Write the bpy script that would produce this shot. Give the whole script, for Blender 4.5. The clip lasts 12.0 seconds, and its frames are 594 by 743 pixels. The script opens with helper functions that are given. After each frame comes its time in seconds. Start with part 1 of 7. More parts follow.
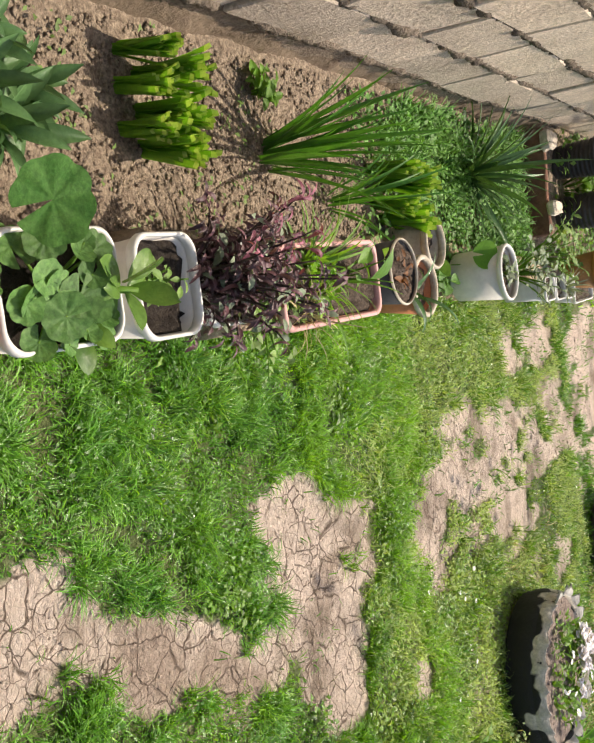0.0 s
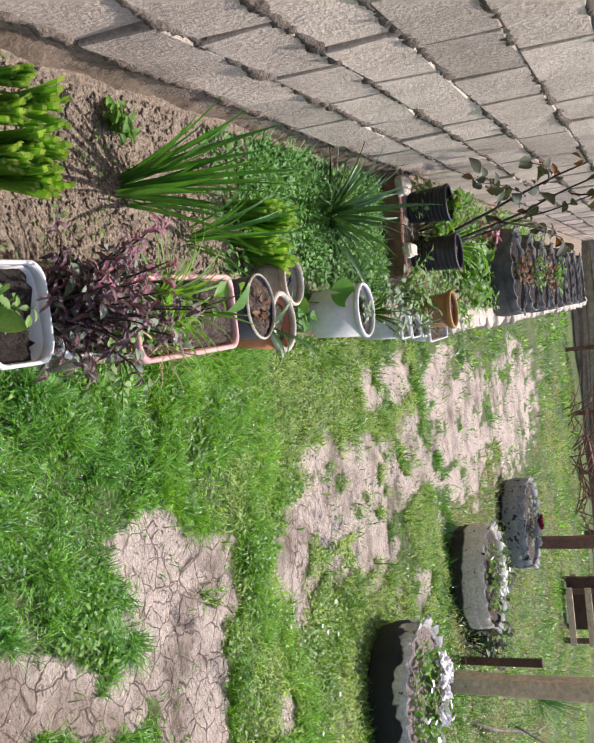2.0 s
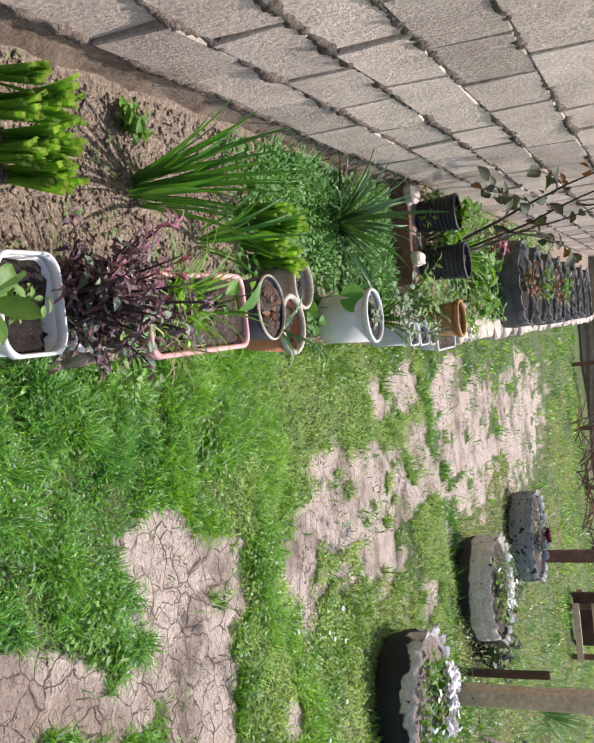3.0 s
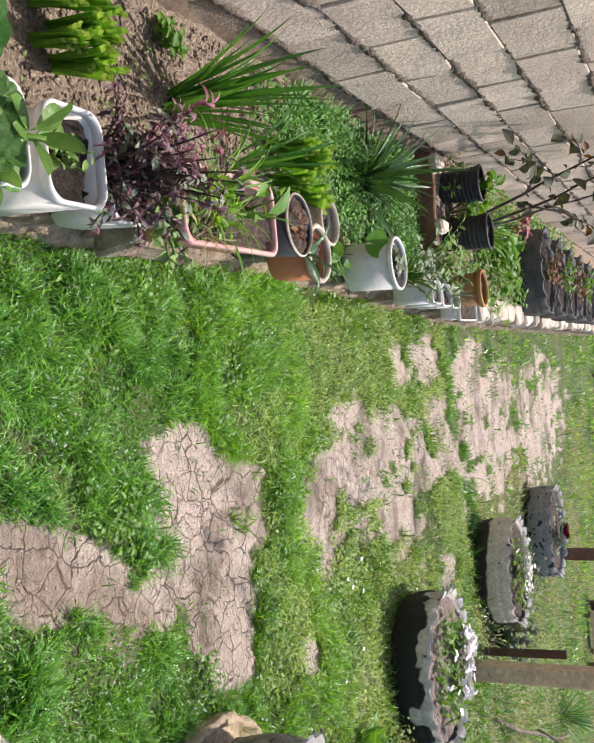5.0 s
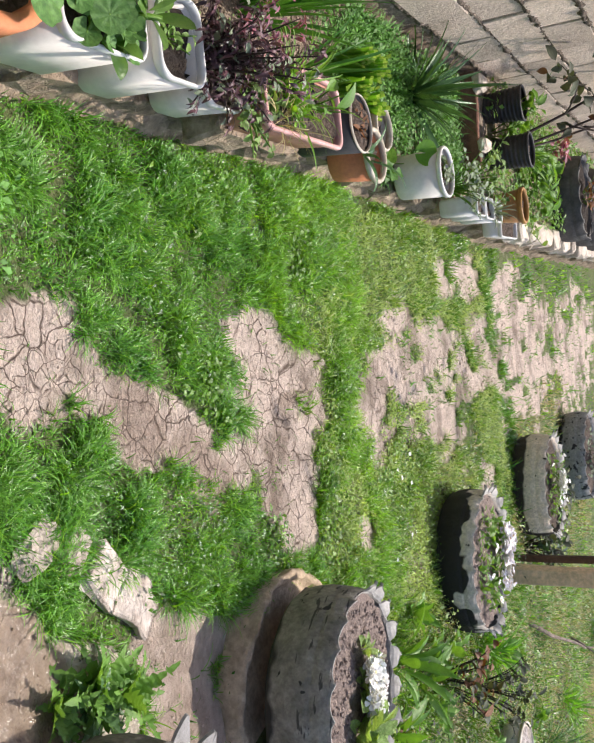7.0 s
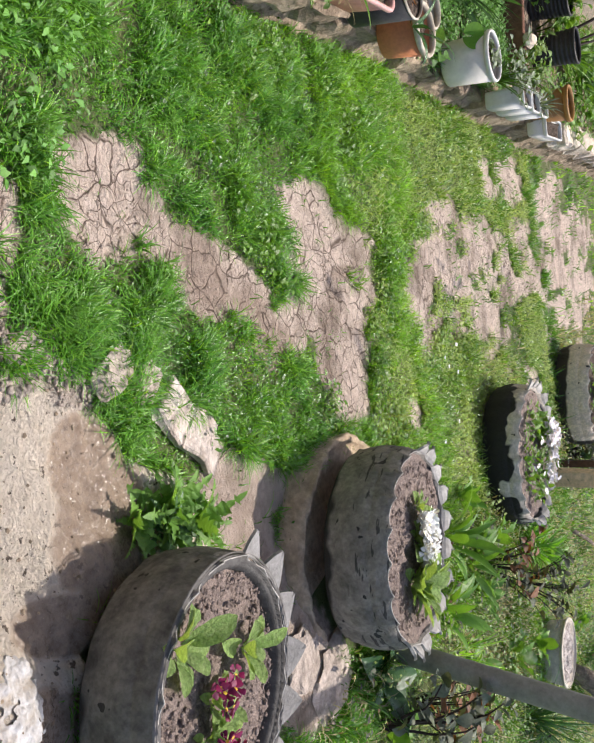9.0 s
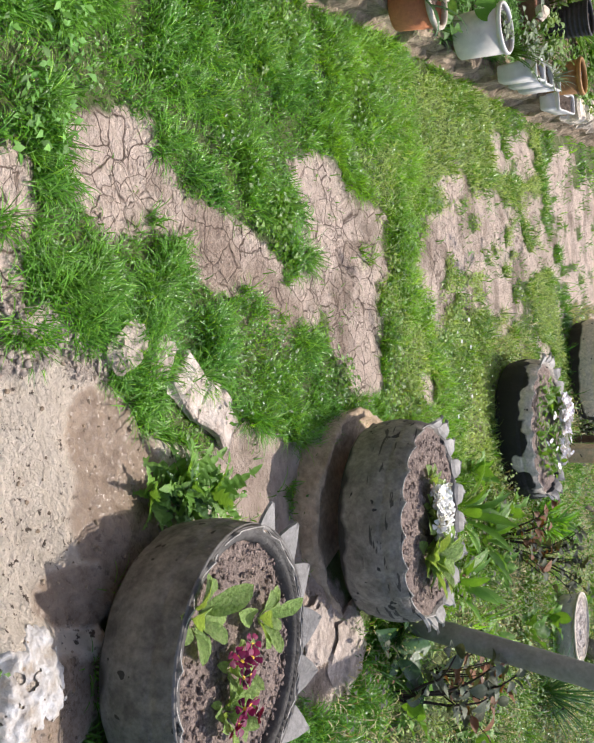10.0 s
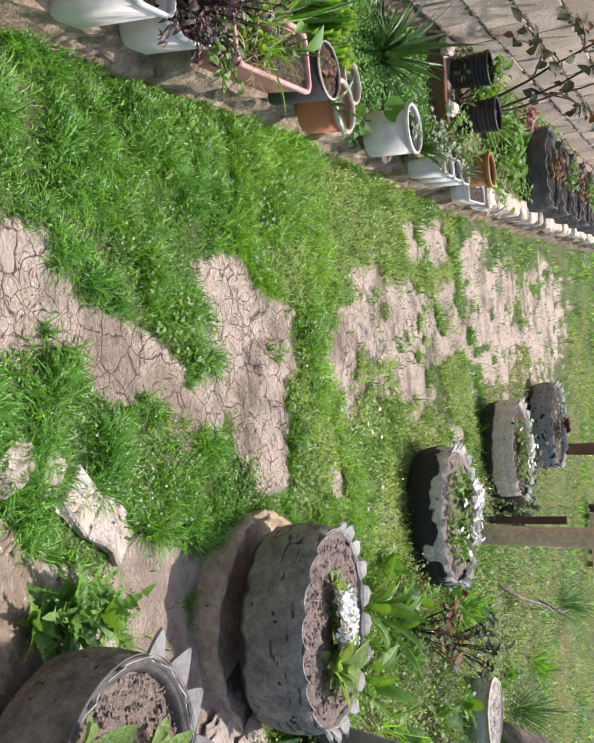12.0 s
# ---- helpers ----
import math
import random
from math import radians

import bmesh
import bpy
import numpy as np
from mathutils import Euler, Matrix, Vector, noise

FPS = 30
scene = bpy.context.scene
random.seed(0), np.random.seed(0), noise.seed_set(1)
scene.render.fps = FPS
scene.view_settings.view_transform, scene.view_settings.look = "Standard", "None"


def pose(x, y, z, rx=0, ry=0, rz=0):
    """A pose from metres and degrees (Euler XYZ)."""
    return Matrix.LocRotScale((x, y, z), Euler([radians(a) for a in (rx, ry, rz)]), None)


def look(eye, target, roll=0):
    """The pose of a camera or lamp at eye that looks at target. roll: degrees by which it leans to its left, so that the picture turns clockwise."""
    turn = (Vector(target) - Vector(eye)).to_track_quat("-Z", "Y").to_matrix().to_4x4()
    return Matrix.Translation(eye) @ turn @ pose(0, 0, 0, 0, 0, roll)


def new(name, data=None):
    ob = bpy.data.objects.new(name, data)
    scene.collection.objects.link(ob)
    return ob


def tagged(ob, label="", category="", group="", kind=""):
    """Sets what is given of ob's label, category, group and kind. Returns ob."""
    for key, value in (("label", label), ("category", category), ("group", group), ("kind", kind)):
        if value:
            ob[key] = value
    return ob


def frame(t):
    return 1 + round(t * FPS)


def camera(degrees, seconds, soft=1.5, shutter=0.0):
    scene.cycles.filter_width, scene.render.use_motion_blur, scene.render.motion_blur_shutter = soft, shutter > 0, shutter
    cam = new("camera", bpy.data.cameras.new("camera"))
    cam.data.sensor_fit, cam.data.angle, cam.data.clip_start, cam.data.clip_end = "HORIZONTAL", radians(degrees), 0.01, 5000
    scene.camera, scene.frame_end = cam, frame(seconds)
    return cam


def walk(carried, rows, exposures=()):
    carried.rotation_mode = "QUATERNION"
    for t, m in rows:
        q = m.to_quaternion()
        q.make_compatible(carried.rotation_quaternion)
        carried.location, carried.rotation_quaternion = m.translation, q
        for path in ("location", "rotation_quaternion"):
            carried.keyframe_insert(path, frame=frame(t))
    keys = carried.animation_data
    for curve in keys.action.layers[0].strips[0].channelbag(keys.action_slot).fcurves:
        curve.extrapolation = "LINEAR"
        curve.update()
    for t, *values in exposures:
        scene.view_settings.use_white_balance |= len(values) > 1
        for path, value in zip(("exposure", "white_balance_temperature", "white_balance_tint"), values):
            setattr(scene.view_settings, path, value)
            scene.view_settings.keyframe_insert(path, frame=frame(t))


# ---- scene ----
# ---------------------------------------------------------------- camera
cam = camera(36.3, 12.0, soft=1.8)
PATH = [
    (0, (-0.655, 0.081, 1.237), (-0.467, 1.793, 0.219), 86.2),
    (0.5, (-0.65, 0.08, 1.26), (-0.467, 1.868, 0.383), 85.3),
    (1, (-0.646, 0.077, 1.276), (-0.466, 1.902, 0.478), 85.1),
    (1.5, (-0.642, 0.075, 1.278), (-0.477, 1.915, 0.512), 85.0),
    (2, (-0.631, 0.071, 1.273), (-0.502, 1.918, 0.516), 84.9),
    (2.5, (-0.619, 0.071, 1.264), (-0.519, 1.918, 0.504), 84.8),
    (4.3, (-0.433, 0.005, 1.26), (-0.363, 1.844, 0.477), 84.7),
    (4.5, (-0.395, 0.008, 1.259), (-0.347, 1.844, 0.467), 84.9),
    (5, (-0.316, -0.014, 1.244), (-0.283, 1.819, 0.445), 85.3),
    (5.5, (-0.29, -0.077, 1.242), (-0.252, 1.756, 0.443), 85.4),
    (6, (-0.25, -0.195, 1.24), (-0.199, 1.635, 0.437), 85.7),
    (6.5, (-0.213, -0.249, 1.246), (-0.114, 1.563, 0.406), 86.0),
    (7, (-0.147, -0.276, 1.238), (-0.015, 1.523, 0.374), 86.4),
    (7.2, (-0.113, -0.284, 1.231), (0.031, 1.51, 0.358), 86.6),
    (8.8, (0.078, -0.395, 1.208), (0.288, 1.366, 0.284), 87.1),
    (9, (0.082, -0.394, 1.206), (0.313, 1.359, 0.269), 87.3),
    (9.5, (0.093, -0.405, 1.199), (0.356, 1.331, 0.242), 87.5),
    (10, (0.094, -0.407, 1.205), (0.366, 1.326, 0.245), 87.6),
    (10.5, (0.088, -0.408, 1.214), (0.357, 1.334, 0.269), 87.4),
    (11, (0.076, -0.399, 1.22), (0.278, 1.384, 0.338), 86.7),
    (11.5, (0.028, -0.38, 1.239), (0.195, 1.427, 0.399), 86.5),
    (12, (-0.019, -0.333, 1.256), (0.143, 1.489, 0.445), 86.4),
]
EXPOSURE = 0.45
WHITE = [(0, 7200, 10), (0.5, 6650, 14), (1, 6300, 15), (1.5, 6200, 15), (2, 6150, 14), (2.5, 6100, 14), (4.5, 6350, 13), (7, 6400, 13), (9, 6400, 13), (10.5, 6380, 13), (12, 6350, 14)]
walk(cam, [(t, look(eye, target, roll)) for t, eye, target, roll in PATH], [(t, EXPOSURE - (0.14 if 9 <= t < 12 else 0.07), kelvin, tint) for t, kelvin, tint in WHITE])

# ---------------------------------------------------------------- light
SUN_FROM = Vector((0.25, 0.52, 1.0)).normalized()
world = bpy.data.worlds.new("sky")
scene.world = world
world.use_nodes = True
wn = world.node_tree.nodes
sky = wn.new("ShaderNodeTexSky")
sky.sky_type = "NISHITA"
sky.sun_disc = False
sky.sun_elevation = math.asin(SUN_FROM.z)
sky.sun_rotation = math.atan2(SUN_FROM.x, SUN_FROM.y)
sky.air_density, sky.dust_density, sky.ozone_density = 1.0, 2.5, 0.9
world.node_tree.links.new(sky.outputs[0], wn["Background"].inputs[0])
wn["Background"].inputs[1].default_value = 0.15
sun_data = bpy.data.lights.new("sun", "SUN")
sun_data.energy, sun_data.angle, sun_data.color = 3.9, radians(0.6), (1.0, 0.93, 0.82)
sun = new("sun", sun_data)
sun.matrix_world = look(SUN_FROM * 20, (0, 0, 0))


# ---------------------------------------------------------------- materials
def mat(name, base, alt=None, scale=6.0, rough=0.85, bump=0.4, bscale=70.0, fine=0.25, metal=0.0, spec=0.35,
        lump=0.0, transl=0.0, vary=0.12, coat=0.0):
    """A surface with blotches (base to alt), fine grain, relief, and a little chance from thing to thing."""
    m = bpy.data.materials.new(name)
    m.use_nodes = True
    nt = m.node_tree
    n, l = nt.nodes, nt.links
    b = n["Principled BSDF"]
    alt = alt or tuple(c * 0.75 for c in base)
    geo = n.new("ShaderNodeNewGeometry")
    info = n.new("ShaderNodeObjectInfo")
    big = n.new("ShaderNodeTexNoise")
    big.inputs["Scale"].default_value, big.inputs["Detail"].default_value, big.inputs["Roughness"].default_value = scale, 5, 0.62
    small = n.new("ShaderNodeTexNoise")
    small.inputs["Scale"].default_value, small.inputs["Detail"].default_value, small.inputs["Roughness"].default_value = bscale, 6, 0.65
    l.new(geo.outputs["Position"], big.inputs["Vector"])
    l.new(geo.outputs["Position"], small.inputs["Vector"])
    ramp = n.new("ShaderNodeMapRange")
    ramp.inputs["From Min"].default_value, ramp.inputs["From Max"].default_value = 0.36, 0.66
    l.new(big.outputs["Fac"], ramp.inputs["Value"])
    mix = n.new("ShaderNodeMix")
    mix.data_type = "RGBA"
    mix.inputs[6].default_value, mix.inputs[7].default_value = (*base, 1), (*alt, 1)
    l.new(ramp.outputs[0], mix.inputs[0])
    grain = n.new("ShaderNodeMapRange")
    grain.inputs["From Min"].default_value, grain.inputs["From Max"].default_value = 0.3, 0.7
    grain.inputs["To Min"].default_value, grain.inputs["To Max"].default_value = 1 - fine, 1 + fine
    l.new(small.outputs["Fac"], grain.inputs["Value"])
    chance = n.new("ShaderNodeMapRange")
    chance.inputs["To Min"].default_value, chance.inputs["To Max"].default_value = 1 - vary, 1 + vary
    l.new(info.outputs["Random"], chance.inputs["Value"])
    isl = n.new("ShaderNodeMapRange")
    isl.inputs["To Min"].default_value, isl.inputs["To Max"].default_value = 1 - vary, 1 + vary
    l.new(geo.outputs["Random Per Island"], isl.inputs["Value"])
    mul1 = n.new("ShaderNodeMath")
    mul1.operation = "MULTIPLY"
    l.new(grain.outputs[0], mul1.inputs[0])
    l.new(chance.outputs[0], mul1.inputs[1])
    mul2 = n.new("ShaderNodeMath")
    mul2.operation = "MULTIPLY"
    l.new(mul1.outputs[0], mul2.inputs[0])
    l.new(isl.outputs[0], mul2.inputs[1])
    out = n.new("ShaderNodeVectorMath")
    out.operation = "SCALE"
    l.new(mix.outputs[2], out.inputs[0])
    l.new(mul2.outputs[0], out.inputs["Scale"])
    l.new(out.outputs[0], b.inputs["Base Color"])
    b.inputs["Roughness"].default_value = rough
    b.inputs["Metallic"].default_value = metal
    b.inputs["Specular IOR Level"].default_value = spec
    b.inputs["Coat Weight"].default_value = coat
    if bump:
        bp = n.new("ShaderNodeBump")
        bp.inputs["Strength"].default_value, bp.inputs["Distance"].default_value = bump, 0.01
        l.new(small.outputs["Fac"], bp.inputs["Height"])
        l.new(bp.outputs[0], b.inputs["Normal"])
        if lump:
            b2 = n.new("ShaderNodeBump")
            b2.inputs["Strength"].default_value, b2.inputs["Distance"].default_value = lump, 0.03
            l.new(big.outputs["Fac"], b2.inputs["Height"])
            l.new(b2.outputs[0], bp.inputs["Normal"])
    if transl:
        tr = n.new("ShaderNodeBsdfTranslucent")
        ad = n.new("ShaderNodeMixShader")
        ad.inputs[0].default_value = transl
        warm = n.new("ShaderNodeVectorMath")
        warm.operation = "MULTIPLY"
        warm.inputs[1].default_value = (1.35, 1.25, 0.55)
        l.new(out.outputs[0], warm.inputs[0])
        l.new(warm.outputs[0], tr.inputs["Color"])
        l.new(b.outputs[0], ad.inputs[1])
        l.new(tr.outputs[0], ad.inputs[2])
        l.new(ad.outputs[0], n["Material Output"].inputs["Surface"])
    return m


def leaf_mat(name, base, alt, rough=0.45, transl=0.3, vary=0.22, scale=14.0, fine=0.12, spec=0.4):
    return mat(name, base, alt, scale=scale, rough=rough, bump=0.25, bscale=160, fine=fine, spec=spec, transl=transl, vary=vary)


M_BLOCK = mat("concrete block", (0.635, 0.52, 0.425), (0.50, 0.40, 0.32), scale=5, rough=0.95, bump=0.8, bscale=75, fine=0.26, lump=0.5, vary=0.2)
M_MORTAR = mat("mortar", (0.33, 0.265, 0.21), (0.22, 0.17, 0.13), scale=14, rough=0.95, bump=0.9, bscale=80, fine=0.3, lump=0.6)
M_BEAD = mat("squeezed mortar", (0.215, 0.17, 0.133), (0.135, 0.104, 0.08), scale=26, rough=0.97, bump=1.0, bscale=70, fine=0.35, lump=1.0)
M_PLINTH = mat("muddy plinth", (0.29, 0.22, 0.16), (0.17, 0.12, 0.085), scale=7, rough=0.95, bump=0.7, bscale=60, fine=0.25, lump=0.5)
M_SOIL = mat("bed soil", (0.36, 0.285, 0.215), (0.19, 0.14, 0.105), scale=60, rough=0.97, bump=1.0, bscale=130, fine=0.55, lump=0.3)
M_CLOD = mat("dry soil lumps", (0.42, 0.335, 0.255), (0.24, 0.18, 0.135), scale=25, rough=0.97, bump=0.8, bscale=130, fine=0.4)
M_DARKSOIL = mat("dark pot soil", (0.055, 0.042, 0.034), (0.026, 0.02, 0.017), scale=40, rough=0.97, bump=1.0, bscale=200, fine=0.5)
M_FLANGE = mat("worn rubber edge", (0.20, 0.19, 0.18), (0.12, 0.113, 0.107), scale=20, rough=0.92, spec=0.15, bump=0.3, bscale=120, fine=0.2)
M_POTSOIL = mat("pot soil", (0.15, 0.113, 0.09), (0.045, 0.033, 0.027), scale=70, rough=0.97, bump=1.0, bscale=200, fine=0.5)
M_TYRESOIL = mat("tyre soil", (0.33, 0.26, 0.225), (0.20, 0.155, 0.135), scale=50, rough=0.97, bump=1.0, bscale=150, fine=0.4)
M_KERB = mat("kerb stone", (0.50, 0.39, 0.28), (0.25, 0.185, 0.125), scale=17, rough=0.95, bump=0.9, bscale=70, fine=0.25, lump=0.6, vary=0.2)
M_PALESTONE = mat("pale stone", (0.76, 0.67, 0.57), (0.55, 0.46, 0.37), scale=12, rough=0.95, bump=0.8, bscale=70, fine=0.2, lump=0.5, vary=0.2)
M_WHITE = mat("white plastic", (0.74, 0.735, 0.72), (0.60, 0.585, 0.56), scale=9, rough=0.42, bump=0.04, bscale=60, fine=0.05, spec=0.5, vary=0.03)
M_GREYPL = mat("pale grey plastic", (0.76, 0.715, 0.655), (0.63, 0.585, 0.53), scale=11, rough=0.45, bump=0.05, bscale=60, fine=0.06, spec=0.5, vary=0.03)
M_PINK = mat("salmon plastic", (0.66, 0.38, 0.36), (0.52, 0.28, 0.26), scale=12, rough=0.5, bump=0.08, bscale=80, fine=0.1, vary=0.04)
M_TERRA = mat("terracotta", (0.60, 0.225, 0.10), (0.47, 0.18, 0.085), scale=10, rough=0.75, bump=0.2, bscale=90, fine=0.12)
M_TERRAPL = mat("dull terracotta plastic", (0.52, 0.25, 0.18), (0.40, 0.18, 0.125), scale=12, rough=0.55, bump=0.08, bscale=80, fine=0.1)
M_OCHRE = mat("ochre plastic", (0.40, 0.21, 0.06), (0.30, 0.15, 0.05), scale=12, rough=0.5, bump=0.1, bscale=80, fine=0.1)
M_CREAM = mat("cream glazed rim", (0.62, 0.57, 0.48), (0.40, 0.34, 0.26), scale=16, rough=0.7, bump=0.3, bscale=90, fine=0.15)
M_BLACKPL = mat("black plastic", (0.022, 0.022, 0.024), (0.05, 0.047, 0.045), scale=14, rough=0.5, bump=0.1, bscale=90, fine=0.2)
M_RUBBER = mat("old rubber", (0.052, 0.052, 0.054), (0.12, 0.115, 0.11), scale=9, rough=0.72, bump=0.35, bscale=90, fine=0.2)
M_TREAD = mat("worn tread rubber", (0.15, 0.143, 0.136), (0.085, 0.08, 0.076), scale=30, rough=0.92, spec=0.15, bump=0.4, bscale=120, fine=0.25)
M_TOOTHDARK = mat("grey cut rubber", (0.28, 0.27, 0.26), (0.19, 0.182, 0.172), scale=24, rough=0.65, bump=0.35, bscale=120, fine=0.2)
M_TOOTH = mat("cut rubber", (0.50, 0.475, 0.44), (0.33, 0.31, 0.285), scale=20, rough=0.85, bump=0.3, bscale=120, fine=0.15)
M_PALEFLAP = mat("pale dusty cut rubber", (0.47, 0.45, 0.42), (0.32, 0.305, 0.28), scale=22, rough=0.9, bump=0.3, bscale=120, fine=0.15)
M_WOOD = mat("weathered timber", (0.82, 0.57, 0.38), (0.64, 0.43, 0.27), scale=14, rough=0.9, bump=0.6, bscale=50, fine=0.25)
M_DARKWOOD = mat("dark timber", (0.10, 0.06, 0.042), (0.06, 0.036, 0.026), scale=8, rough=0.9, bump=0.6, bscale=60, fine=0.3)
M_REDWOOD = mat("red-brown timber", (0.22, 0.11, 0.075), (0.13, 0.065, 0.045), scale=8, rough=0.9, bump=0.6, bscale=60, fine=0.3)
M_BARK = mat("grey bark", (0.32, 0.255, 0.205), (0.15, 0.115, 0.092), scale=20, rough=0.95, bump=1.0, bscale=90, fine=0.35, lump=0.8)
M_TWIG = mat("brown twig", (0.055, 0.036, 0.03), (0.03, 0.02, 0.018), scale=30, rough=0.8, bump=0.4, bscale=150)
M_PIPE = mat("grey steel pipe", (0.30, 0.285, 0.255), (0.20, 0.185, 0.16), scale=12, rough=0.65, bump=0.15, bscale=70, fine=0.15, metal=0.2)
M_MUDRING = mat("dried mud", (0.56, 0.435, 0.305), (0.38, 0.285, 0.195), scale=11, rough=0.95, bump=0.8, bscale=55, fine=0.28, lump=0.6)
M_MUDLUMP = mat("grey dried mud", (0.52, 0.44, 0.38), (0.34, 0.28, 0.235), scale=16, rough=0.97, bump=0.9, bscale=60, fine=0.25, lump=0.8)
M_CLAY = mat("dry clay", (0.58, 0.465, 0.385), (0.40, 0.31, 0.25), scale=30, rough=0.97, bump=0.8, bscale=90, fine=0.25)
M_GRAVEL = mat("pale gravel", (0.66, 0.60, 0.56), (0.15, 0.125, 0.115), scale=38, rough=0.95, bump=0.9, bscale=120, fine=0.3)
M_LIME = mat("lime wash crust", (0.64, 0.64, 0.65), (0.40, 0.345, 0.285), scale=26, rough=0.9, bump=0.8, bscale=60, fine=0.15)
M_PALEBLOCK = mat("pale plaster lump", (0.70, 0.62, 0.56), (0.44, 0.365, 0.31), scale=22, rough=0.95, bump=0.9, bscale=55, fine=0.2, lump=0.6)

L_GRASS = leaf_mat("grass blade", (0.25, 0.48, 0.04), (0.155, 0.355, 0.03), rough=0.25, transl=0.40, vary=0.45, scale=6, spec=0.45)
L_GRASS2 = leaf_mat("deep green grass blade", (0.08, 0.235, 0.024), (0.14, 0.32, 0.038), rough=0.22, transl=0.30, vary=0.45, scale=6, spec=0.5)
L_DRYGRASS = leaf_mat("yellowish grass", (0.58, 0.74, 0.24), (0.42, 0.60, 0.15), rough=0.42, transl=0.4, vary=0.3, scale=4)
L_LIME = leaf_mat("yellow-green weed leaf", (0.38, 0.50, 0.12), (0.27, 0.40, 0.08), rough=0.42, transl=0.35, vary=0.35, scale=7)
L_DRYWEED = leaf_mat("yellowish straggling weed", (0.32, 0.37, 0.10), (0.20, 0.28, 0.06), rough=0.6, transl=0.22, vary=0.35, scale=4)
L_STRAW = leaf_mat("straw-coloured dry grass", (0.46, 0.39, 0.20), (0.32, 0.27, 0.13), rough=0.7, transl=0.2, vary=0.3, scale=4)
L_WEED = leaf_mat("small weed leaf", (0.17, 0.30, 0.07), (0.23, 0.33, 0.12), rough=0.5, transl=0.28, vary=0.3, scale=7)
L_BEDWEED = leaf_mat("bed weed leaf", (0.07, 0.19, 0.032), (0.12, 0.26, 0.05), rough=0.5, transl=0.2, vary=0.45, scale=8)
L_LEEK = leaf_mat("cut daffodil blade", (0.18, 0.42, 0.035), (0.125, 0.32, 0.026), transl=0.36, vary=0.2)
L_TIP = leaf_mat("cut blade end", (0.44, 0.62, 0.17), (0.34, 0.54, 0.11), transl=0.3)
L_IRIS = leaf_mat("sword leaf", (0.085, 0.255, 0.035), (0.05, 0.165, 0.024), rough=0.32, transl=0.28)
L_YUCCA = leaf_mat("dark strap leaf", (0.075, 0.16, 0.055), (0.045, 0.105, 0.038), rough=0.22, transl=0.15)
L_STOCK = leaf_mat("grey-green leaf", (0.115, 0.225, 0.085), (0.06, 0.14, 0.05), rough=0.3, transl=0.2)
L_GERAN = leaf_mat("round geranium leaf", (0.13, 0.265, 0.07), (0.06, 0.155, 0.034), rough=0.55, transl=0.25, scale=60, fine=0.3)
L_DEEP = leaf_mat("deep green leaf", (0.05, 0.15, 0.026), (0.085, 0.20, 0.045), rough=0.6, transl=0.15, scale=50, fine=0.3, spec=0.25)
L_FLESHY = leaf_mat("fleshy leaf", (0.15, 0.27, 0.05), (0.07, 0.15, 0.035), rough=0.25, transl=0.2)
L_PURPLE = leaf_mat("purple leaf", (0.175, 0.085, 0.10), (0.09, 0.042, 0.052), rough=0.38, transl=0.12, vary=0.5)
L_ROSY = leaf_mat("rosy young leaf", (0.38, 0.14, 0.20), (0.23, 0.07, 0.11), rough=0.42, transl=0.25, vary=0.3)
L_SILVER = leaf_mat("silvery small leaf", (0.26, 0.31, 0.22), (0.16, 0.22, 0.13), rough=0.6, transl=0.15)
L_BRIGHT = leaf_mat("bright soft leaf", (0.17, 0.33, 0.045), (0.11, 0.24, 0.03), rough=0.45, transl=0.35)
L_PRIM = mat("primrose leaf", (0.36, 0.50, 0.17), (0.22, 0.37, 0.09), scale=130, rough=0.5, bump=0.9, bscale=150, fine=0.3, spec=0.4, transl=0.3, vary=0.25)
L_CANNA = leaf_mat("broad weed leaf", (0.17, 0.34, 0.05), (0.10, 0.23, 0.035), rough=0.4, transl=0.3)
L_DOCK = leaf_mat("lobed weed leaf", (0.19, 0.36, 0.07), (0.11, 0.24, 0.045), rough=0.42, transl=0.35)
L_PINE = leaf_mat("fine tuft blade", (0.06, 0.125, 0.06), (0.04, 0.085, 0.04), rough=0.5, transl=0.15)
L_ROSE = leaf_mat("grey-green rose leaf", (0.15, 0.18, 0.11), (0.085, 0.09, 0.06), rough=0.5, transl=0.15)
L_TUFT = leaf_mat("needle-like blade", (0.10, 0.24, 0.07), (0.055, 0.15, 0.045), rough=0.4, transl=0.2)
L_DARKVINE = leaf_mat("dusky vine leaf", (0.085, 0.105, 0.055), (0.055, 0.055, 0.034), rough=0.65, transl=0.15)
L_RUST = leaf_mat("rusty dry leaf", (0.21, 0.085, 0.03), (0.13, 0.06, 0.025), rough=0.6, transl=0.2)
F_WHITE = mat("white petal", (0.84, 0.84, 0.83), (0.78, 0.78, 0.75), scale=40, rough=0.6, bump=0.1, bscale=200, fine=0.05, transl=0.04, vary=0.05)
F_LILAC = mat("lilac-white petal", (0.83, 0.80, 0.84), (0.76, 0.72, 0.78), scale=40, rough=0.6, bump=0.1, bscale=200, fine=0.05, transl=0.04, vary=0.05)
F_CREAM = mat("cream flower eye", (0.80, 0.74, 0.45), (0.7, 0.62, 0.3), scale=60, rough=0.6, bump=0.1)
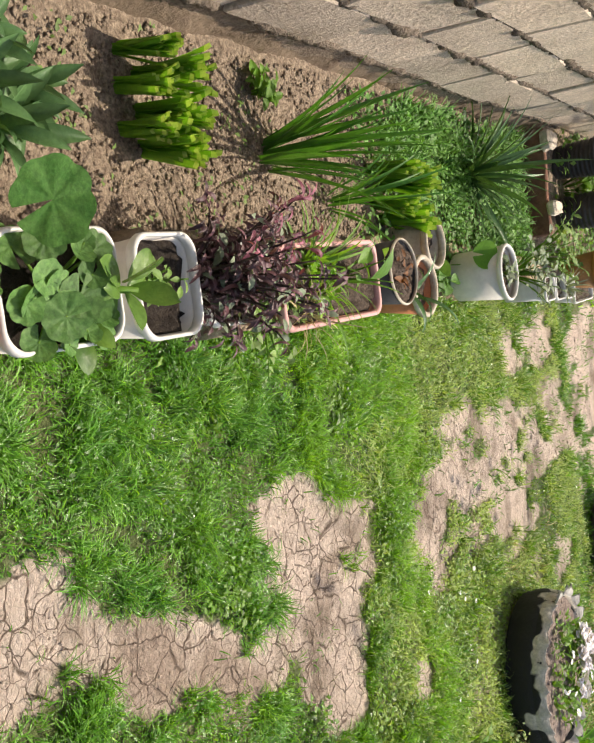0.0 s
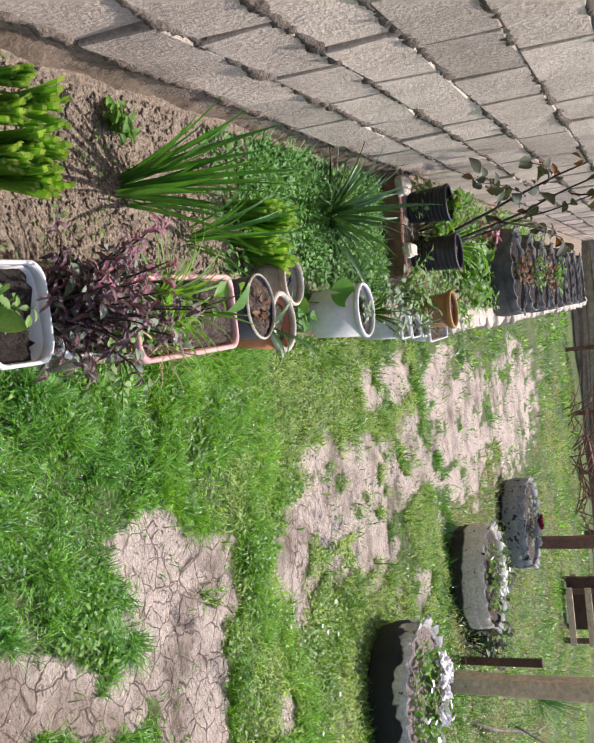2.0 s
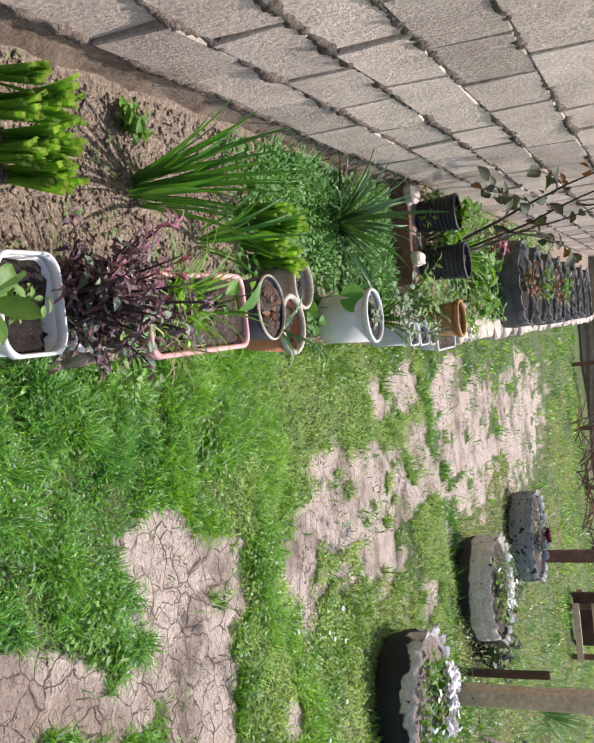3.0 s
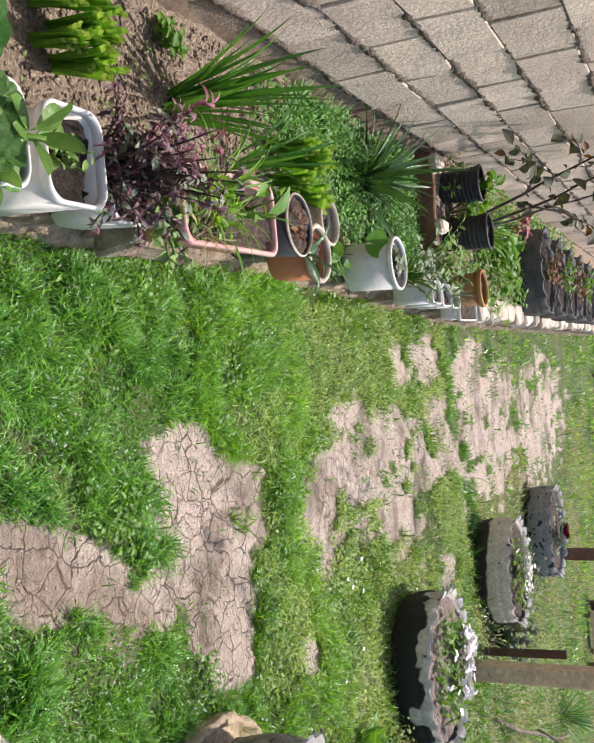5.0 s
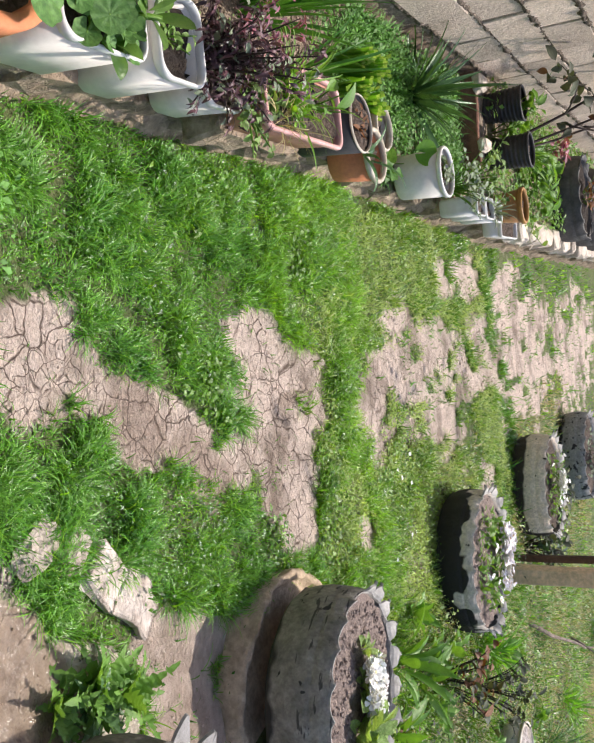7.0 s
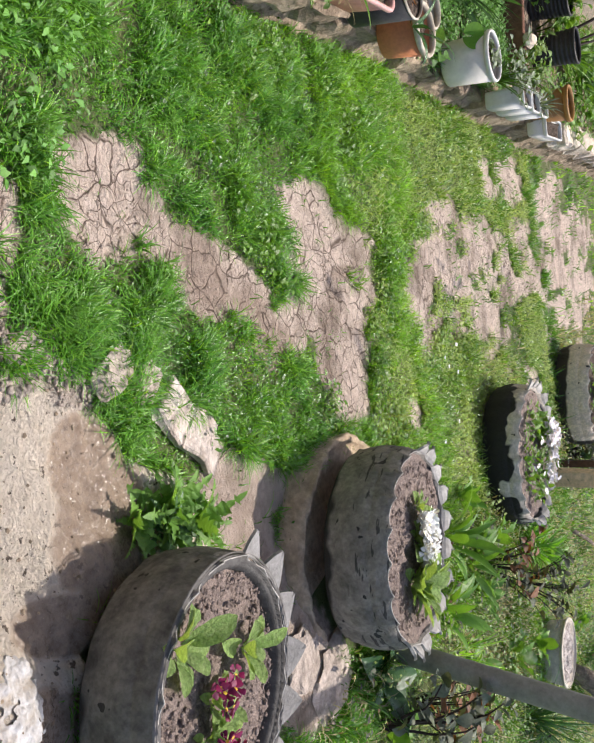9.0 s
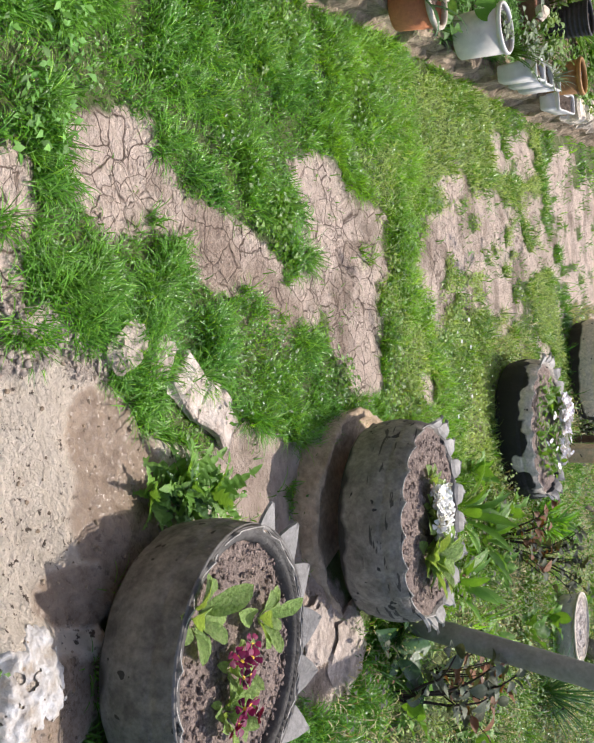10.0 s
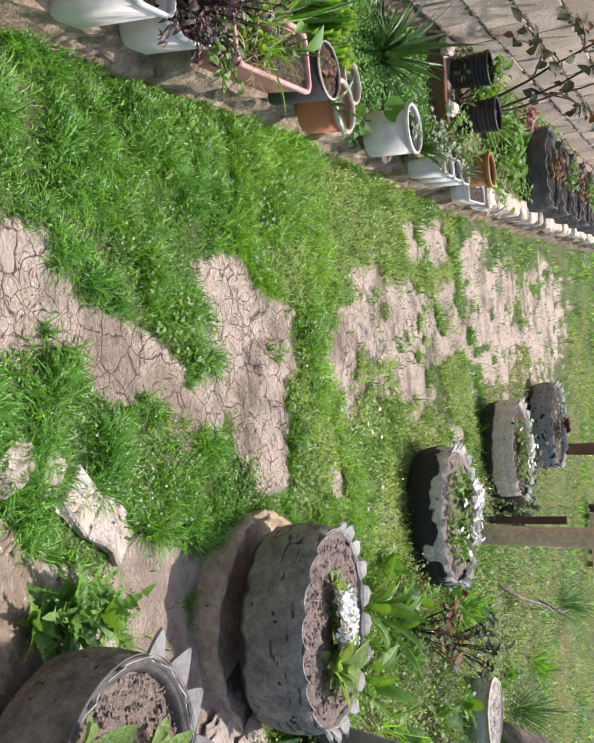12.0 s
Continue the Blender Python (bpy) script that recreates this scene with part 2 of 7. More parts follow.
F_MAGENTA = mat("magenta petal", (0.22, 0.005, 0.06), (0.10, 0.004, 0.05), scale=40, rough=0.5, bump=0.1, bscale=200, fine=0.1, transl=0.15)
F_YELLOW = mat("yellow flower eye", (0.75, 0.48, 0.05), (0.6, 0.35, 0.03), scale=60, rough=0.6, bump=0.1)


# ---------------------------------------------------------------- building helpers
RNG = np.random.default_rng(7)


def rnd(a, b):
    return random.uniform(a, b)


def mesh_of(name, verts, faces, *mats, smooth=True):
    me = bpy.data.meshes.new(name)
    me.from_pydata([tuple(v) for v in verts], [], [tuple(f) for f in faces])
    for m in mats:
        me.materials.append(m)
    if smooth:
        me.polygons.foreach_set("use_smooth", [True] * len(me.polygons))
    me.update()
    return me


def fast_mesh(name, verts, quads=None, tris=None, material=None, smooth=True):
    """Large meshes from arrays."""
    me = bpy.data.meshes.new(name)
    quads = np.zeros((0, 4), int) if quads is None else quads
    tris = np.zeros((0, 3), int) if tris is None else tris
    me.vertices.add(len(verts))
    me.vertices.foreach_set("co", np.asarray(verts, dtype=np.float32).ravel())
    loops = np.concatenate([quads.ravel(), tris.ravel()]).astype(np.int32)
    me.loops.add(len(loops))
    me.loops.foreach_set("vertex_index", loops)
    me.polygons.add(len(quads) + len(tris))
    starts = np.concatenate([np.arange(len(quads)) * 4, len(quads) * 4 + np.arange(len(tris)) * 3]).astype(np.int32)
    me.polygons.foreach_set("loop_start", starts)
    me.update(calc_edges=True)
    me.validate()
    if smooth:
        me.polygons.foreach_set("use_smooth", [True] * len(me.polygons))
    if material:
        me.materials.append(material)
    return me


def thing(name, at, label, category, group="", kind="", turn=0.0, scale=1.0):
    root = new(name)
    root.empty_display_size = 0.05
    root.matrix_basis = Matrix.LocRotScale(at, Euler((0, 0, radians(turn))), (scale,) * 3)
    return tagged(root, label, category, group, kind)


def part(name, me, parent, label="", m=None):
    ob = new(name, me)
    ob.parent = parent
    if m is not None:
        ob.matrix_basis = m
    return tagged(ob, label)


def lathe(profile, n=40, wob=0.0, seed=0, wave=None):
    """Turns a list of (r, z) round z; a closed skin if the first and last points are equal."""
    verts, faces = [], []
    k = len(profile)
    for i in range(n):
        a = 2 * math.pi * i / n
        for r, z in profile:
            q = 1 + wob * noise.noise((math.cos(a) * 1.5, math.sin(a) * 1.5, seed + z * 3))
            if wave:
                q *= wave(a, z)
            verts.append((r * q * math.cos(a), r * q * math.sin(a), z))
    for i in range(n):
        j = (i + 1) % n
        for s in range(k - 1):
            faces.append((i * k + s, j * k + s, j * k + s + 1, i * k + s + 1))
    return verts, faces


def tube_into(V, F, pts, radii, n=7):
    """Adds a round tapering tube through pts."""
    pts = [Vector(p) for p in pts]
    base = len(V)
    for i, p in enumerate(pts):
        d = (pts[min(i + 1, len(pts) - 1)] - pts[max(i - 1, 0)]).normalized()
        u = d.orthogonal().normalized()
        if i and abs(d.dot(last_u)) < 0.98:
            u = (last_u - d * last_u.dot(d)).normalized()
        last_u = u
        w = d.cross(u)
        for s in range(n):
            a = 2 * math.pi * s / n
            V.append(tuple(p + (u * math.cos(a) + w * math.sin(a)) * radii[i]))
    for i in range(len(pts) - 1):
        for s in range(n):
            t = (s + 1) % n
            F.append((base + i * n + s, base + i * n + t, base + (i + 1) * n + t, base + (i + 1) * n + s))
    F.append(tuple(base + s for s in reversed(range(n))))
    F.append(tuple(base + (len(pts) - 1) * n + s for s in range(n)))


def tube(name, pts, radii, material, n=8):
    V, F = [], []
    tube_into(V, F, pts, radii, n)
    return mesh_of(name, V, F, material)


def bend(a, b, sag=(0, 0, 0), n=7, jitter=0.0):
    """Points from a to b, bowed by sag in the middle."""
    a, b, sag = Vector(a), Vector(b), Vector(sag)
    out = []
    for i in range(n):
        t = i / (n - 1)
        p = a.lerp(b, t) + sag * (4 * t * (1 - t))
        if jitter and 0 < i < n - 1:
            p += Vector((rnd(-1, 1), rnd(-1, 1), rnd(-1, 1))) * jitter
        out.append(p)
    return out


def slab_box(name, sx, sy, sz, material, chamfer=0.008, rough=0.0, seed=0, cuts=1):
    """A box with chamfered, uneven edges, centred in x and y, standing on z = 0."""
    bm = bmesh.new()
    bmesh.ops.create_cube(bm, size=1.0)
    for v in bm.verts:
        v.co = Vector((v.co.x * sx, v.co.y * sy, (v.co.z + 0.5) * sz))
    if cuts > 1:
        bmesh.ops.subdivide_edges(bm, edges=bm.edges[:], cuts=cuts - 1, use_grid_fill=True)
    if rough:
        for v in bm.verts:
            v.co += noise.noise_vector(v.co * 9 + Vector((seed * 7.1, seed * 3.3, 0))) * rough
    if chamfer:
        sharp = [e for e in bm.edges if len(e.link_faces) == 2 and e.calc_face_angle() > 0.7]
        bmesh.ops.bevel(bm, geom=sharp, offset=chamfer, segments=1, affect="EDGES", profile=0.6)
    me = bpy.data.meshes.new(name)
    bm.to_mesh(me)
    bm.free()
    me.materials.append(material)
    return me


# leaves: length along +y, face up +z
def blade_mesh(name, length, width, droop, material, seg=6, fold=0.25, tip=None, blunt=False):
    V, F = [], []
    y = z = 0.0
    for i in range(seg + 1):
        t = i / seg
        a = -droop * t * t
        if i:
            y += length / seg * math.cos(a)
            z += length / seg * math.sin(a)
        w = width * (0.75 + 0.5 * t - 0.25 * t * t) * (0.72 if i == seg else 1) if blunt else width * min(1, 0.55 + 1.6 * t) * (1 - t ** 2.2) + 0.0006
        f = fold * (1 + 1.6 * t ** 6) if blunt else fold
        V += [(-w / 2, y, z + f * w), (0, y, z), (w / 2, y, z + f * w)]
    for i in range(seg):
        k = i * 3
        F += [(k, k + 1, k + 4, k + 3), (k + 1, k + 2, k + 5, k + 4)]
    me = mesh_of(name, V, F, material, *([tip] if tip else []))
    if tip:
        for p in me.polygons[-2:]:
            p.material_index = 1
    return me


def oval_mesh(name, length, width, material, droop=0.6, cup=0.2, seg=6, stalk=0.0, peak=0.45, ripple=0.0, point=1.0, thick=0.0):
    """A broad leaf: an oval outline with its widest place at peak, folded along the midrib."""
    V, F = [], []
    rows = []
    y = z = 0.0
    if stalk:
        y = stalk
    for i in range(seg + 1):
        t = i / seg
        a = 0.25 - droop * t
        if i:
            y += length / seg * math.cos(a)
            z += length / seg * math.sin(a)
        s = t / peak if t < peak else (1 - t) / (1 - peak)
        w = width / 2 * (math.sin(s * math.pi / 2) ** (0.75 if t < peak else point)) + 0.0008
        rip = ripple * w * math.sin(t * 17)
        rows.append(len(V))
        V += [(-w, y, z + cup * w + rip), (-w * 0.5, y, z + cup * w * 0.3), (0, y, z - 0.02 * width), (w * 0.5, y, z + cup * w * 0.3), (w, y, z + cup * w - rip)]
    for i in range(seg):
        for s in range(4):
            k = rows[i] + s
            F.append((k, k + 1, k + 6, k + 5))
    if stalk:
        b = len(V)
        r = 0.0016
        V += [(-r, 0, 0), (r, 0, 0), (r, stalk + 0.004, 0.001), (-r, stalk + 0.004, 0.001), (0, 0, -r * 1.6), (0, stalk + 0.004, -r * 1.6)]
        F += [(b, b + 1, b + 2, b + 3), (b + 1, b + 4, b + 5, b + 2), (b + 4, b, b + 3, b + 5)]
    return mesh_of(name, V, F, material)


def lobed_mesh(name, length, width, material, droop=0.7, cup=0.25, lobes=4, seg=20):
    """A jagged leaf: deep pointed lobes along both sides of the midrib."""
    V, F = [], []
    y = z = 0.0
    for i in range(seg + 1):
        t = i / seg
        a = 0.3 - droop * t
        if i:
            y += length / seg * math.cos(a)
            z += length / seg * math.sin(a)
        saw = ((t * lobes) % 1.0)
        w = width / 2 * (math.sin(min(1, t * 1.25 + 0.08) * math.pi) ** 0.6 if t < 0.74 else (1 - t) / 0.26 * 0.75) * (0.42 + 0.58 * saw) + 0.001
        V += [(-w, y + 0.25 * w * (saw - 0.3), z + cup * w + 0.15 * w * math.sin(i * 1.9)), (0, y, z), (w, y + 0.25 * w * (saw - 0.3), z + cup * w - 0.15 * w * math.sin(i * 1.7))]
    for i in range(seg):
        k = i * 3
        F += [(k, k + 1, k + 4, k + 3), (k + 1, k + 2, k + 5, k + 4)]
    return mesh_of(name, V, F, material)


def joined(name, items, root):
    """One mesh out of many (mesh, pose) pairs: the part of the foliage too small to pick apart."""
    V, F, mats, mi = [], [], [], []
    for me, m in items:
        base = len(V)
        V += [tuple(m @ v.co) for v in me.vertices]
        if me.materials[0] not in mats:
            mats.append(me.materials[0])
        k = mats.index(me.materials[0])
        for p in me.polygons:
            F.append([base + i for i in p.vertices])
            mi.append(k)
    me = mesh_of(name, V, F, *mats)
    me.polygons.foreach_set("material_index", mi)
    ob = part(name, me, root)
    tagged(ob, kind="stuff")
    return ob


def round_leaf_mesh(name, radius, material, lobes=7, cup=0.3, seg=36, notch=0.35):
    """A round scalloped leaf with a notch where the stalk joins, and fan-like folds."""
    V, F = [(0, 0, 0)], []
    rings = (0.25, 0.5, 0.75, 1.0)
    for q in rings:
        for i in range(seg + 1):
            a = -math.pi / 2 + notch / 2 + (2 * math.pi - notch) * i / seg
            lob = 1 + (0.12 * abs(math.sin(a * lobes / 2 + 0.6)) ** 0.6 + 0.05 * math.sin(a * 2.3 + lobes) - 0.10) * q
            r = radius * q * lob
            V.append((r * math.cos(a), r * math.sin(a), radius * (cup * q * q * 0.6 + 0.10 * q * abs(math.sin(a * lobes / 2 + 0.6)) + 0.12 * q * q * math.sin(a * 2 + lobes))))
    n = seg + 1
    for i in range(seg):
        F.append((0, 1 + i, 2 + i))
        for k in range(len(rings) - 1):
            b = 1 + k * n + i
            F.append((b, b + n, b + n + 1, b + 1))
    return mesh_of(name, V, F, material)


def flower_mesh(name, r, petal, eye, n=5, cup=0.25, split=0.8):
    V, F, mi = [], [], []
    for k in range(n):
        a0 = 2 * math.pi * k / n
        b = len(V)
        half = math.pi / n * split
        for q, wd, z in ((0.12, 0.5, 0), (0.6, 1.0, cup * 0.4 * r), (0.93, 0.85, cup * r), (1.0, 0.3, cup * r)):
            for s in (-1, 0, 1):
                a = a0 + s * half * wd
                dip = -0.07 * r if s == 0 and q > 0.95 else 0
                V.append(((q * r + dip) * math.cos(a), (q * r + dip) * math.sin(a), z + (0.05 * r if s == 0 else 0)))
        for i in range(3):
            for s in range(2):
                F.append((b + i * 3 + s, b + (i + 1) * 3 + s, b + (i + 1) * 3 + s + 1, b + i * 3 + s + 1))
                mi.append(0)
    b = len(V)
    for s in range(8):
        a = 2 * math.pi * s / 8
        V.append((0.2 * r * math.cos(a), 0.2 * r * math.sin(a), 0.05 * r))
    V.append((0, 0, 0.12 * r))
    for s in range(8):
        F.append((b + s, b + (s + 1) % 8, b + 8))
        mi.append(1)
    me = mesh_of(name, V, F, petal, eye)
    me.polygons.foreach_set("material_index", mi)
    return me


def aim(p, az, elev, roll=0.0, s=1.0):
    """Places a leaf at p: az degrees from +y towards -x, raised by elev degrees."""
    return Matrix.Translation(p) @ Euler((0, 0, radians(az))).to_matrix().to_4x4() @ Euler((radians(elev), 0, 0)).to_matrix().to_4x4() @ \
        Euler((0, radians(roll), 0)).to_matrix().to_4x4() @ Matrix.Diagonal((s, s, s, 1))


def rosette(root, name, meshes, count, spread=0.01, elev=(15, 75), size=(0.7, 1.1), z=0.0, az=None, roll=25, at=(0, 0)):
    for i in range(count):
        a = i * 137.5 + rnd(-18, 18) if az is None else rnd(*az)
        e = elev[0] + (elev[1] - elev[0]) * (i + 0.5) / count + rnd(-6, 6)
        q = rnd(0, spread)
        p = (at[0] - math.sin(radians(a)) * q, at[1] + math.cos(radians(a)) * q, z + rnd(0, 0.006))
        part(name, random.choice(meshes), root, m=aim(p, a, e, rnd(-roll, roll), rnd(*size)))


def smooth_step(a, b, x):
    t = np.clip((x - a) / (b - a), 0, 1)
    return t * t * (3 - 2 * t)


def value_noise(x, y, seed=0):
    """Smooth lattice noise in 0..1 for arrays."""
    xi, yi = np.floor(x).astype(np.int64), np.floor(y).astype(np.int64)
    fx, fy = x - xi, y - yi
    fx, fy = fx * fx * (3 - 2 * fx), fy * fy * (3 - 2 * fy)

    def h(i, j):
        v = (i * 374761393 + j * 668265263 + seed * 974634221) & 0xFFFFFFFF
        v = ((v ^ (v >> 13)) * 1274126177) & 0xFFFFFFFF
        return ((v ^ (v >> 16)) & 0xFFFF) / 65535.0
    return (h(xi, yi) * (1 - fx) + h(xi + 1, yi) * fx) * (1 - fy) + (h(xi, yi + 1) * (1 - fx) + h(xi + 1, yi + 1) * fx) * fy


def fbm(x, y, seed=0, octaves=4):
    s, a, t = 0.0, 0.5, 0.0
    for o in range(octaves):
        s = s + a * value_noise(x * 2 ** o + 17.3 * o, y * 2 ** o - 9.1 * o, seed + o)
        t += a
        a *= 0.55
    return s / t


# ---------------------------------------------------------------- the lie of the land
def land(x, y):
    """Height of the ground."""
    x, y = np.asarray(x, float), np.asarray(y, float)
    z = 0.07 * smooth_step(0.35, 1.2, x) * (1 - 0.6 * smooth_step(3.6, 6.0, y))
    z = z - 0.012 * np.clip(y - 2.5, 0, 6.5)
    z = z - 0.045 * np.exp(-((x - 0.80) ** 2 + (y - 1.68) ** 2) / 0.07)
    z = z + 0.05 * np.exp(-((x - 0.76) ** 2 + (y - 0.56) ** 2) / 0.022)
    z = z + 0.025 * np.exp(-((x - 0.68) ** 2 + (y - 0.86) ** 2) / 0.025)
    return z + 0.03 * (fbm(x * 2.3, y * 2.3, 3, 3) - 0.5) * smooth_step(0.0, 0.3, np.abs(x + 0.6))


# bare patches near the bed's corner: centre, half-axes, turn
BARE_NEAR = [
    (-0.10, 1.12, 0.105, 0.14, 6), (-0.03, 1.27, 0.065, 0.14, -30), (0.08, 1.43, 0.07, 0.13, -35), (0.15, 1.62, 0.062, 0.17, -30), (0.25, 1.82, 0.05, 0.13, -20),
    (-0.08, 2.06, 0.075, 0.15, 0), (0.06, 2.17, 0.11, 0.26, 0), (0.22, 2.12, 0.11, 0.28, 0), (0.37, 2.19, 0.09, 0.19, 0), (0.50, 2.21, 0.09, 0.11, 0),
    (-0.06, 0.79, 0.065, 0.06, 0), (0.06, 0.6, 0.12, 0.16, 0), (0.62, 1.55, 0.07, 0.2, -20), (0.92, 1.47, 0.26, 0.15, 0), (1.16, 1.62, 0.15, 0.15, 0),
]
# bare patches up the lawn
BARE_FAR = [
    (0.205, 2.97, 0.17, 0.18, 0), (0.11, 3.38, 0.17, 0.27, 0), (0.354, 3.84, 0.27, 0.32, 0), (0.10, 3.81, 0.135, 0.35, 0), (0.22, 4.72, 0.19, 0.53, 0),
    (0.54, 4.0, 0.13, 0.16, 0), (0.29, 6.12, 0.31, 0.85, 0), (0.43, 8.4, 0.38, 1.3, 0), (-0.29, 4.00, 0.04, 0.07, 0), (-0.18, 4.10, 0.04, 0.12, 0), (-0.27, 4.34, 0.04, 0.08, 0), (-0.14, 5.58, 0.14, 0.42, 0), (0.835, 4.58, 0.075, 0.16, 0),
    (-0.23, 4.64, 0.10, 0.16, 0), (0.66, 2.67, 0.05, 0.07, 0),
]
BARE = BARE_NEAR + BARE_FAR
# grass islands standing in them
ISLES = [
    (0.077, 3.51, 0.05, 0.085, 0), (0.166, 4.08, 0.065, 0.066, 0), (0.114, 5.04, 0.11, 0.19, 0), (0.331, 5.26, 0.085, 0.17, 0), (0.343, 3.48, 0.045, 0.075, 0),
    (0.61, 4.71, 0.17, 0.50, 0), (0.57, 3.30, 0.14, 0.40, 0), (0.686, 7.26, 0.15, 0.30, 0), (-0.10, 4.89, 0.07, 0.35, 0), (0.32, 7.08, 0.185, 0.28, 0),
    (0.17, 1.76, 0.05, 0.035, 0), (0.0, 1.21, 0.03, 0.03, 0),
]
# trodden mud by the doorway side
MUD = [(0.48, 0.72, 0.27, 0.36, -24), (0.40, 0.25, 0.35, 0.5, 0), (0.60, 1.10, 0.13, 0.22, -25), (0.79, 0.66, 0.13, 0.16, 0)]


def patch(x, y, blobs):
    d = np.full(np.shape(x), 9.0)
    for cx, cy, rx, ry, turn in blobs:
        c, s = math.cos(radians(turn)), math.sin(radians(turn))
        u, v = (x - cx) * c + (y - cy) * s, -(x - cx) * s + (y - cy) * c
        d = np.minimum(d, np.sqrt((u / rx) ** 2 + (v / ry) ** 2))
    return d


def earth(x, y):
    """Under 1 on bare earth, over 1 under grass, with a ragged border."""
    far = smooth_step(2.5, 3.2, y)
    d = np.maximum(patch(x, y, BARE) / (1.2 + 0.16 * far), 1.75 - patch(x, y, ISLES))
    return d + (fbm(x * 7, y * 7, 11, 4) - 0.5) * (0.70 + 0.1 * far) + 0.65 * (fbm(x * 27, y * 27, 13, 3) - 0.5) + far * 0.9 * (fbm(x * 13, y * 4.5, 23, 3) - 0.5) + far * 5.0 * np.clip(fbm(x * 9, y * 3.5, 29, 3) - 0.60, 0, 0.2)


def bare(x, y):
    """1 on bare earth, 0 under grass."""
    return 1 - smooth_step(0.92, 1.14, earth(x, y))


def mud(x, y):
    return 1 - smooth_step(0.9, 1.05, patch(x, y, MUD) + (fbm(x * 8, y * 8, 31, 3) - 0.5) * 0.35)


def axis(spans):
    out = []
    for a, b, step in spans:
        k = max(1, int(round((b - a) / step)))
        out.append(np.linspace(a, b, k, endpoint=False))
    out.append(np.array([spans[-1][1]]))
    return np.concatenate(out)


def cells(x, y, size, seed):
    """Distance to the nearest border between cracked cells, in cell sizes."""
    u, v = x / size, y / size
    i, j = np.floor(u).astype(np.int64), np.floor(v).astype(np.int64)
    f1, f2 = np.full(u.shape, 9.0), np.full(u.shape, 9.0)
    for di in (-1, 0, 1):
        for dj in (-1, 0, 1):
            a, b = i + di, j + dj
            h1 = ((a * 73856093) ^ (b * 19349663) ^ (seed * 83492791)) & 0xFFFFF
            h1 = ((h1 * 2654435761) & 0xFFFFFFFF) / 4294967296.0
            h2 = ((a * 19349663) ^ (b * 83492791) ^ (seed * 73856093)) & 0xFFFFF
            h2 = ((h2 * 2246822519) & 0xFFFFFFFF) / 4294967296.0
            d = np.hypot(u - (a + 0.1 + 0.8 * h1), v - (b + 0.1 + 0.8 * h2))
            f2 = np.minimum(f2, np.maximum(d, f1))
            f1 = np.minimum(f1, d)
    return f2 - f1


# ---------------------------------------------------------------- ground
def soft_spots(tex, n, l):
    """Middle-sized dirty spots."""
    r = n.new("ShaderNodeMapRange")
    r.inputs["From Min"].default_value, r.inputs["From Max"].default_value, r.inputs["To Max"].default_value = 0.45, 1.0, 0.5
    l.new(tex(21, 5), r.inputs["Value"])
    return r.outputs[0]


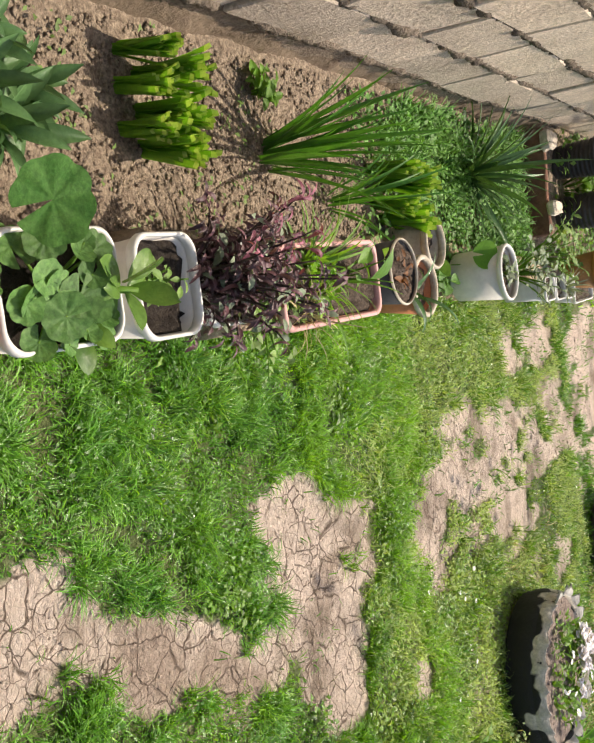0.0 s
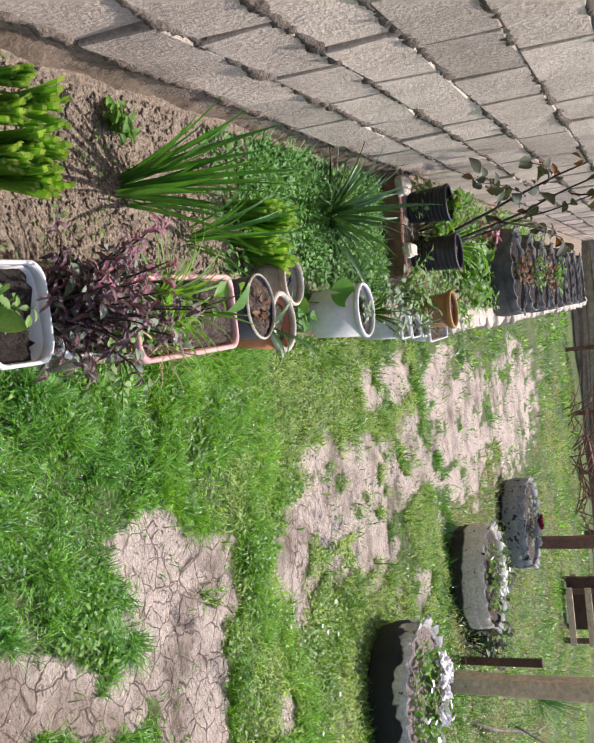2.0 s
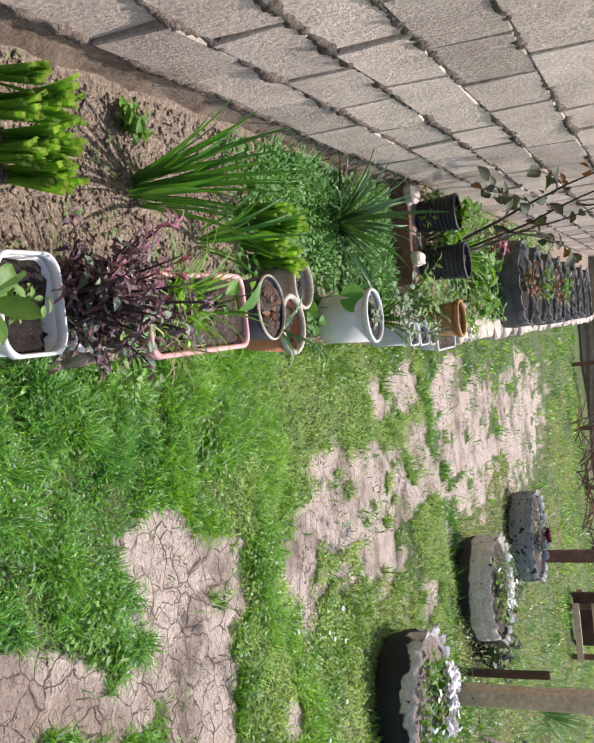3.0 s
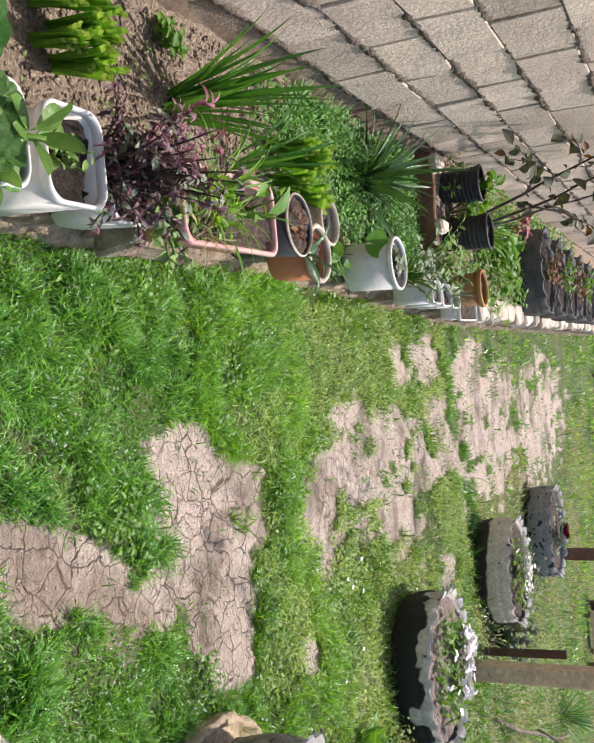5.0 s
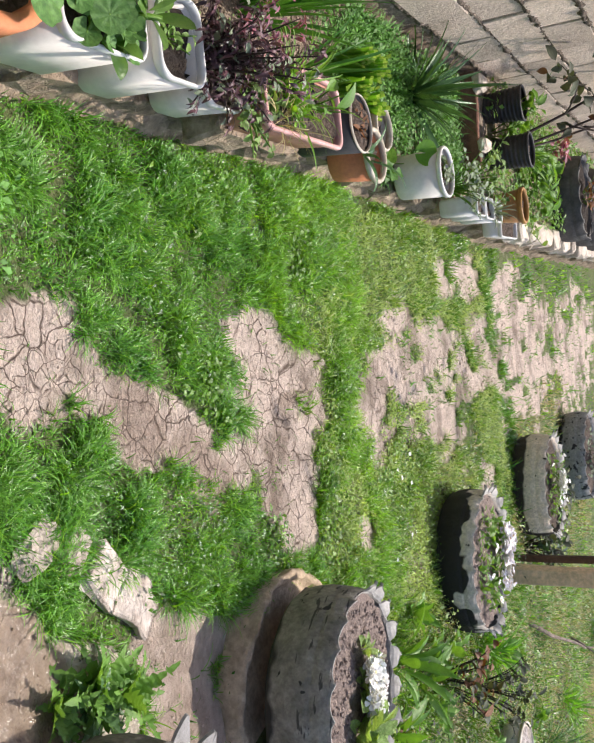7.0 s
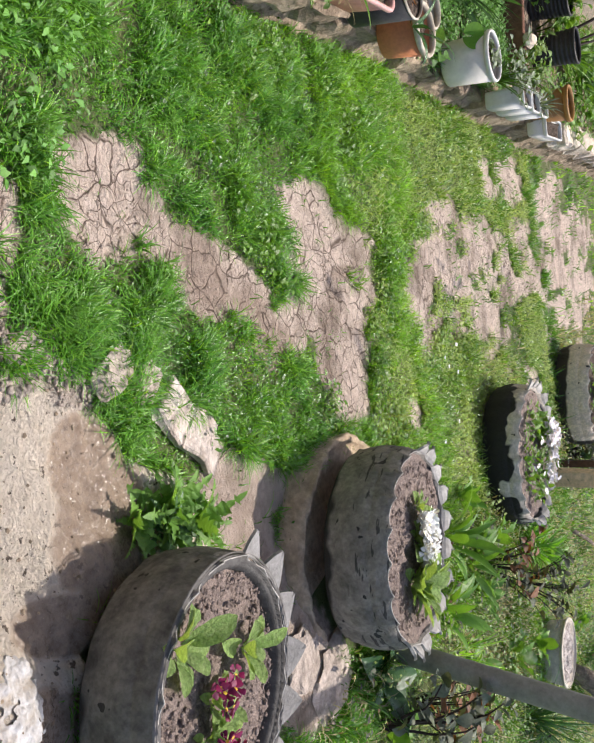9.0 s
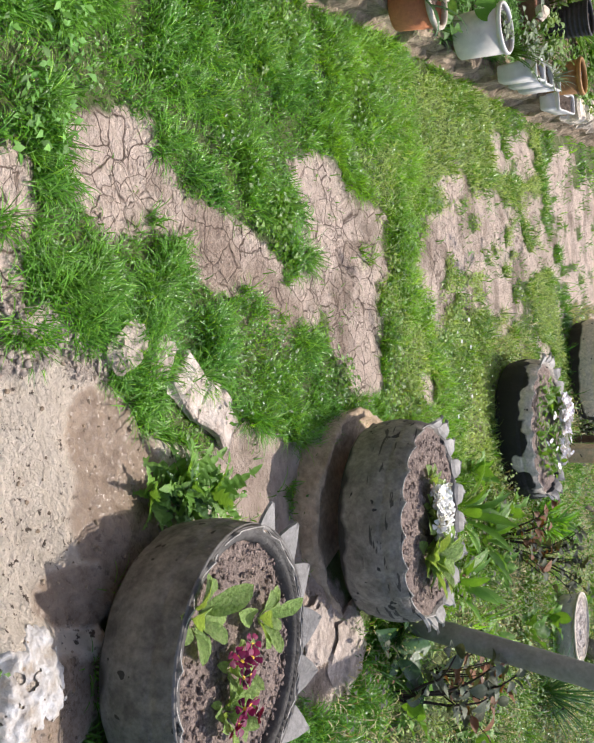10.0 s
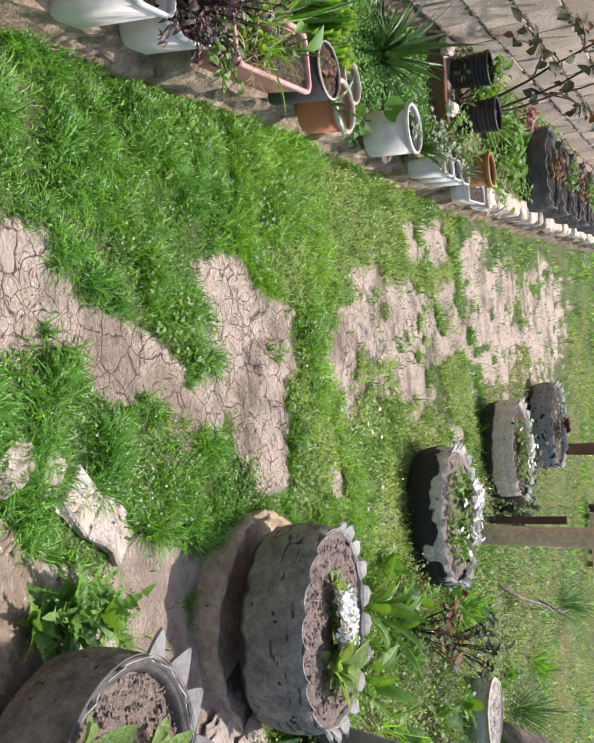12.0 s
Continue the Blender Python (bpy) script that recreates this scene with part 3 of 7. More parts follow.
def ground_material():
    m = bpy.data.materials.new("garden earth")
    m.use_nodes = True
    n, l = m.node_tree.nodes, m.node_tree.links
    b = n["Principled BSDF"]
    geo = n.new("ShaderNodeNewGeometry")

    def att(name):
        a = n.new("ShaderNodeAttribute")
        a.attribute_name = name
        return a.outputs["Fac"]

    def tex(scale, detail=6):
        t = n.new("ShaderNodeTexNoise")
        t.inputs["Scale"].default_value, t.inputs["Detail"].default_value, t.inputs["Roughness"].default_value = scale, detail, 0.65
        l.new(geo.outputs["Position"], t.inputs["Vector"])
        r = n.new("ShaderNodeMapRange")
        r.inputs["From Min"].default_value, r.inputs["From Max"].default_value = 0.33, 0.67
        l.new(t.outputs["Fac"], r.inputs["Value"])
        return r.outputs[0]

    def mixc(f, a, c):
        x = n.new("ShaderNodeMix")
        x.data_type = "RGBA"
        l.new(f, x.inputs[0])
        for s, v in ((6, a), (7, c)):
            if isinstance(v, tuple):
                x.inputs[s].default_value = (*v, 1)
            else:
                l.new(v, x.inputs[s])
        return x.outputs[2]
    clay = mixc(tex(6), (0.71, 0.57, 0.475), (0.57, 0.45, 0.37))
    clay = mixc(tex(70), clay, (0.77, 0.64, 0.55))
    clay = mixc(soft_spots(tex, n, l), clay, (0.40, 0.305, 0.24))
    dark_blotch = n.new("ShaderNodeMapRange")
    dark_blotch.inputs["From Min"].default_value, dark_blotch.inputs["From Max"].default_value = 0.45, 0.95
    l.new(tex(2.7, 4), dark_blotch.inputs["Value"])
    clay = mixc(dark_blotch.outputs[0], clay, (0.27, 0.205, 0.155))
    turf = mixc(tex(9), (0.10, 0.145, 0.036), (0.055, 0.092, 0.022))
    turf = mixc(tex(3.1), turf, (0.16, 0.185, 0.062))
    wet = mixc(tex(8), (0.80, 0.70, 0.575), (0.63, 0.535, 0.43))
    wet = mixc(tex(34), wet, (0.80, 0.70, 0.585))
    pits = n.new("ShaderNodeMapRange")
    pits.inputs["From Min"].default_value, pits.inputs["From Max"].default_value = 0.84, 1.0
    l.new(tex(52, 3), pits.inputs["Value"])
    wet = mixc(att("wet"), wet, mixc(tex(40), (0.17, 0.122, 0.087), (0.27, 0.207, 0.155)))
    wet = mixc(pits.outputs[0], wet, (0.12, 0.09, 0.066))
    col = mixc(att("bare"), turf, clay)
    # brown of the dug strip; shadow bands are painted with the same colour
    col = mixc(att("dug_shade"), col, mixc(tex(45), (0.52, 0.405, 0.325), (0.34, 0.255, 0.20)))
    col = mixc(att("mud"), col, wet)
    col = mixc(att("rim"), col, mixc(tex(30), (0.60, 0.52, 0.45), (0.40, 0.335, 0.285)))
    # shrinkage cracks: two nets, bent and broken off by chance
    bentc = n.new("ShaderNodeTexNoise")
    bentc.inputs["Scale"].default_value, bentc.inputs["Detail"].default_value = 13, 3
    l.new(geo.outputs["Position"], bentc.inputs["Vector"])
    off = n.new("ShaderNodeVectorMath")
    off.operation = "MULTIPLY_ADD"
    off.inputs[1].default_value = (0.05, 0.05, 0.0)
    l.new(bentc.outputs["Color"], off.inputs[0])
    l.new(geo.outputs["Position"], off.inputs[2])
    flat = n.new("ShaderNodeVectorMath")
    flat.operation = "MULTIPLY"
    flat.inputs[1].default_value = (1, 1, 0)
    l.new(off.outputs[0], flat.inputs[0])

    def net(scale, width, g0, g1, gscale):
        v = n.new("ShaderNodeTexVoronoi")
        v.feature = "DISTANCE_TO_EDGE"
        v.inputs["Scale"].default_value = scale
        l.new(flat.outputs[0], v.inputs["Vector"])
        r = n.new("ShaderNodeMapRange")
        r.inputs["From Min"].default_value, r.inputs["From Max"].default_value = width, width * 0.25
        l.new(v.outputs["Distance"], r.inputs["Value"])
        g = n.new("ShaderNodeMapRange")
        g.inputs["From Min"].default_value, g.inputs["From Max"].default_value = g0, g1
        l.new(tex(gscale, 3), g.inputs["Value"])
        x = n.new("ShaderNodeMath")
        x.operation = "MULTIPLY"
        l.new(r.outputs[0], x.inputs[0])
        l.new(g.outputs[0], x.inputs[1])
        return x.outputs[0]
    wide = net(14, 0.033, 0.05, 0.4, 9)
    thin = net(30, 0.034, 0.3, 0.75, 6)
    both = n.new("ShaderNodeMath")
    both.operation = "MAXIMUM"
    l.new(wide, both.inputs[0])
    l.new(thin, both.inputs[1])
    lines = n.new("ShaderNodeMath")
    lines.operation = "MULTIPLY"
    l.new(both.outputs[0], lines.inputs[0])
    l.new(att("crack"), lines.inputs[1])
    col = mixc(lines.outputs[0], col, (0.17, 0.12, 0.09))
    l.new(col, b.inputs["Base Color"])
    rr = n.new("ShaderNodeMapRange")
    rr.inputs["To Min"].default_value, rr.inputs["To Max"].default_value = 0.93, 0.2
    film = n.new("ShaderNodeMapRange")
    film.inputs["From Min"].default_value, film.inputs["From Max"].default_value = 0.53, 0.58
    l.new(tex(120, 3), film.inputs["Value"])
    puddle = n.new("ShaderNodeMath")
    puddle.operation = "MULTIPLY"
    l.new(film.outputs[0], puddle.inputs[0])
    l.new(att("wet"), puddle.inputs[1])
    l.new(puddle.outputs[0], rr.inputs["Value"])
    l.new(rr.outputs[0], b.inputs["Roughness"])
    bp = n.new("ShaderNodeBump")
    bp.inputs["Strength"].default_value, bp.inputs["Distance"].default_value = 0.9, 0.012
    soft = n.new("ShaderNodeMapRange")
    soft.inputs["To Min"].default_value, soft.inputs["To Max"].default_value = 0.9, 0.26
    l.new(att("wet"), soft.inputs["Value"])
    l.new(soft.outputs[0], bp.inputs["Strength"])
    l.new(tex(85), bp.inputs["Height"])
    lumpy = n.new("ShaderNodeBump")
    lumpy.inputs["Distance"].default_value = 0.02
    grit = n.new("ShaderNodeMath")
    grit.operation = "MULTIPLY"
    grit.inputs[1].default_value = 0.5
    dry = n.new("ShaderNodeMath")
    dry.operation = "MULTIPLY_ADD"
    dry.inputs[1].default_value, dry.inputs[2].default_value = -0.9, 1.0
    l.new(att("wet"), dry.inputs[0])
    dry2 = n.new("ShaderNodeMath")
    dry2.operation = "MULTIPLY"
    l.new(dry.outputs[0], dry2.inputs[0])
    l.new(att("mud"), dry2.inputs[1])
    l.new(dry2.outputs[0], grit.inputs[0])
    l.new(grit.outputs[0], lumpy.inputs["Strength"])
    l.new(tex(33, 5), lumpy.inputs["Height"])
    l.new(lumpy.outputs[0], bp.inputs["Normal"])
    dig = n.new("ShaderNodeBump")
    dig.invert = True
    dig.inputs["Strength"].default_value, dig.inputs["Distance"].default_value = 0.8, 0.008
    l.new(lines.outputs[0], dig.inputs["Height"])
    l.new(bp.outputs[0], dig.inputs["Normal"])
    l.new(dig.outputs[0], b.inputs["Normal"])
    return m


def crack_of(X, Y):
    return smooth_step(0.3, 0.7, bare(X, Y)) * (1 - mud(X, Y)) * (1 - 0.75 * smooth_step(2.6, 4.0, Y)) * (1 - smooth_step(0.5, 0.6, X) * (1 - smooth_step(1.8, 2.0, Y)))


def ground_z(X, Y):
    """Height of the bare surface with its cracks, lumps and trodden mud."""
    B, Mu = bare(X, Y), mud(X, Y)
    lift = smooth_step(0.0, 0.45, cells(X, Y, 0.085, 3)) * crack_of(X, Y)
    Z = land(X, Y) + 0.004 * lift + 0.006 * (fbm(X * 30, Y * 30, 2, 3) - 0.5) * B + 0.012 * (fbm(X * 9, Y * 9, 41, 2) - 0.5) * B * (1 - 0.75 * smooth_step(2.4, 3.2, Y))
    calm = 1 - 0.25 * wet_of(X, Y)
    Z = Z + Mu * (0.014 + 0.030 * calm * (fbm(X * 9, Y * 9, 4, 3) - 0.45) + 0.013 * calm * (fbm(X * 34, Y * 34, 44, 3) - 0.5) + 0.008 * (fbm(X * 85, Y * 85, 46, 2) - 0.5))
    rim = crumble(X, Y)
    return Z + rim * (0.012 + 0.018 * (fbm(X * 17, Y * 17, 48, 3) - 0.5) + 0.012 * (fbm(X * 70, Y * 70, 49, 3) - 0.5))


def wet_of(X, Y):
    """Where water stands in the trodden mud."""
    return mud(X, Y) * (1 - smooth_step(0.85, 1.1, patch(X, Y, [(0.42, 0.93, 0.10, 0.14, -30), (0.52, 0.95, 0.14, 0.14, 0), (0.58, 0.90, 0.09, 0.13, 0), (0.84, 0.66, 0.10, 0.12, 0), (0.68, 0.78, 0.06, 0.15, -20), (0.66, 0.92, 0.09, 0.13, 0)]) + 0.5 * (fbm(X * 12, Y * 12, 51, 3) - 0.5)))


def crumble(X, Y):
    """The broken grey edge of the mud towards the lawn."""
    return (1 - smooth_step(0.7, 1.1, patch(X, Y, [(0.20, 0.72, 0.07, 0.2, 0), (0.24, 0.93, 0.08, 0.12, -30)]) + 0.6 * (fbm(X * 14, Y * 14, 53, 3) - 0.5)))


def thin_lawn(x, y):
    """Dry, thin turf between the bare patches and the tyres."""
    return smooth_step(0.1, 0.3, x) * (1 - smooth_step(0.85, 1.1, x)) * smooth_step(2.3, 2.55, y) * (1 - smooth_step(3.3, 3.9, y)) * smooth_step(0.30, 0.50, fbm(x * 4, y * 4, 139, 3))


def build_ground():
    xs = axis([(-70, -12, 8), (-12, -2, 1.0), (-2, -0.35, 0.05), (-0.35, 0.85, 0.0085), (0.85, 1.3, 0.02), (1.3, 4, 0.06), (4, 12, 0.6), (12, 70, 8)])
    ys = axis([(-60, -6, 8), (-6, 0.2, 0.3), (0.2, 0.45, 0.02), (0.45, 2.55, 0.0085), (2.55, 4.6, 0.016), (4.6, 9.5, 0.04), (9.5, 14, 0.25), (14, 90, 8)])
    X, Y = np.meshgrid(xs, ys, indexing="ij")
    B, Mu = bare(X, Y), mud(X, Y)
    crack = crack_of(X, Y)
    Z = ground_z(X, Y)
    nx, ny = X.shape
    idx = np.arange(nx * ny).reshape(nx, ny)
    quads = np.stack([idx[:-1, :-1], idx[1:, :-1], idx[1:, 1:], idx[:-1, 1:]], -1).reshape(-1, 4)
    me = fast_mesh("ground", np.stack([X, Y, Z], -1).reshape(-1, 3), quads, material=ground_material())
    wet = wet_of(X, Y)
    # dug brown earth, plus patches standing in for shadows cast on the clay
    dug_shade = (1 - smooth_step(0.6, 1.15, patch(X, Y, [(0.09, 1.46, 0.10, 0.15, -42), (0.20, 1.62, 0.11, 0.13, -40), (0.29, 1.76, 0.08, 0.10, -20), (0.62, 1.05, 0.14, 0.16, 0), (0.92, 1.45, 0.32, 0.20, 0), (0.12, 2.25, 0.035, 0.14, 0)]) + 0.9 * (fbm(X * 11, Y * 11, 55, 4) - 0.5)))
    for name, arr in (("bare", np.maximum(B, 0.85 * thin_lawn(X, Y))), ("mud", Mu), ("crack", np.clip(crack, 0, 1)), ("wet", wet), ("dug_shade", dug_shade), ("rim", crumble(X, Y))):
        a = me.attributes.new(name, "FLOAT", "POINT")
        a.data.foreach_set("value", arr.astype(np.float32).ravel())
    tagged(new("ground", me), "garden ground of cracked bare clay and turf", "ground", kind="structure")


build_ground()


# ---------------------------------------------------------------- grass
def blades(name, P, length, width, lean, material, label, category, bend_more=0.6):
    """Grass: one curved three-part blade at each place of P."""
    k = len(P)
    az = RNG.uniform(0, 2 * np.pi, k) if np.isscalar(lean) else lean[1]
    ln = RNG.uniform(0.1, 1.0, k) * (lean if np.isscalar(lean) else lean[0])
    dx, dy = np.cos(az), np.sin(az)
    face = az + np.pi / 2 + RNG.uniform(-0.7, 0.7, k)
    sx, sy = np.cos(face), np.sin(face)
    V = np.zeros((k, 7, 3))
    ang = ln
    base = P.copy()
    seglen = length / 3
    for i in range(4):
        w = width * (0.9, 1.0, 0.75, 0.0)[i]
        if i < 3:
            V[:, 2 * i, 0], V[:, 2 * i, 1], V[:, 2 * i, 2] = base[:, 0] - sx * w / 2, base[:, 1] - sy * w / 2, base[:, 2]
            V[:, 2 * i + 1, 0], V[:, 2 * i + 1, 1], V[:, 2 * i + 1, 2] = base[:, 0] + sx * w / 2, base[:, 1] + sy * w / 2, base[:, 2]
        else:
            V[:, 6] = base
        base = base + np.stack([dx * np.sin(ang) * seglen, dy * np.sin(ang) * seglen, np.cos(ang) * seglen], -1)
        ang = ang + bend_more * RNG.uniform(0.4, 1.0, k)
    o = (np.arange(k) * 7)[:, None]
    quads = np.concatenate([o + np.array([[0, 1, 3, 2]]), o + np.array([[2, 3, 5, 4]])])
    tris = o + np.array([[4, 5, 6]])
    me = fast_mesh(name, V.reshape(-1, 3), quads, tris, material)
    return tagged(new(name, me), label, category, kind="stuff")


def scatter(n, x0, x1, y0, y1, keep):
    x, y = RNG.uniform(x0, x1, n), RNG.uniform(y0, y1, n)
    ok = RNG.uniform(0, 1, n) < keep(x, y)
    x, y = x[ok], y[ok]
    return np.stack([x, y, land(x, y) - 0.004], -1)


def edge_x(y):
    """Line of the bed's kerb."""
    return -0.655 + 0.018 * np.clip(y, 0, 2.6) + 0.066 * np.clip(y - 2.6, 0, 2.6) + 0.02 * np.clip(y - 5.2, 0, 8)


TYRES_AT = [(0.87, 0.97, 0.25), (0.92, 1.95, 0.30), (1.04, 3.64, 0.28), (1.075, 5.40, 0.28), (1.23, 7.26, 0.32)]


def turf(x, y):
    g = (1 - bare(x, y)) * (1 - mud(x, y)) * (x > edge_x(y) + 0.03)
    for cx, cy, r in TYRES_AT + [(2.20, 4.15, 0.28)]:
        g = g * (np.hypot(x - cx, y - cy) > r)
    return g


def clump(x, y):
    """Where the grass stands in thick cushions."""
    return smooth_step(0.36, 0.66, fbm(x * 6.5, y * 6.5, 61, 3))


def cover(x, y):
    """How likely a blade is, thinning out over the borders of bare earth and on the weedy side."""
    d = earth(x, y)
    g = (np.hypot((x - 0.76) / 0.12, (y - 0.57) / 0.16) > 1) * smooth_step(0.88, 1.22, d + 0.4 * (fbm(x * 40, y * 40, 15, 2) - 0.5)) * (1 - mud(x, y)) * (x > edge_x(y) + 0.015)
    for cx, cy, r in TYRES_AT:
        g = g * (np.hypot(x - cx, y - cy) > r)
    weedy = smooth_step(0.7, 1.15, x) * smooth_step(2.3, 2.9, y)
    g = g * (1 - 0.55 * thin_lawn(x, y))
    return g * (1 - 0.35 * weedy) * (0.40 + 0.60 * clump(x, y)) * (0.55 + 0.45 * smooth_step(0.35, 0.6, fbm(x * 23, y * 23, 147, 2)))


def grow():
    for n, box, size, hi in ((390000, (-0.68, 1.5, 0.45, 2.9), 0.92, 1.05), (125000, (-0.62, 3.4, 2.9, 5.4), 1.45, 1.1), (85000, (-0.6, 5.0, 5.4, 14.0), 2.2, 1.6)):
        P = scatter(n, *box, cover)
        x, y = P[:, 0], P[:, 1]
        k = len(P)
        c = clump(x, y)
        length = (0.022 + 0.042 * c) * RNG.uniform(0.5, 1.45, k) * hi * (0.55 + 0.9 * fbm(x * 19, y * 19, 145, 2))
        width = RNG.uniform(0.0021, 0.0042, k) * size
        swirl = 2 * np.pi * fbm(x * 9, y * 9, 71, 2) * 3.5 + RNG.normal(0, 1.3, k)
        lean = 0.65 + 1.0 * fbm(x * 9, y * 9, 73, 2)
        if size > 1.5:
            # thin and patchy far off
            hold = RNG.uniform(0, 1, k) < 0.25 + 0.75 * smooth_step(0.40, 0.56, fbm(x * 2.2, y * 1.1, 77, 3))
            P, x, y, length, width, swirl, lean = P[hold], x[hold], y[hold], length[hold], width[hold], swirl[hold], lean[hold]
            k = len(P)
        deep = RNG.uniform(0, 1, k) < np.clip(smooth_step(0.40, 0.60, fbm(x * 3.2 + 7, y * 3.2, 75, 3)) * (1 - 0.55 * smooth_step(1.8, 2.5, y)) + 0.8 * (1 - smooth_step(1.1, 1.7, y)) * (1 - smooth_step(0.1, 0.4, x)) + 0.55 * (1 - smooth_step(1.8, 2.2, y)), 0, 1) * 0.9 * (1 - 0.8 * smooth_step(2.2, 2.6, y) * smooth_step(-0.1, 0.2, x) * (1 - smooth_step(3.6, 4.5, y))) + 0.55 * smooth_step(4.0, 5.5, y)
        for pick, m, label in ((~deep, L_GRASS, "bright yellowish-green uncut lawn grass"), (deep, L_GRASS2, "deep green tufts of uncut lawn grass")):
            blades("grass", P[pick], length[pick], width[pick], (lean[pick], swirl[pick]), m, label, "grass", 0.6)
    P = scatter(80000, 0.55, 5.0, 1.3, 13.0, lambda x, y: np.clip(turf(x, y), 0, 1) * 0.8 * smooth_step(0.42, 0.58, fbm(x * 3, y * 2, 81, 3)) * smooth_step(0.55, 1.1, x + 0.1 * y))
    k = len(P)
    blades("grass", P, RNG.uniform(0.025, 0.08, k), RNG.uniform(0.003, 0.006, k), 1.1, L_DRYWEED, "pale yellowish straggling grass", "grass")
    P = scatter(14000, -0.35, 0.95, 0.8, 9.8, lambda x, y: (bare(x, y) > 0.2) * smooth_step(0.60, 0.66, fbm(x * 9, y * (9 - 4 * (y > 3)), 91, 3) + 0.045 * (y > 3)))
    k = len(P)
    blades("grass", P, RNG.uniform(0.012, 0.045, k) * (1 + 0.4 * (P[:, 1] > 3)), RNG.uniform(0.002, 0.0045, k) * (1 + 0.5 * (P[:, 1] > 3)), 1.1, L_GRASS2, "sparse grass tufts on bare clay", "grass")


def rough_turf():
    """Coarser grass over the rest of the garden."""
    P = scatter(30000, -0.6, 6.0, -3.0, 2.0, lambda x, y: (1 - mud(x, y)) * ((y < 0.5) | (x > 1.5)) * (x > edge_x(y) + 0.03) * (0.35 + 0.65 * clump(x, y)))
    blades("grass", P, RNG.uniform(0.03, 0.08, len(P)), RNG.uniform(0.005, 0.009, len(P)), 1.0, L_GRASS, "uncut grass towards the near end of the garden", "grass")


rough_turf()


def small_leaves(name, P, size, material, label, category="weeds", lift=0.03):
    """Small pointed weed leaves at all angles."""
    k = len(P)
    az, el = RNG.uniform(0, 2 * np.pi, k), RNG.uniform(0.05, 0.9, k)
    s = RNG.uniform(0.6, 1.3, k) * size
    d = np.stack([np.cos(az) * np.cos(el), np.sin(az) * np.cos(el), np.sin(el)], -1)
    side = np.stack([-np.sin(az), np.cos(az), RNG.uniform(-0.35, 0.35, k)], -1)
    up = np.array([[0, 0, 1.0]])
    p = P + up * RNG.uniform(0.0, lift, k)[:, None]
    V = np.zeros((k, 6, 3))
    V[:, 0] = p
    V[:, 1] = p + d * (0.4 * s)[:, None] - side * (0.26 * s)[:, None] + up * (0.05 * s)[:, None]
    V[:, 2] = p + d * (0.45 * s)[:, None]
    V[:, 3] = p + d * (0.4 * s)[:, None] + side * (0.26 * s)[:, None] + up * (0.05 * s)[:, None]
    V[:, 4] = p + d * s[:, None] - up * (0.22 * s)[:, None]
    o = (np.arange(k) * 6)[:, None]
    tris = np.concatenate([o + np.array([[0, 2, 1]]), o + np.array([[0, 3, 2]]), o + np.array([[1, 2, 4]]), o + np.array([[2, 3, 4]])])
    me = fast_mesh(name, V.reshape(-1, 3), None, tris, material)
    return tagged(new(name, me), label, category, kind="stuff")


grow()
small_leaves("lawn_weeds", scatter(42000, -0.6, 2.6, 0.5, 5.0, lambda x, y: turf(x, y) * smooth_step(0.38, 0.6, fbm(x * 5, y * 5, 101, 3))), 0.015, L_GRASS2,
             "small green broadleaf weeds among the grass", lift=0.05)
small_leaves("lawn_weeds", scatter(20000, 1.1, 4.5, 2.0, 9.0, lambda x, y: turf(x, y) * smooth_step(0.36, 0.5, fbm(x * 2.6, y * 2.6, 111, 3))), 0.024, L_WEED,
             "patchy bright green weeds beyond the tyre planters", lift=0.09)
small_leaves("lawn_weeds", scatter(15000, 1.15, 4.5, 1.5, 9.0, lambda x, y: turf(x, y) * smooth_step(0.45, 0.56, fbm(x * 3.3, y * 3.3, 113, 3))), 0.018, L_DRYWEED,
             "yellowish straggling weeds beyond the tyre planters", lift=0.12)
P = scatter(34000, 0.5, 5.0, 2.6, 14.0, lambda x, y: turf(x, y) * smooth_step(0.45, 0.6, fbm(x * 2.7, y * 1.6, 127, 3)) * smooth_step(3.6, 5.0, x * 1.6 + y))
blades("grass", P, RNG.uniform(0.03, 0.10, len(P)), RNG.uniform(0.003, 0.006, len(P)), 1.2, L_STRAW, "straw-coloured dry grass on the far lawn", "dry grass")
P = scatter(80000, -0.5, 1.3, 1.7, 5.0, lambda x, y: turf(x, y) * smooth_step(2.05, 2.6, y + 0.8 * (fbm(x * 4, y * 4, 179, 2) - 0.5)) * np.maximum(np.maximum(smooth_step(0.40, 0.6, fbm(x * 3.7, y * 3.7, 137, 3)), 0.8 * smooth_step(2.0, 2.7, y) * (1 - smooth_step(-0.1, 0.15, x)) * (1 - smooth_step(3.8, 4.4, y))), 0.25 * smooth_step(0.1, 0.4, x) * smooth_step(2.2, 2.5, y) * (1 - smooth_step(3.4, 4.0, y))))
P[:, 2] += RNG.uniform(0.006, 0.03, len(P))
blades("grass", P, RNG.uniform(0.02, 0.05, len(P)), RNG.uniform(0.0022, 0.0042, len(P)), 1.7, L_DRYGRASS, "yellowing grass towards the bed", "grass")
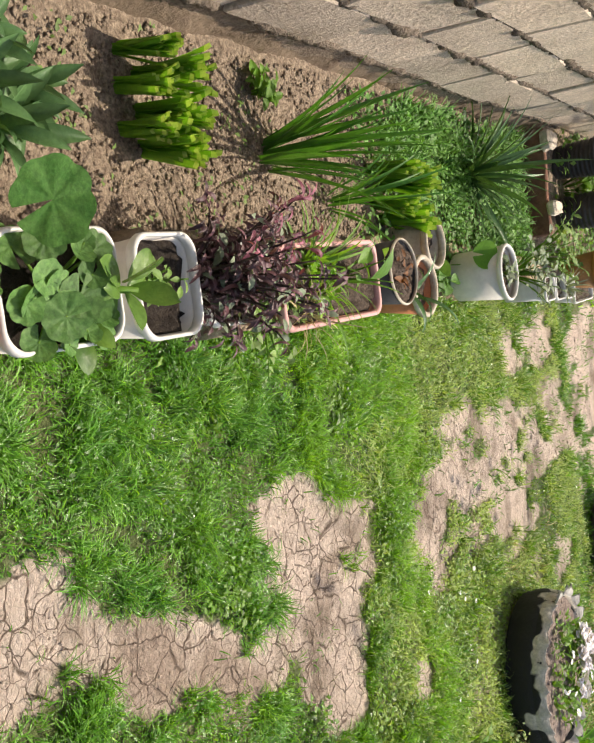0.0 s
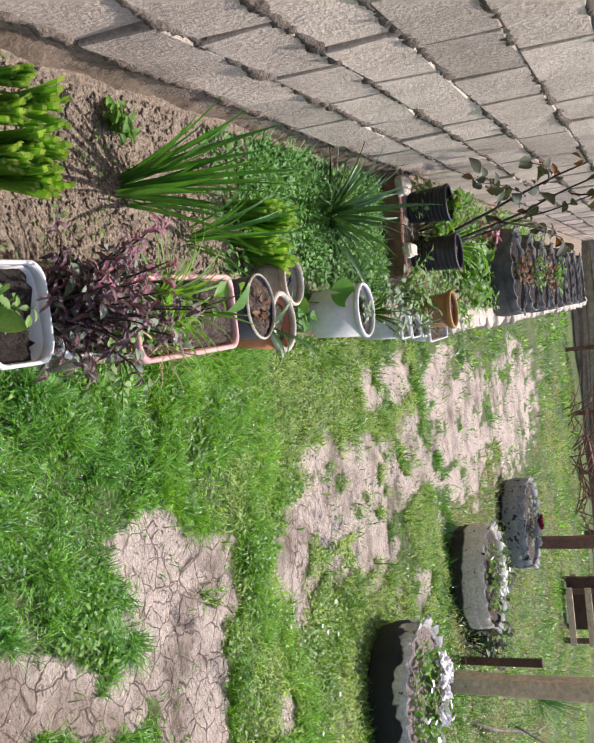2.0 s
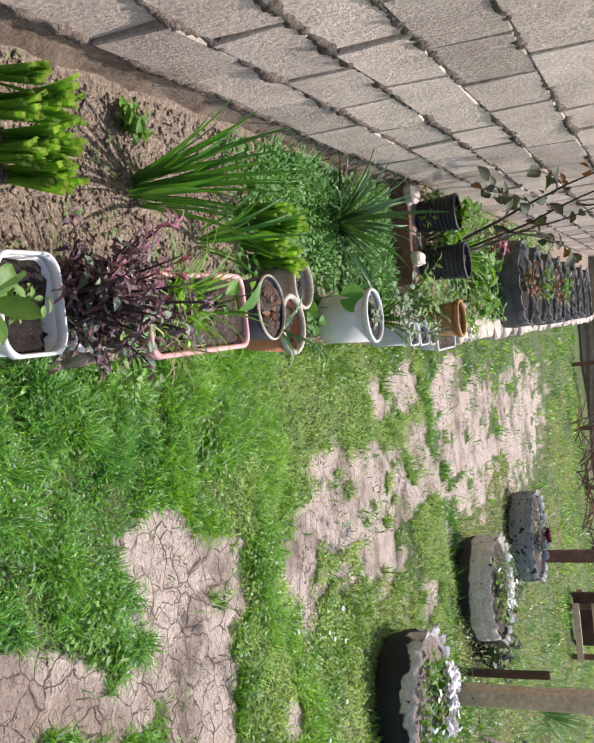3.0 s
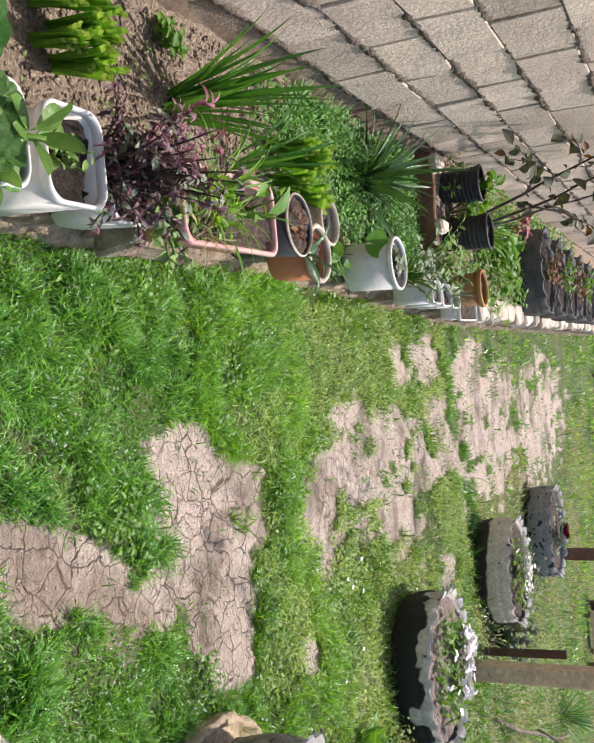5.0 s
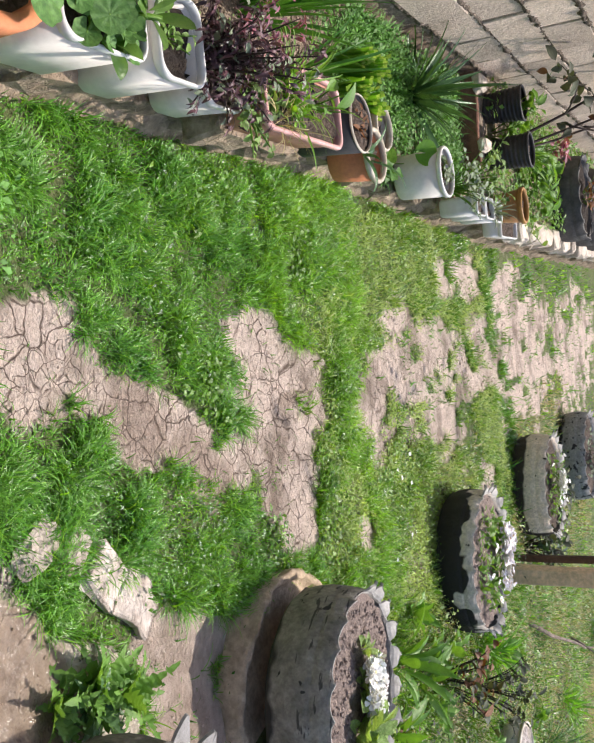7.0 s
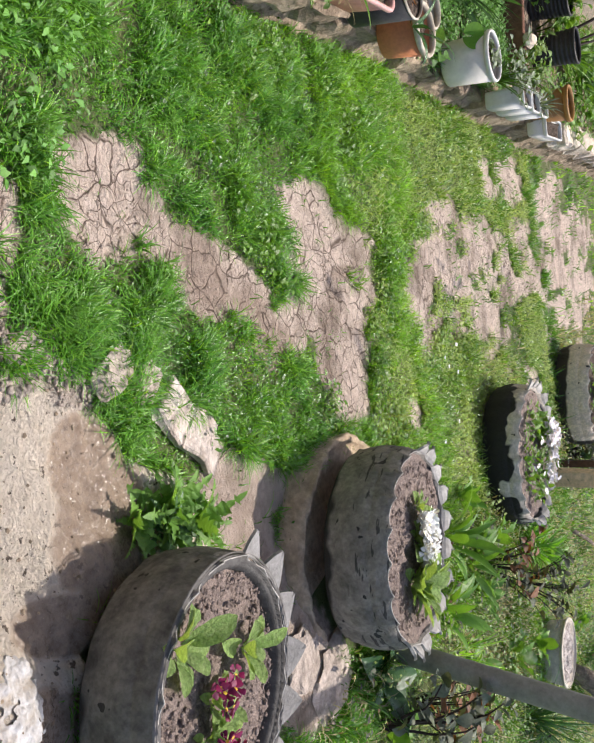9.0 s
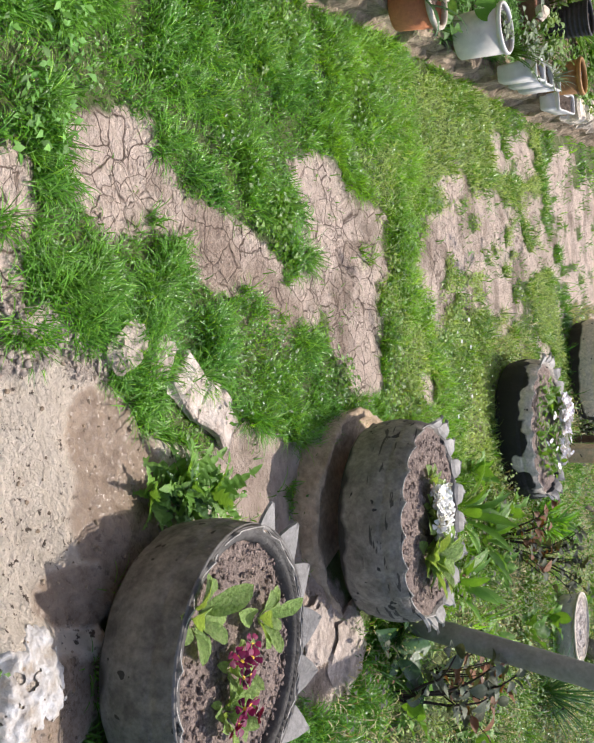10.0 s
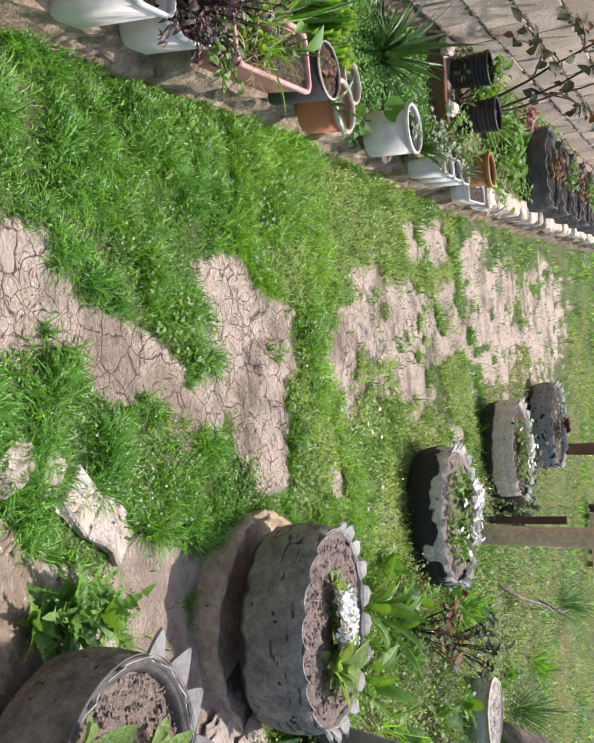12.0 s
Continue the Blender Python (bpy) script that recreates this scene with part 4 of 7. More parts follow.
P = scatter(34000, 1.15, 4.2, 1.5, 8.5, lambda x, y: turf(x, y) * (0.12 + 0.88 * smooth_step(0.40, 0.56, fbm(x * 3.9, y * 3.1, 181, 3))))
P[:, 2] += RNG.uniform(0.01, 0.05, len(P))
blades("grass", P, RNG.uniform(0.02, 0.06, len(P)), RNG.uniform(0.003, 0.005, len(P)), 1.7, L_STRAW, "matted straw-coloured grass on the weedy side", "dry grass")
P = scatter(16000, 1.1, 4.5, 1.5, 9.5, lambda x, y: turf(x, y) * smooth_step(0.44, 0.6, fbm(x * 2.1, y * 2.1, 117, 3)))
blades("grass", P, RNG.uniform(0.06, 0.17, len(P)), RNG.uniform(0.003, 0.006, len(P)), 0.8, L_GRASS2, "taller rough grass on the weedy side", "grass")
small_leaves("lawn_weeds", scatter(9000, 1.15, 3.6, 1.5, 6.5, lambda x, y: turf(x, y) * smooth_step(0.45, 0.58, fbm(x * 3.1, y * 3.1, 171, 3))), 0.020, L_LIME,
             "light yellow-green weeds in the rough grass", lift=0.10)
small_leaves("lawn_weeds", scatter(2500, 1.15, 3.6, 1.5, 6.5, lambda x, y: turf(x, y) * smooth_step(0.50, 0.62, fbm(x * 3.7, y * 3.7, 173, 3))), 0.022, L_RUST,
             "rusty dead leaves among the weeds", lift=0.09)
small_leaves("lawn_weeds", scatter(6000, 1.15, 3.6, 1.5, 6.5, lambda x, y: turf(x, y) * smooth_step(0.48, 0.58, fbm(x * 2.9, y * 2.9, 175, 3))), 0.028, L_DARKVINE,
             "dusky green weed leaves beyond the tyre planters", lift=0.13)
small_leaves("lawn_weeds", scatter(900, -0.5, -0.08, 0.55, 1.1, lambda x, y: turf(x, y) * smooth_step(0.42, 0.55, fbm(x * 9, y * 9, 177, 3))), 0.024, L_BEDWEED,
             "dark green leafy weeds at the near end of the lawn", lift=0.06)
small_leaves("clover", scatter(24000, -0.55, 0.9, 1.3, 3.4, lambda x, y: turf(x, y) * smooth_step(1.3, 1.8, y) * smooth_step(0.55, 0.68, fbm(x * 4.3, y * 4.3, 119, 3))), 0.022, L_GRASS,
             "patches of clover-like leaves in the lawn", lift=0.04)

small_leaves("lawn_weeds", scatter(60000, 0.1, 1.1, 2.3, 3.9, lambda x, y: turf(x, y) * thin_lawn(x, y) * (0.25 + 0.75 * smooth_step(0.40, 0.55, fbm(x * 11, y * 11, 149, 3)))), 0.017, L_LIME,
             "low mat of yellow-green weeds on thin turf", lift=0.025)


def daisy(x, y, turn):
    """A small white flower on a short stalk."""
    root = thing("daisy", (x, y, float(land(x, y))), "small white daisy in thin turf", "flower", "daisies in the lawn", turn=turn)
    h = rnd(0.03, 0.05)
    part("stem", tube("stem", [(0, 0, -0.005), (0.003, 0, h * 0.6), (0.0, 0.004, h)], [0.0012, 0.0011, 0.001], L_WEED, 5), root)
    part("flower_head", DAISY_HEAD, root, "white petals round a yellow eye", m=aim((0, 0.004, h), 0, rnd(-25, 25)))


DAISY_HEAD = flower_mesh("flower_head", 0.009, F_WHITE, F_YELLOW, n=9, cup=0.1, split=0.9)
for _ in range(7):
    daisy(rnd(0.35, 0.85), rnd(2.35, 3.3), rnd(0, 360))


# a lump of eight faces
LUMP = (np.array([(1, 0, 0), (-1, 0, 0), (0, 1, 0), (0, -1, 0), (0, 0, 1), (0, 0, -1)], float),
        np.array([(0, 2, 4), (2, 1, 4), (1, 3, 4), (3, 0, 4), (2, 0, 5), (1, 2, 5), (3, 1, 5), (0, 3, 5)]))


def clay_crumbs():
    n = 4500
    x, y = RNG.uniform(-0.35, 0.9, n * 6), RNG.uniform(0.8, 8.0, n * 6)
    ok = (bare(x, y) > 0.5) & (RNG.uniform(0, 1, n * 6) < smooth_step(0.40, 0.62, fbm(x * 8, y * 8, 129, 3)))
    x, y = x[ok][:n], y[ok][:n]
    n = len(x)
    iv, it = LUMP
    r = 0.0015 + 0.005 * RNG.uniform(0, 1, n) ** 4 * (1 + 0.8 * (y > 2.8))
    V = iv[None] * RNG.uniform(0.65, 1.3, (n, len(iv), 1)) * RNG.uniform(0.6, 1.3, (n, 1, 3)) * np.array([1, 1, 0.6]) * r[:, None, None] + np.stack([x, y, ground_z(x, y) + r * 0.1], -1)[:, None, :]
    T = it[None] + (np.arange(n) * len(iv))[:, None, None]
    me = fast_mesh("clay_crumbs", V.reshape(-1, 3), None, T.reshape(-1, 3), M_CLAY, smooth=False)
    tagged(new("clay_crumbs", me), "loose crumbs of dry clay on bare earth", "clay crumbs", kind="stuff")


clay_crumbs()


# ---------------------------------------------------------------- raised bed
def bed_z(x, y):
    x, y = np.asarray(x, float), np.asarray(y, float)
    z = 0.085 + 0.115 * smooth_step(4.12, 4.2, y) + 0.02 * smooth_step(-1.0, -1.22, x)
    return z + 0.02 * (fbm(x * 6, y * 6, 121, 3) - 0.5)


def build_bed():
    xs = axis([(-1.30, -0.44, 0.011)])
    ys = axis([(-2.9, 0.9, 0.05), (0.9, 3.2, 0.011), (3.2, 6.0, 0.03), (6, 14.5, 0.15)])
    X, Y = np.meshgrid(xs, ys, indexing="ij")
    Z = bed_z(X, Y) + 0.013 * (fbm(X * 30, Y * 30, 131, 3) - 0.5) + 0.009 * (fbm(X * 80, Y * 80, 133, 2) - 0.5)
    limit = edge_x(Y) - 0.03
    X = np.minimum(X, limit)
    nx, ny = X.shape
    idx = np.arange(nx * ny).reshape(nx, ny)
    quads = np.stack([idx[:-1, :-1], idx[1:, :-1], idx[1:, 1:], idx[:-1, 1:]], -1).reshape(-1, 4)
    me = fast_mesh("bed_soil", np.stack([X, Y, Z], -1).reshape(-1, 3), quads, material=M_SOIL)
    tagged(new("bed_soil", me), "crumbly brown soil of the raised bed along the wall", "soil", kind="structure")
    # clods lying on it
    n = 24000
    cx, cy = RNG.uniform(-1.2, -0.66, n), RNG.uniform(0.9, 4.0, n)
    iv, it = LUMP
    r = 0.0016 + 0.0075 * RNG.uniform(0, 1, n) ** 4
    shape = iv[None] * RNG.uniform(0.6, 1.3, (n, len(iv), 1)) * RNG.uniform(0.7, 1.3, (n, 1, 3)) * np.array([1, 1, 0.55])
    V = shape * r[:, None, None] + np.stack([cx, cy, bed_z(cx, cy) + r * 0.3], -1)[:, None, :]
    T = it[None] + (np.arange(n) * len(iv))[:, None, None]
    me = fast_mesh("clods", V.reshape(-1, 3), None, T.reshape(-1, 3), M_CLOD, smooth=False)
    tagged(new("clods", me), "loose lumps of dry brown soil", "soil clods", kind="stuff")
    small = np.stack([RNG.uniform(-1.18, -0.6, 9000), RNG.uniform(2.4, 4.05, 9000)], -1)
    keep = RNG.uniform(0, 1, 9000) < 0.6 * smooth_step(0.35, 0.6, fbm(small[:, 0] * 6, small[:, 1] * 6, 149, 3)) + 0.1 + smooth_step(2.6, 2.95, small[:, 1])
    small = small[keep]
    P = np.stack([small[:, 0], small[:, 1], bed_z(small[:, 0], small[:, 1])], -1)
    small_leaves("bed_weeds", P, 0.024, L_BEDWEED, "dense small green weeds covering the bed soil", lift=0.06)
    up = np.stack([RNG.uniform(-1.18, -0.52, 9000), RNG.uniform(4.2, 9.0, 9000)], -1)
    up = up[fbm(up[:, 0] * 5, up[:, 1] * 5, 147, 3) > 0.40]
    small_leaves("bed_weeds", np.stack([up[:, 0], up[:, 1], bed_z(up[:, 0], up[:, 1])], -1), 0.04, L_CANNA, "lush green weeds on the upper bed", lift=0.09)
    gx, gy = RNG.uniform(-1.19, -0.6, 15000), RNG.uniform(2.4, 4.06, 15000)
    gk = RNG.uniform(0, 1, 15000) < smooth_step(0.35, 0.6, fbm(gx * 5, gy * 5, 145, 3)) * smooth_step(2.5, 2.9, gy)
    gx, gy = gx[gk], gy[gk]
    blades("bed_grass", np.stack([gx, gy, bed_z(gx, gy)], -1), RNG.uniform(0.04, 0.12, len(gx)), RNG.uniform(0.004, 0.007, len(gx)), 0.9, L_BEDWEED, "green grass tufts growing in the raised bed", "grass")
    few = np.stack([RNG.uniform(-1.2, -0.75, 1500), RNG.uniform(1.0, 2.6, 1500)], -1)
    few = few[fbm(few[:, 0] * 7, few[:, 1] * 7, 141, 3) > 0.60]
    small_leaves("bed_weeds", np.stack([few[:, 0], few[:, 1], bed_z(few[:, 0], few[:, 1])], -1), 0.016, L_WEED, "scattered seedlings on brown soil", lift=0.015)


build_bed()


# ---------------------------------------------------------------- block wall
WALL_X = -1.22
COURSES = (0.225, 0.415, 0.602, 0.787, 0.992, 1.18, 1.37, 1.56, 1.75, 1.94, 2.13)


def build_wall():
    core = slab_box("wall_west", 0.16, 23.0, 2.12, M_MORTAR, chamfer=0)
    wall = new("wall_west", core)
    wall.location = (WALL_X - 0.010 - 0.08, 8.5, 0.0)
    tagged(wall, "rough grey concrete block garden wall with messy mortar", "wall", kind="structure")
    # uneven muddy footing under the first course
    xs, ys = np.linspace(0, 1, 13), np.arange(-2.9, 14.9, 0.022)
    S, Y = np.meshgrid(xs, ys, indexing="ij")
    X = WALL_X - 0.02 + 0.05 * (1 - S) ** 1.5 + 0.05 * (fbm(Y * 3.1, S * 2, 151, 3) - 0.45) + 0.028 * (fbm(Y * 13, S * 5, 153, 3) - 0.5)
    Z = -0.02 + S * 0.245 + 0.02 * (fbm(Y * 4, S * 0 + 3, 155, 2) - 0.5)
    idx = np.arange(S.size).reshape(S.shape)
    quads = np.stack([idx[:-1, :-1], idx[:-1, 1:], idx[1:, 1:], idx[1:, :-1]], -1).reshape(-1, 4)
    me = fast_mesh("footing", np.stack([X, Y, Z], -1).reshape(-1, 3), quads, material=M_PLINTH)
    ob = new("footing", me)
    tagged(ob, "earth-stained rough footing at the foot of the block wall", "footing", kind="structure")
    # squeezed-out bed joints
    for k, z in enumerate(COURSES[:9]):
        V, F = [], []
        ys = np.arange(0.2, 13.0, 0.011 if k < 5 else 0.05)
        pts, rad = [], []
        for y in ys:
            g = noise.noise((y * 11, z * 9, 1.5)) + 0.8 * noise.noise((y * 37, z * 9, 7.5)) + 0.6 * noise.noise((y * 90, z * 9, 2.5))
            dz = 0.010 * noise.noise((y * 5, z * 7, 3.0)) + 0.006 * noise.noise((y * 41, z * 7, 3.0))
            pts.append((WALL_X - 0.0105 + 0.004 * g, y, z + dz))
            rad.append(max(0.013, 0.0155 + 0.007 * g))
        tube_into(V, F, pts, rad, 6)
        me = mesh_of("mortar_joint", [(p[0] + 0.006 * noise.noise((p[1] * 60, p[2] * 60, p[0] * 60)), p[1], p[2] + 0.006 * noise.noise((p[1] * 60 + 9, p[2] * 60, p[0] * 60))) for p in V], F, M_BEAD)
        part("mortar_joint", me, wall, m=Matrix.Translation(-wall.location))
    shapes = []
    for i in range(6):
        bm = bmesh.new()
        bmesh.ops.create_cube(bm, size=1.0)
        for v in bm.verts:
            v.co = Vector((v.co.x * 0.06, v.co.y * 0.389, v.co.z * 0.186)) + noise.noise_vector(v.co * 5 + Vector((i * 9, 0, 0))) * 0.006
        bmesh.ops.bevel(bm, geom=bm.edges[:], offset=0.004, segments=1, affect="EDGES")
        me = bpy.data.meshes.new("block")
        bm.to_mesh(me)
        bm.free()
        me.materials.append(M_BLOCK)
        shapes.append(me)
    offs = (0.07, 0.20, 0.08, 0.22, 0.05, 0.25, 0.1, 0.3, 0.0, 0.2)
    for k in range(len(COURSES) - 1):
        z0, z1 = COURSES[k], COURSES[k + 1]
        y = -2.8 + offs[k] + 0.2
        while y < 14.6:
            if (k < 6 and y < 11) or k < 4:
                part("block", random.choice(shapes), wall,
                     m=Matrix.Translation(Vector((WALL_X - 0.028 + rnd(-0.005, 0.005), y, (z0 + z1) / 2 + rnd(-0.003, 0.003))) - wall.location) @
                     Euler((radians(rnd(-0.7, 0.7)), radians(rnd(-1, 1)), radians(rnd(-1.0, 1.0)))).to_matrix().to_4x4() @
                     Matrix.Diagonal((1, 1, (z1 - z0) / 0.19, 1)))
            y += 0.4 + rnd(-0.006, 0.006)
    slab = slab_box("wall_coping", 0.24, 23.0, 0.06, M_BLOCK, chamfer=0.01)
    ob = new("wall_coping", slab)
    ob.location = (WALL_X - 0.09, 8.5, 2.125)
    tagged(ob, "grey concrete coping along the wall", "coping", kind="structure")


build_wall()


# ---------------------------------------------------------------- kerb of the bed
def build_kerb():
    kerb = thing("kerb", (0, 0, 0), "rough tan stone and mortar edge of the raised bed", "kerb", kind="structure")
    shapes = [slab_box("kerb_stone", 0.15, 0.30, 0.24, M_KERB, chamfer=0.010, rough=0.028, seed=i + 1, cuts=4) for i in range(6)]
    y = -2.8
    while y < 14.2:
        ln = rnd(0.22, 0.36)
        yc = y + ln / 2
        h = 0.12 + 0.06 * float(smooth_step(3.9, 4.5, yc)) + rnd(-0.012, 0.010)
        part("kerb_stone", random.choice(shapes), kerb,
             m=Matrix.Translation((float(edge_x(yc)) - 0.075 + rnd(-0.006, 0.006), yc, h - 0.24)) @ Euler((rnd(-0.02, 0.02), rnd(-0.04, 0.04), rnd(-0.03, 0.03))).to_matrix().to_4x4() @
             Matrix.Diagonal((1, ln / 0.28, 1, 1)))
        y += ln
    # sloping mortar and earth filling at the foot
    ys, ss = np.arange(-2.8, 14.2, 0.016), np.linspace(0, 1, 14)
    S, Y = np.meshgrid(ss, ys, indexing="ij")
    X = edge_x(Y) - 0.01 + 0.045 * S ** 2 + 0.04 * (fbm(Y * 4, S * 2.5, 161, 3) - 0.5) + 0.036 * (fbm(Y * 18, S * 5, 163, 3) - 0.5)
    top = 0.112 + 0.05 * smooth_step(4.0, 4.5, Y)
    Z = top * (1 - S) ** 0.8 + land(X, Y) * S - 0.02 * S + 0.02 * (fbm(Y * 7, S * 3, 165, 2) - 0.5)
    idx = np.arange(S.size).reshape(S.shape)
    quads = np.stack([idx[:-1, :-1], idx[1:, :-1], idx[1:, 1:], idx[:-1, 1:]], -1).reshape(-1, 4)
    part("mortar_fill", fast_mesh("mortar_fill", np.stack([X, Y, Z], -1).reshape(-1, 3), quads, material=M_KERB), kerb)
    pale = [slab_box("pale_stone", 0.13, 0.2, 0.13, M_PALESTONE, chamfer=0.014, rough=0.03, seed=i + 20, cuts=2) for i in range(5)]
    y = 4.9
    while y < 14.0:
        ln = rnd(0.13, 0.3)
        part("pale_stone", random.choice(pale), kerb,
             m=Matrix.Translation((float(edge_x(y + ln / 2)) - 0.05 + rnd(-0.01, 0.01), y + ln / 2, 0.10 + rnd(-0.01, 0.015))) @ Euler((rnd(-0.06, 0.06), rnd(-0.08, 0.08), rnd(-0.1, 0.1))).to_matrix().to_4x4() @
             Matrix.Diagonal((1, ln / 0.2, 1, 1)))
        y += ln + 0.01
    step = thing("earth_step", (-0.97, 4.11, 0.05), "brown plank holding back the upper level of the bed", "plank")
    part("plank", slab_box("plank", 0.46, 0.035, 0.165, M_REDWOOD, chamfer=0.005, rough=0.01, seed=3, cuts=3), step)
    part("cap_stone", slab_box("cap_stone", 0.07, 0.08, 0.05, M_PALESTONE, chamfer=0.01, rough=0.02, seed=4, cuts=2), step, "pale stone chip", m=Matrix.Translation((-0.17, 0.0, 0.165)))
    part("cap_stone", slab_box("cap_stone", 0.06, 0.10, 0.04, M_PALESTONE, chamfer=0.01, rough=0.02, seed=5, cuts=2), step, "pale stone chip", m=Matrix.Translation((0.12, 0.0, 0.165)))


build_kerb()


# ---------------------------------------------------------------- planters
def soil_disc(r, z, material, seed=0, lump=0.012, n=28, rings=5):
    V, F = [(0, 0, z + 0.004)], []
    for k in range(rings):
        q = (k + 1) / rings
        for i in range(n):
            a = 2 * math.pi * i / n
            x, y = r * q * math.cos(a), r * q * math.sin(a)
            V.append((x, y, z + lump * noise.noise((x * 25, y * 25, seed)) + lump * 0.8 * noise.noise((x * 75, y * 75, seed)) - 0.008 * q * q))
    for i in range(n):
        F.append((0, 1 + i, 1 + (i + 1) % n))
        for k in range(rings - 1):
            a, b = 1 + k * n + i, 1 + k * n + (i + 1) % n
            F.append((a, a + n, b + n, b))
    return mesh_of("soil", V, F, material)


def rounded_rect(sx, sy, r, n=7):
    out = []
    for cx, cy, a0 in ((sx / 2 - r, sy / 2 - r, 0), (-sx / 2 + r, sy / 2 - r, 90), (-sx / 2 + r, -sy / 2 + r, 180), (sx / 2 - r, -sy / 2 + r, 270)):
        for i in range(n + 1):
            a = radians(a0 + 90 * i / n)
            out.append((cx + r * math.cos(a), cy + r * math.sin(a)))
    return out


def loft(loops):
    V, F = [], []
    n = len(loops[0])
    for lp in loops:
        V += lp
    for k in range(len(loops) - 1):
        for i in range(n):
            j = (i + 1) % n
            F.append((k * n + i, k * n + j, (k + 1) * n + j, (k + 1) * n + i))
    return V, F


def trough(name, at, sx, sy, h, material, label, rim=0.005, taper=0.85, turn=0.0, rim_mat=None, soil=M_POTSOIL, corner=0.035, fill=0.016):
    root = thing(name, at, label, "planter", turn=turn)
    ring = lambda q, z, grow=0.0: [(x * q + math.copysign(grow, x), y * (1 - (1 - q) * sx / sy) + math.copysign(grow, y), z) for x, y in rounded_rect(sx, sy, corner)]
    V, F = loft([ring(taper * 0.9, 0.0), ring(taper, 0.004), ring(1.0, h - 0.02), ring(0.97, h - 0.02), ring(taper * 0.96, 0.02)])
    F.append(tuple(reversed(range(len(rounded_rect(sx, sy, corner))))))
    part("body", mesh_of("body", V, F, material), root)
    V, F = loft([ring(1.0, h - 0.022, 0.001), ring(1.0, h - 0.014, rim), ring(1.0, h - 0.004, rim), ring(1.0, h, rim - 0.003), ring(0.985, h - 0.001, 0), ring(0.97, h - 0.012, 0), ring(1.0, h - 0.022, 0.001)])
    part("rim", mesh_of("rim", V, F, rim_mat or material), root)
    lp = rounded_rect(sx * 0.955, sy * 0.965, corner)
    V, F = [(0, 0, h - fill)], []
    n, rings = len(lp), 9
    for k in range(rings):
        q = (k + 1) / rings
        V += [(x * q, y * q, h - fill + 0.016 * noise.noise((x * q * 40, y * q * 40, at[1])) + 0.010 * noise.noise((x * q * 110, y * q * 110, at[1])) - 0.006 * q) for x, y in lp]
    for i in range(n):
        F.append((0, 1 + i, 1 + (i + 1) % n))
        for k in range(rings - 1):
            a, b = 1 + k * n + i, 1 + k * n + (i + 1) % n
            F.append((a, a + n, b + n, b))
    part("soil", mesh_of("soil", V, F, soil), root)
    return root


def round_pot(name, at, r, h, material, label, taper=0.75, rim=0.008, rim_h=0.025, rim_mat=None, soil=M_POTSOIL, ribs=0, tilt=(0, 0), fill=0.03, wall=0.005):
    root = thing(name, at, label, "pot")
    root.rotation_euler = (radians(tilt[0]), radians(tilt[1]), 0)
    prof = [(0.001, 0.0), (r * taper * 0.96, 0.0), (r * taper, 0.005)]
    if ribs:
        for i in range(ribs):
            z0 = 0.008 + (h - rim_h - 0.01) * i / ribs
            dz = (h - rim_h - 0.01) / ribs
            q = taper + (1 - taper) * (i + 0.5) / ribs
            prof += [(r * q * 0.965, z0 + dz * 0.15), (r * q * 1.012, z0 + dz * 0.4), (r * q * 1.012, z0 + dz * 0.7), (r * q * 0.965, z0 + dz * 0.9)]
    prof += [(r - 0.001, h - rim_h), (r - wall, h - rim_h), (r * taper - wall, 0.012)]
    V, F = lathe(prof, 36)
    part("body", mesh_of("body", V, F, material), root)
    prof = [(r - wall, h - rim_h - 0.002), (r + rim, h - rim_h), (r + rim, h - 0.004), (r + rim - 0.004, h), (r - wall, h), (r - wall - 0.002, h - rim_h - 0.002)]
    V, F = lathe(prof + [prof[0]], 36)
    part("rim", mesh_of("rim", V, F, rim_mat or material), root)
    part("soil", soil_disc((r - wall) * 0.99, h - fill, soil, seed=r * 100, lump=0.018, n=40, rings=9), root)
    return root


KERB_TOP = 0.125
trough("trough_planter", (-0.69, 1.0, KERB_TOP), 0.16, 0.225, 0.215, M_GREYPL, "white plastic trough planter holding a geranium", rim_mat=M_WHITE, soil=M_DARKSOIL, fill=0.028)
trough("trough_planter", (-0.68, 1.235, KERB_TOP), 0.16, 0.15, 0.215, M_GREYPL, "white plastic trough planter with fleshy-leaved plant", rim_mat=M_WHITE, soil=M_DARKSOIL, fill=0.028)
trough("trough_planter", (-0.675, 1.485, KERB_TOP), 0.15, 0.15, 0.16, M_GREYPL, "pale grey trough planter under purple foliage", rim_mat=M_WHITE)
trough("trough_planter", (-0.652, 1.81, KERB_TOP + 0.085), 0.158, 0.43, 0.122, M_TERRAPL, "terracotta plastic trough planter with a salmon pink rim", rim_mat=M_PINK, corner=0.03, rim=0.009)
for y, ln in ((1.70, 0.20), (1.915, 0.21)):
    stone = new("stone_block", slab_box("stone_block", 0.15, ln, 0.12, M_KERB, chamfer=0.01, rough=0.02, seed=int(y * 10), cuts=4))
    stone.location = (-0.648, y, KERB_TOP - 0.034)
    tagged(stone, "rough pale stone carrying the terracotta trough", "stone", "stones under the trough")
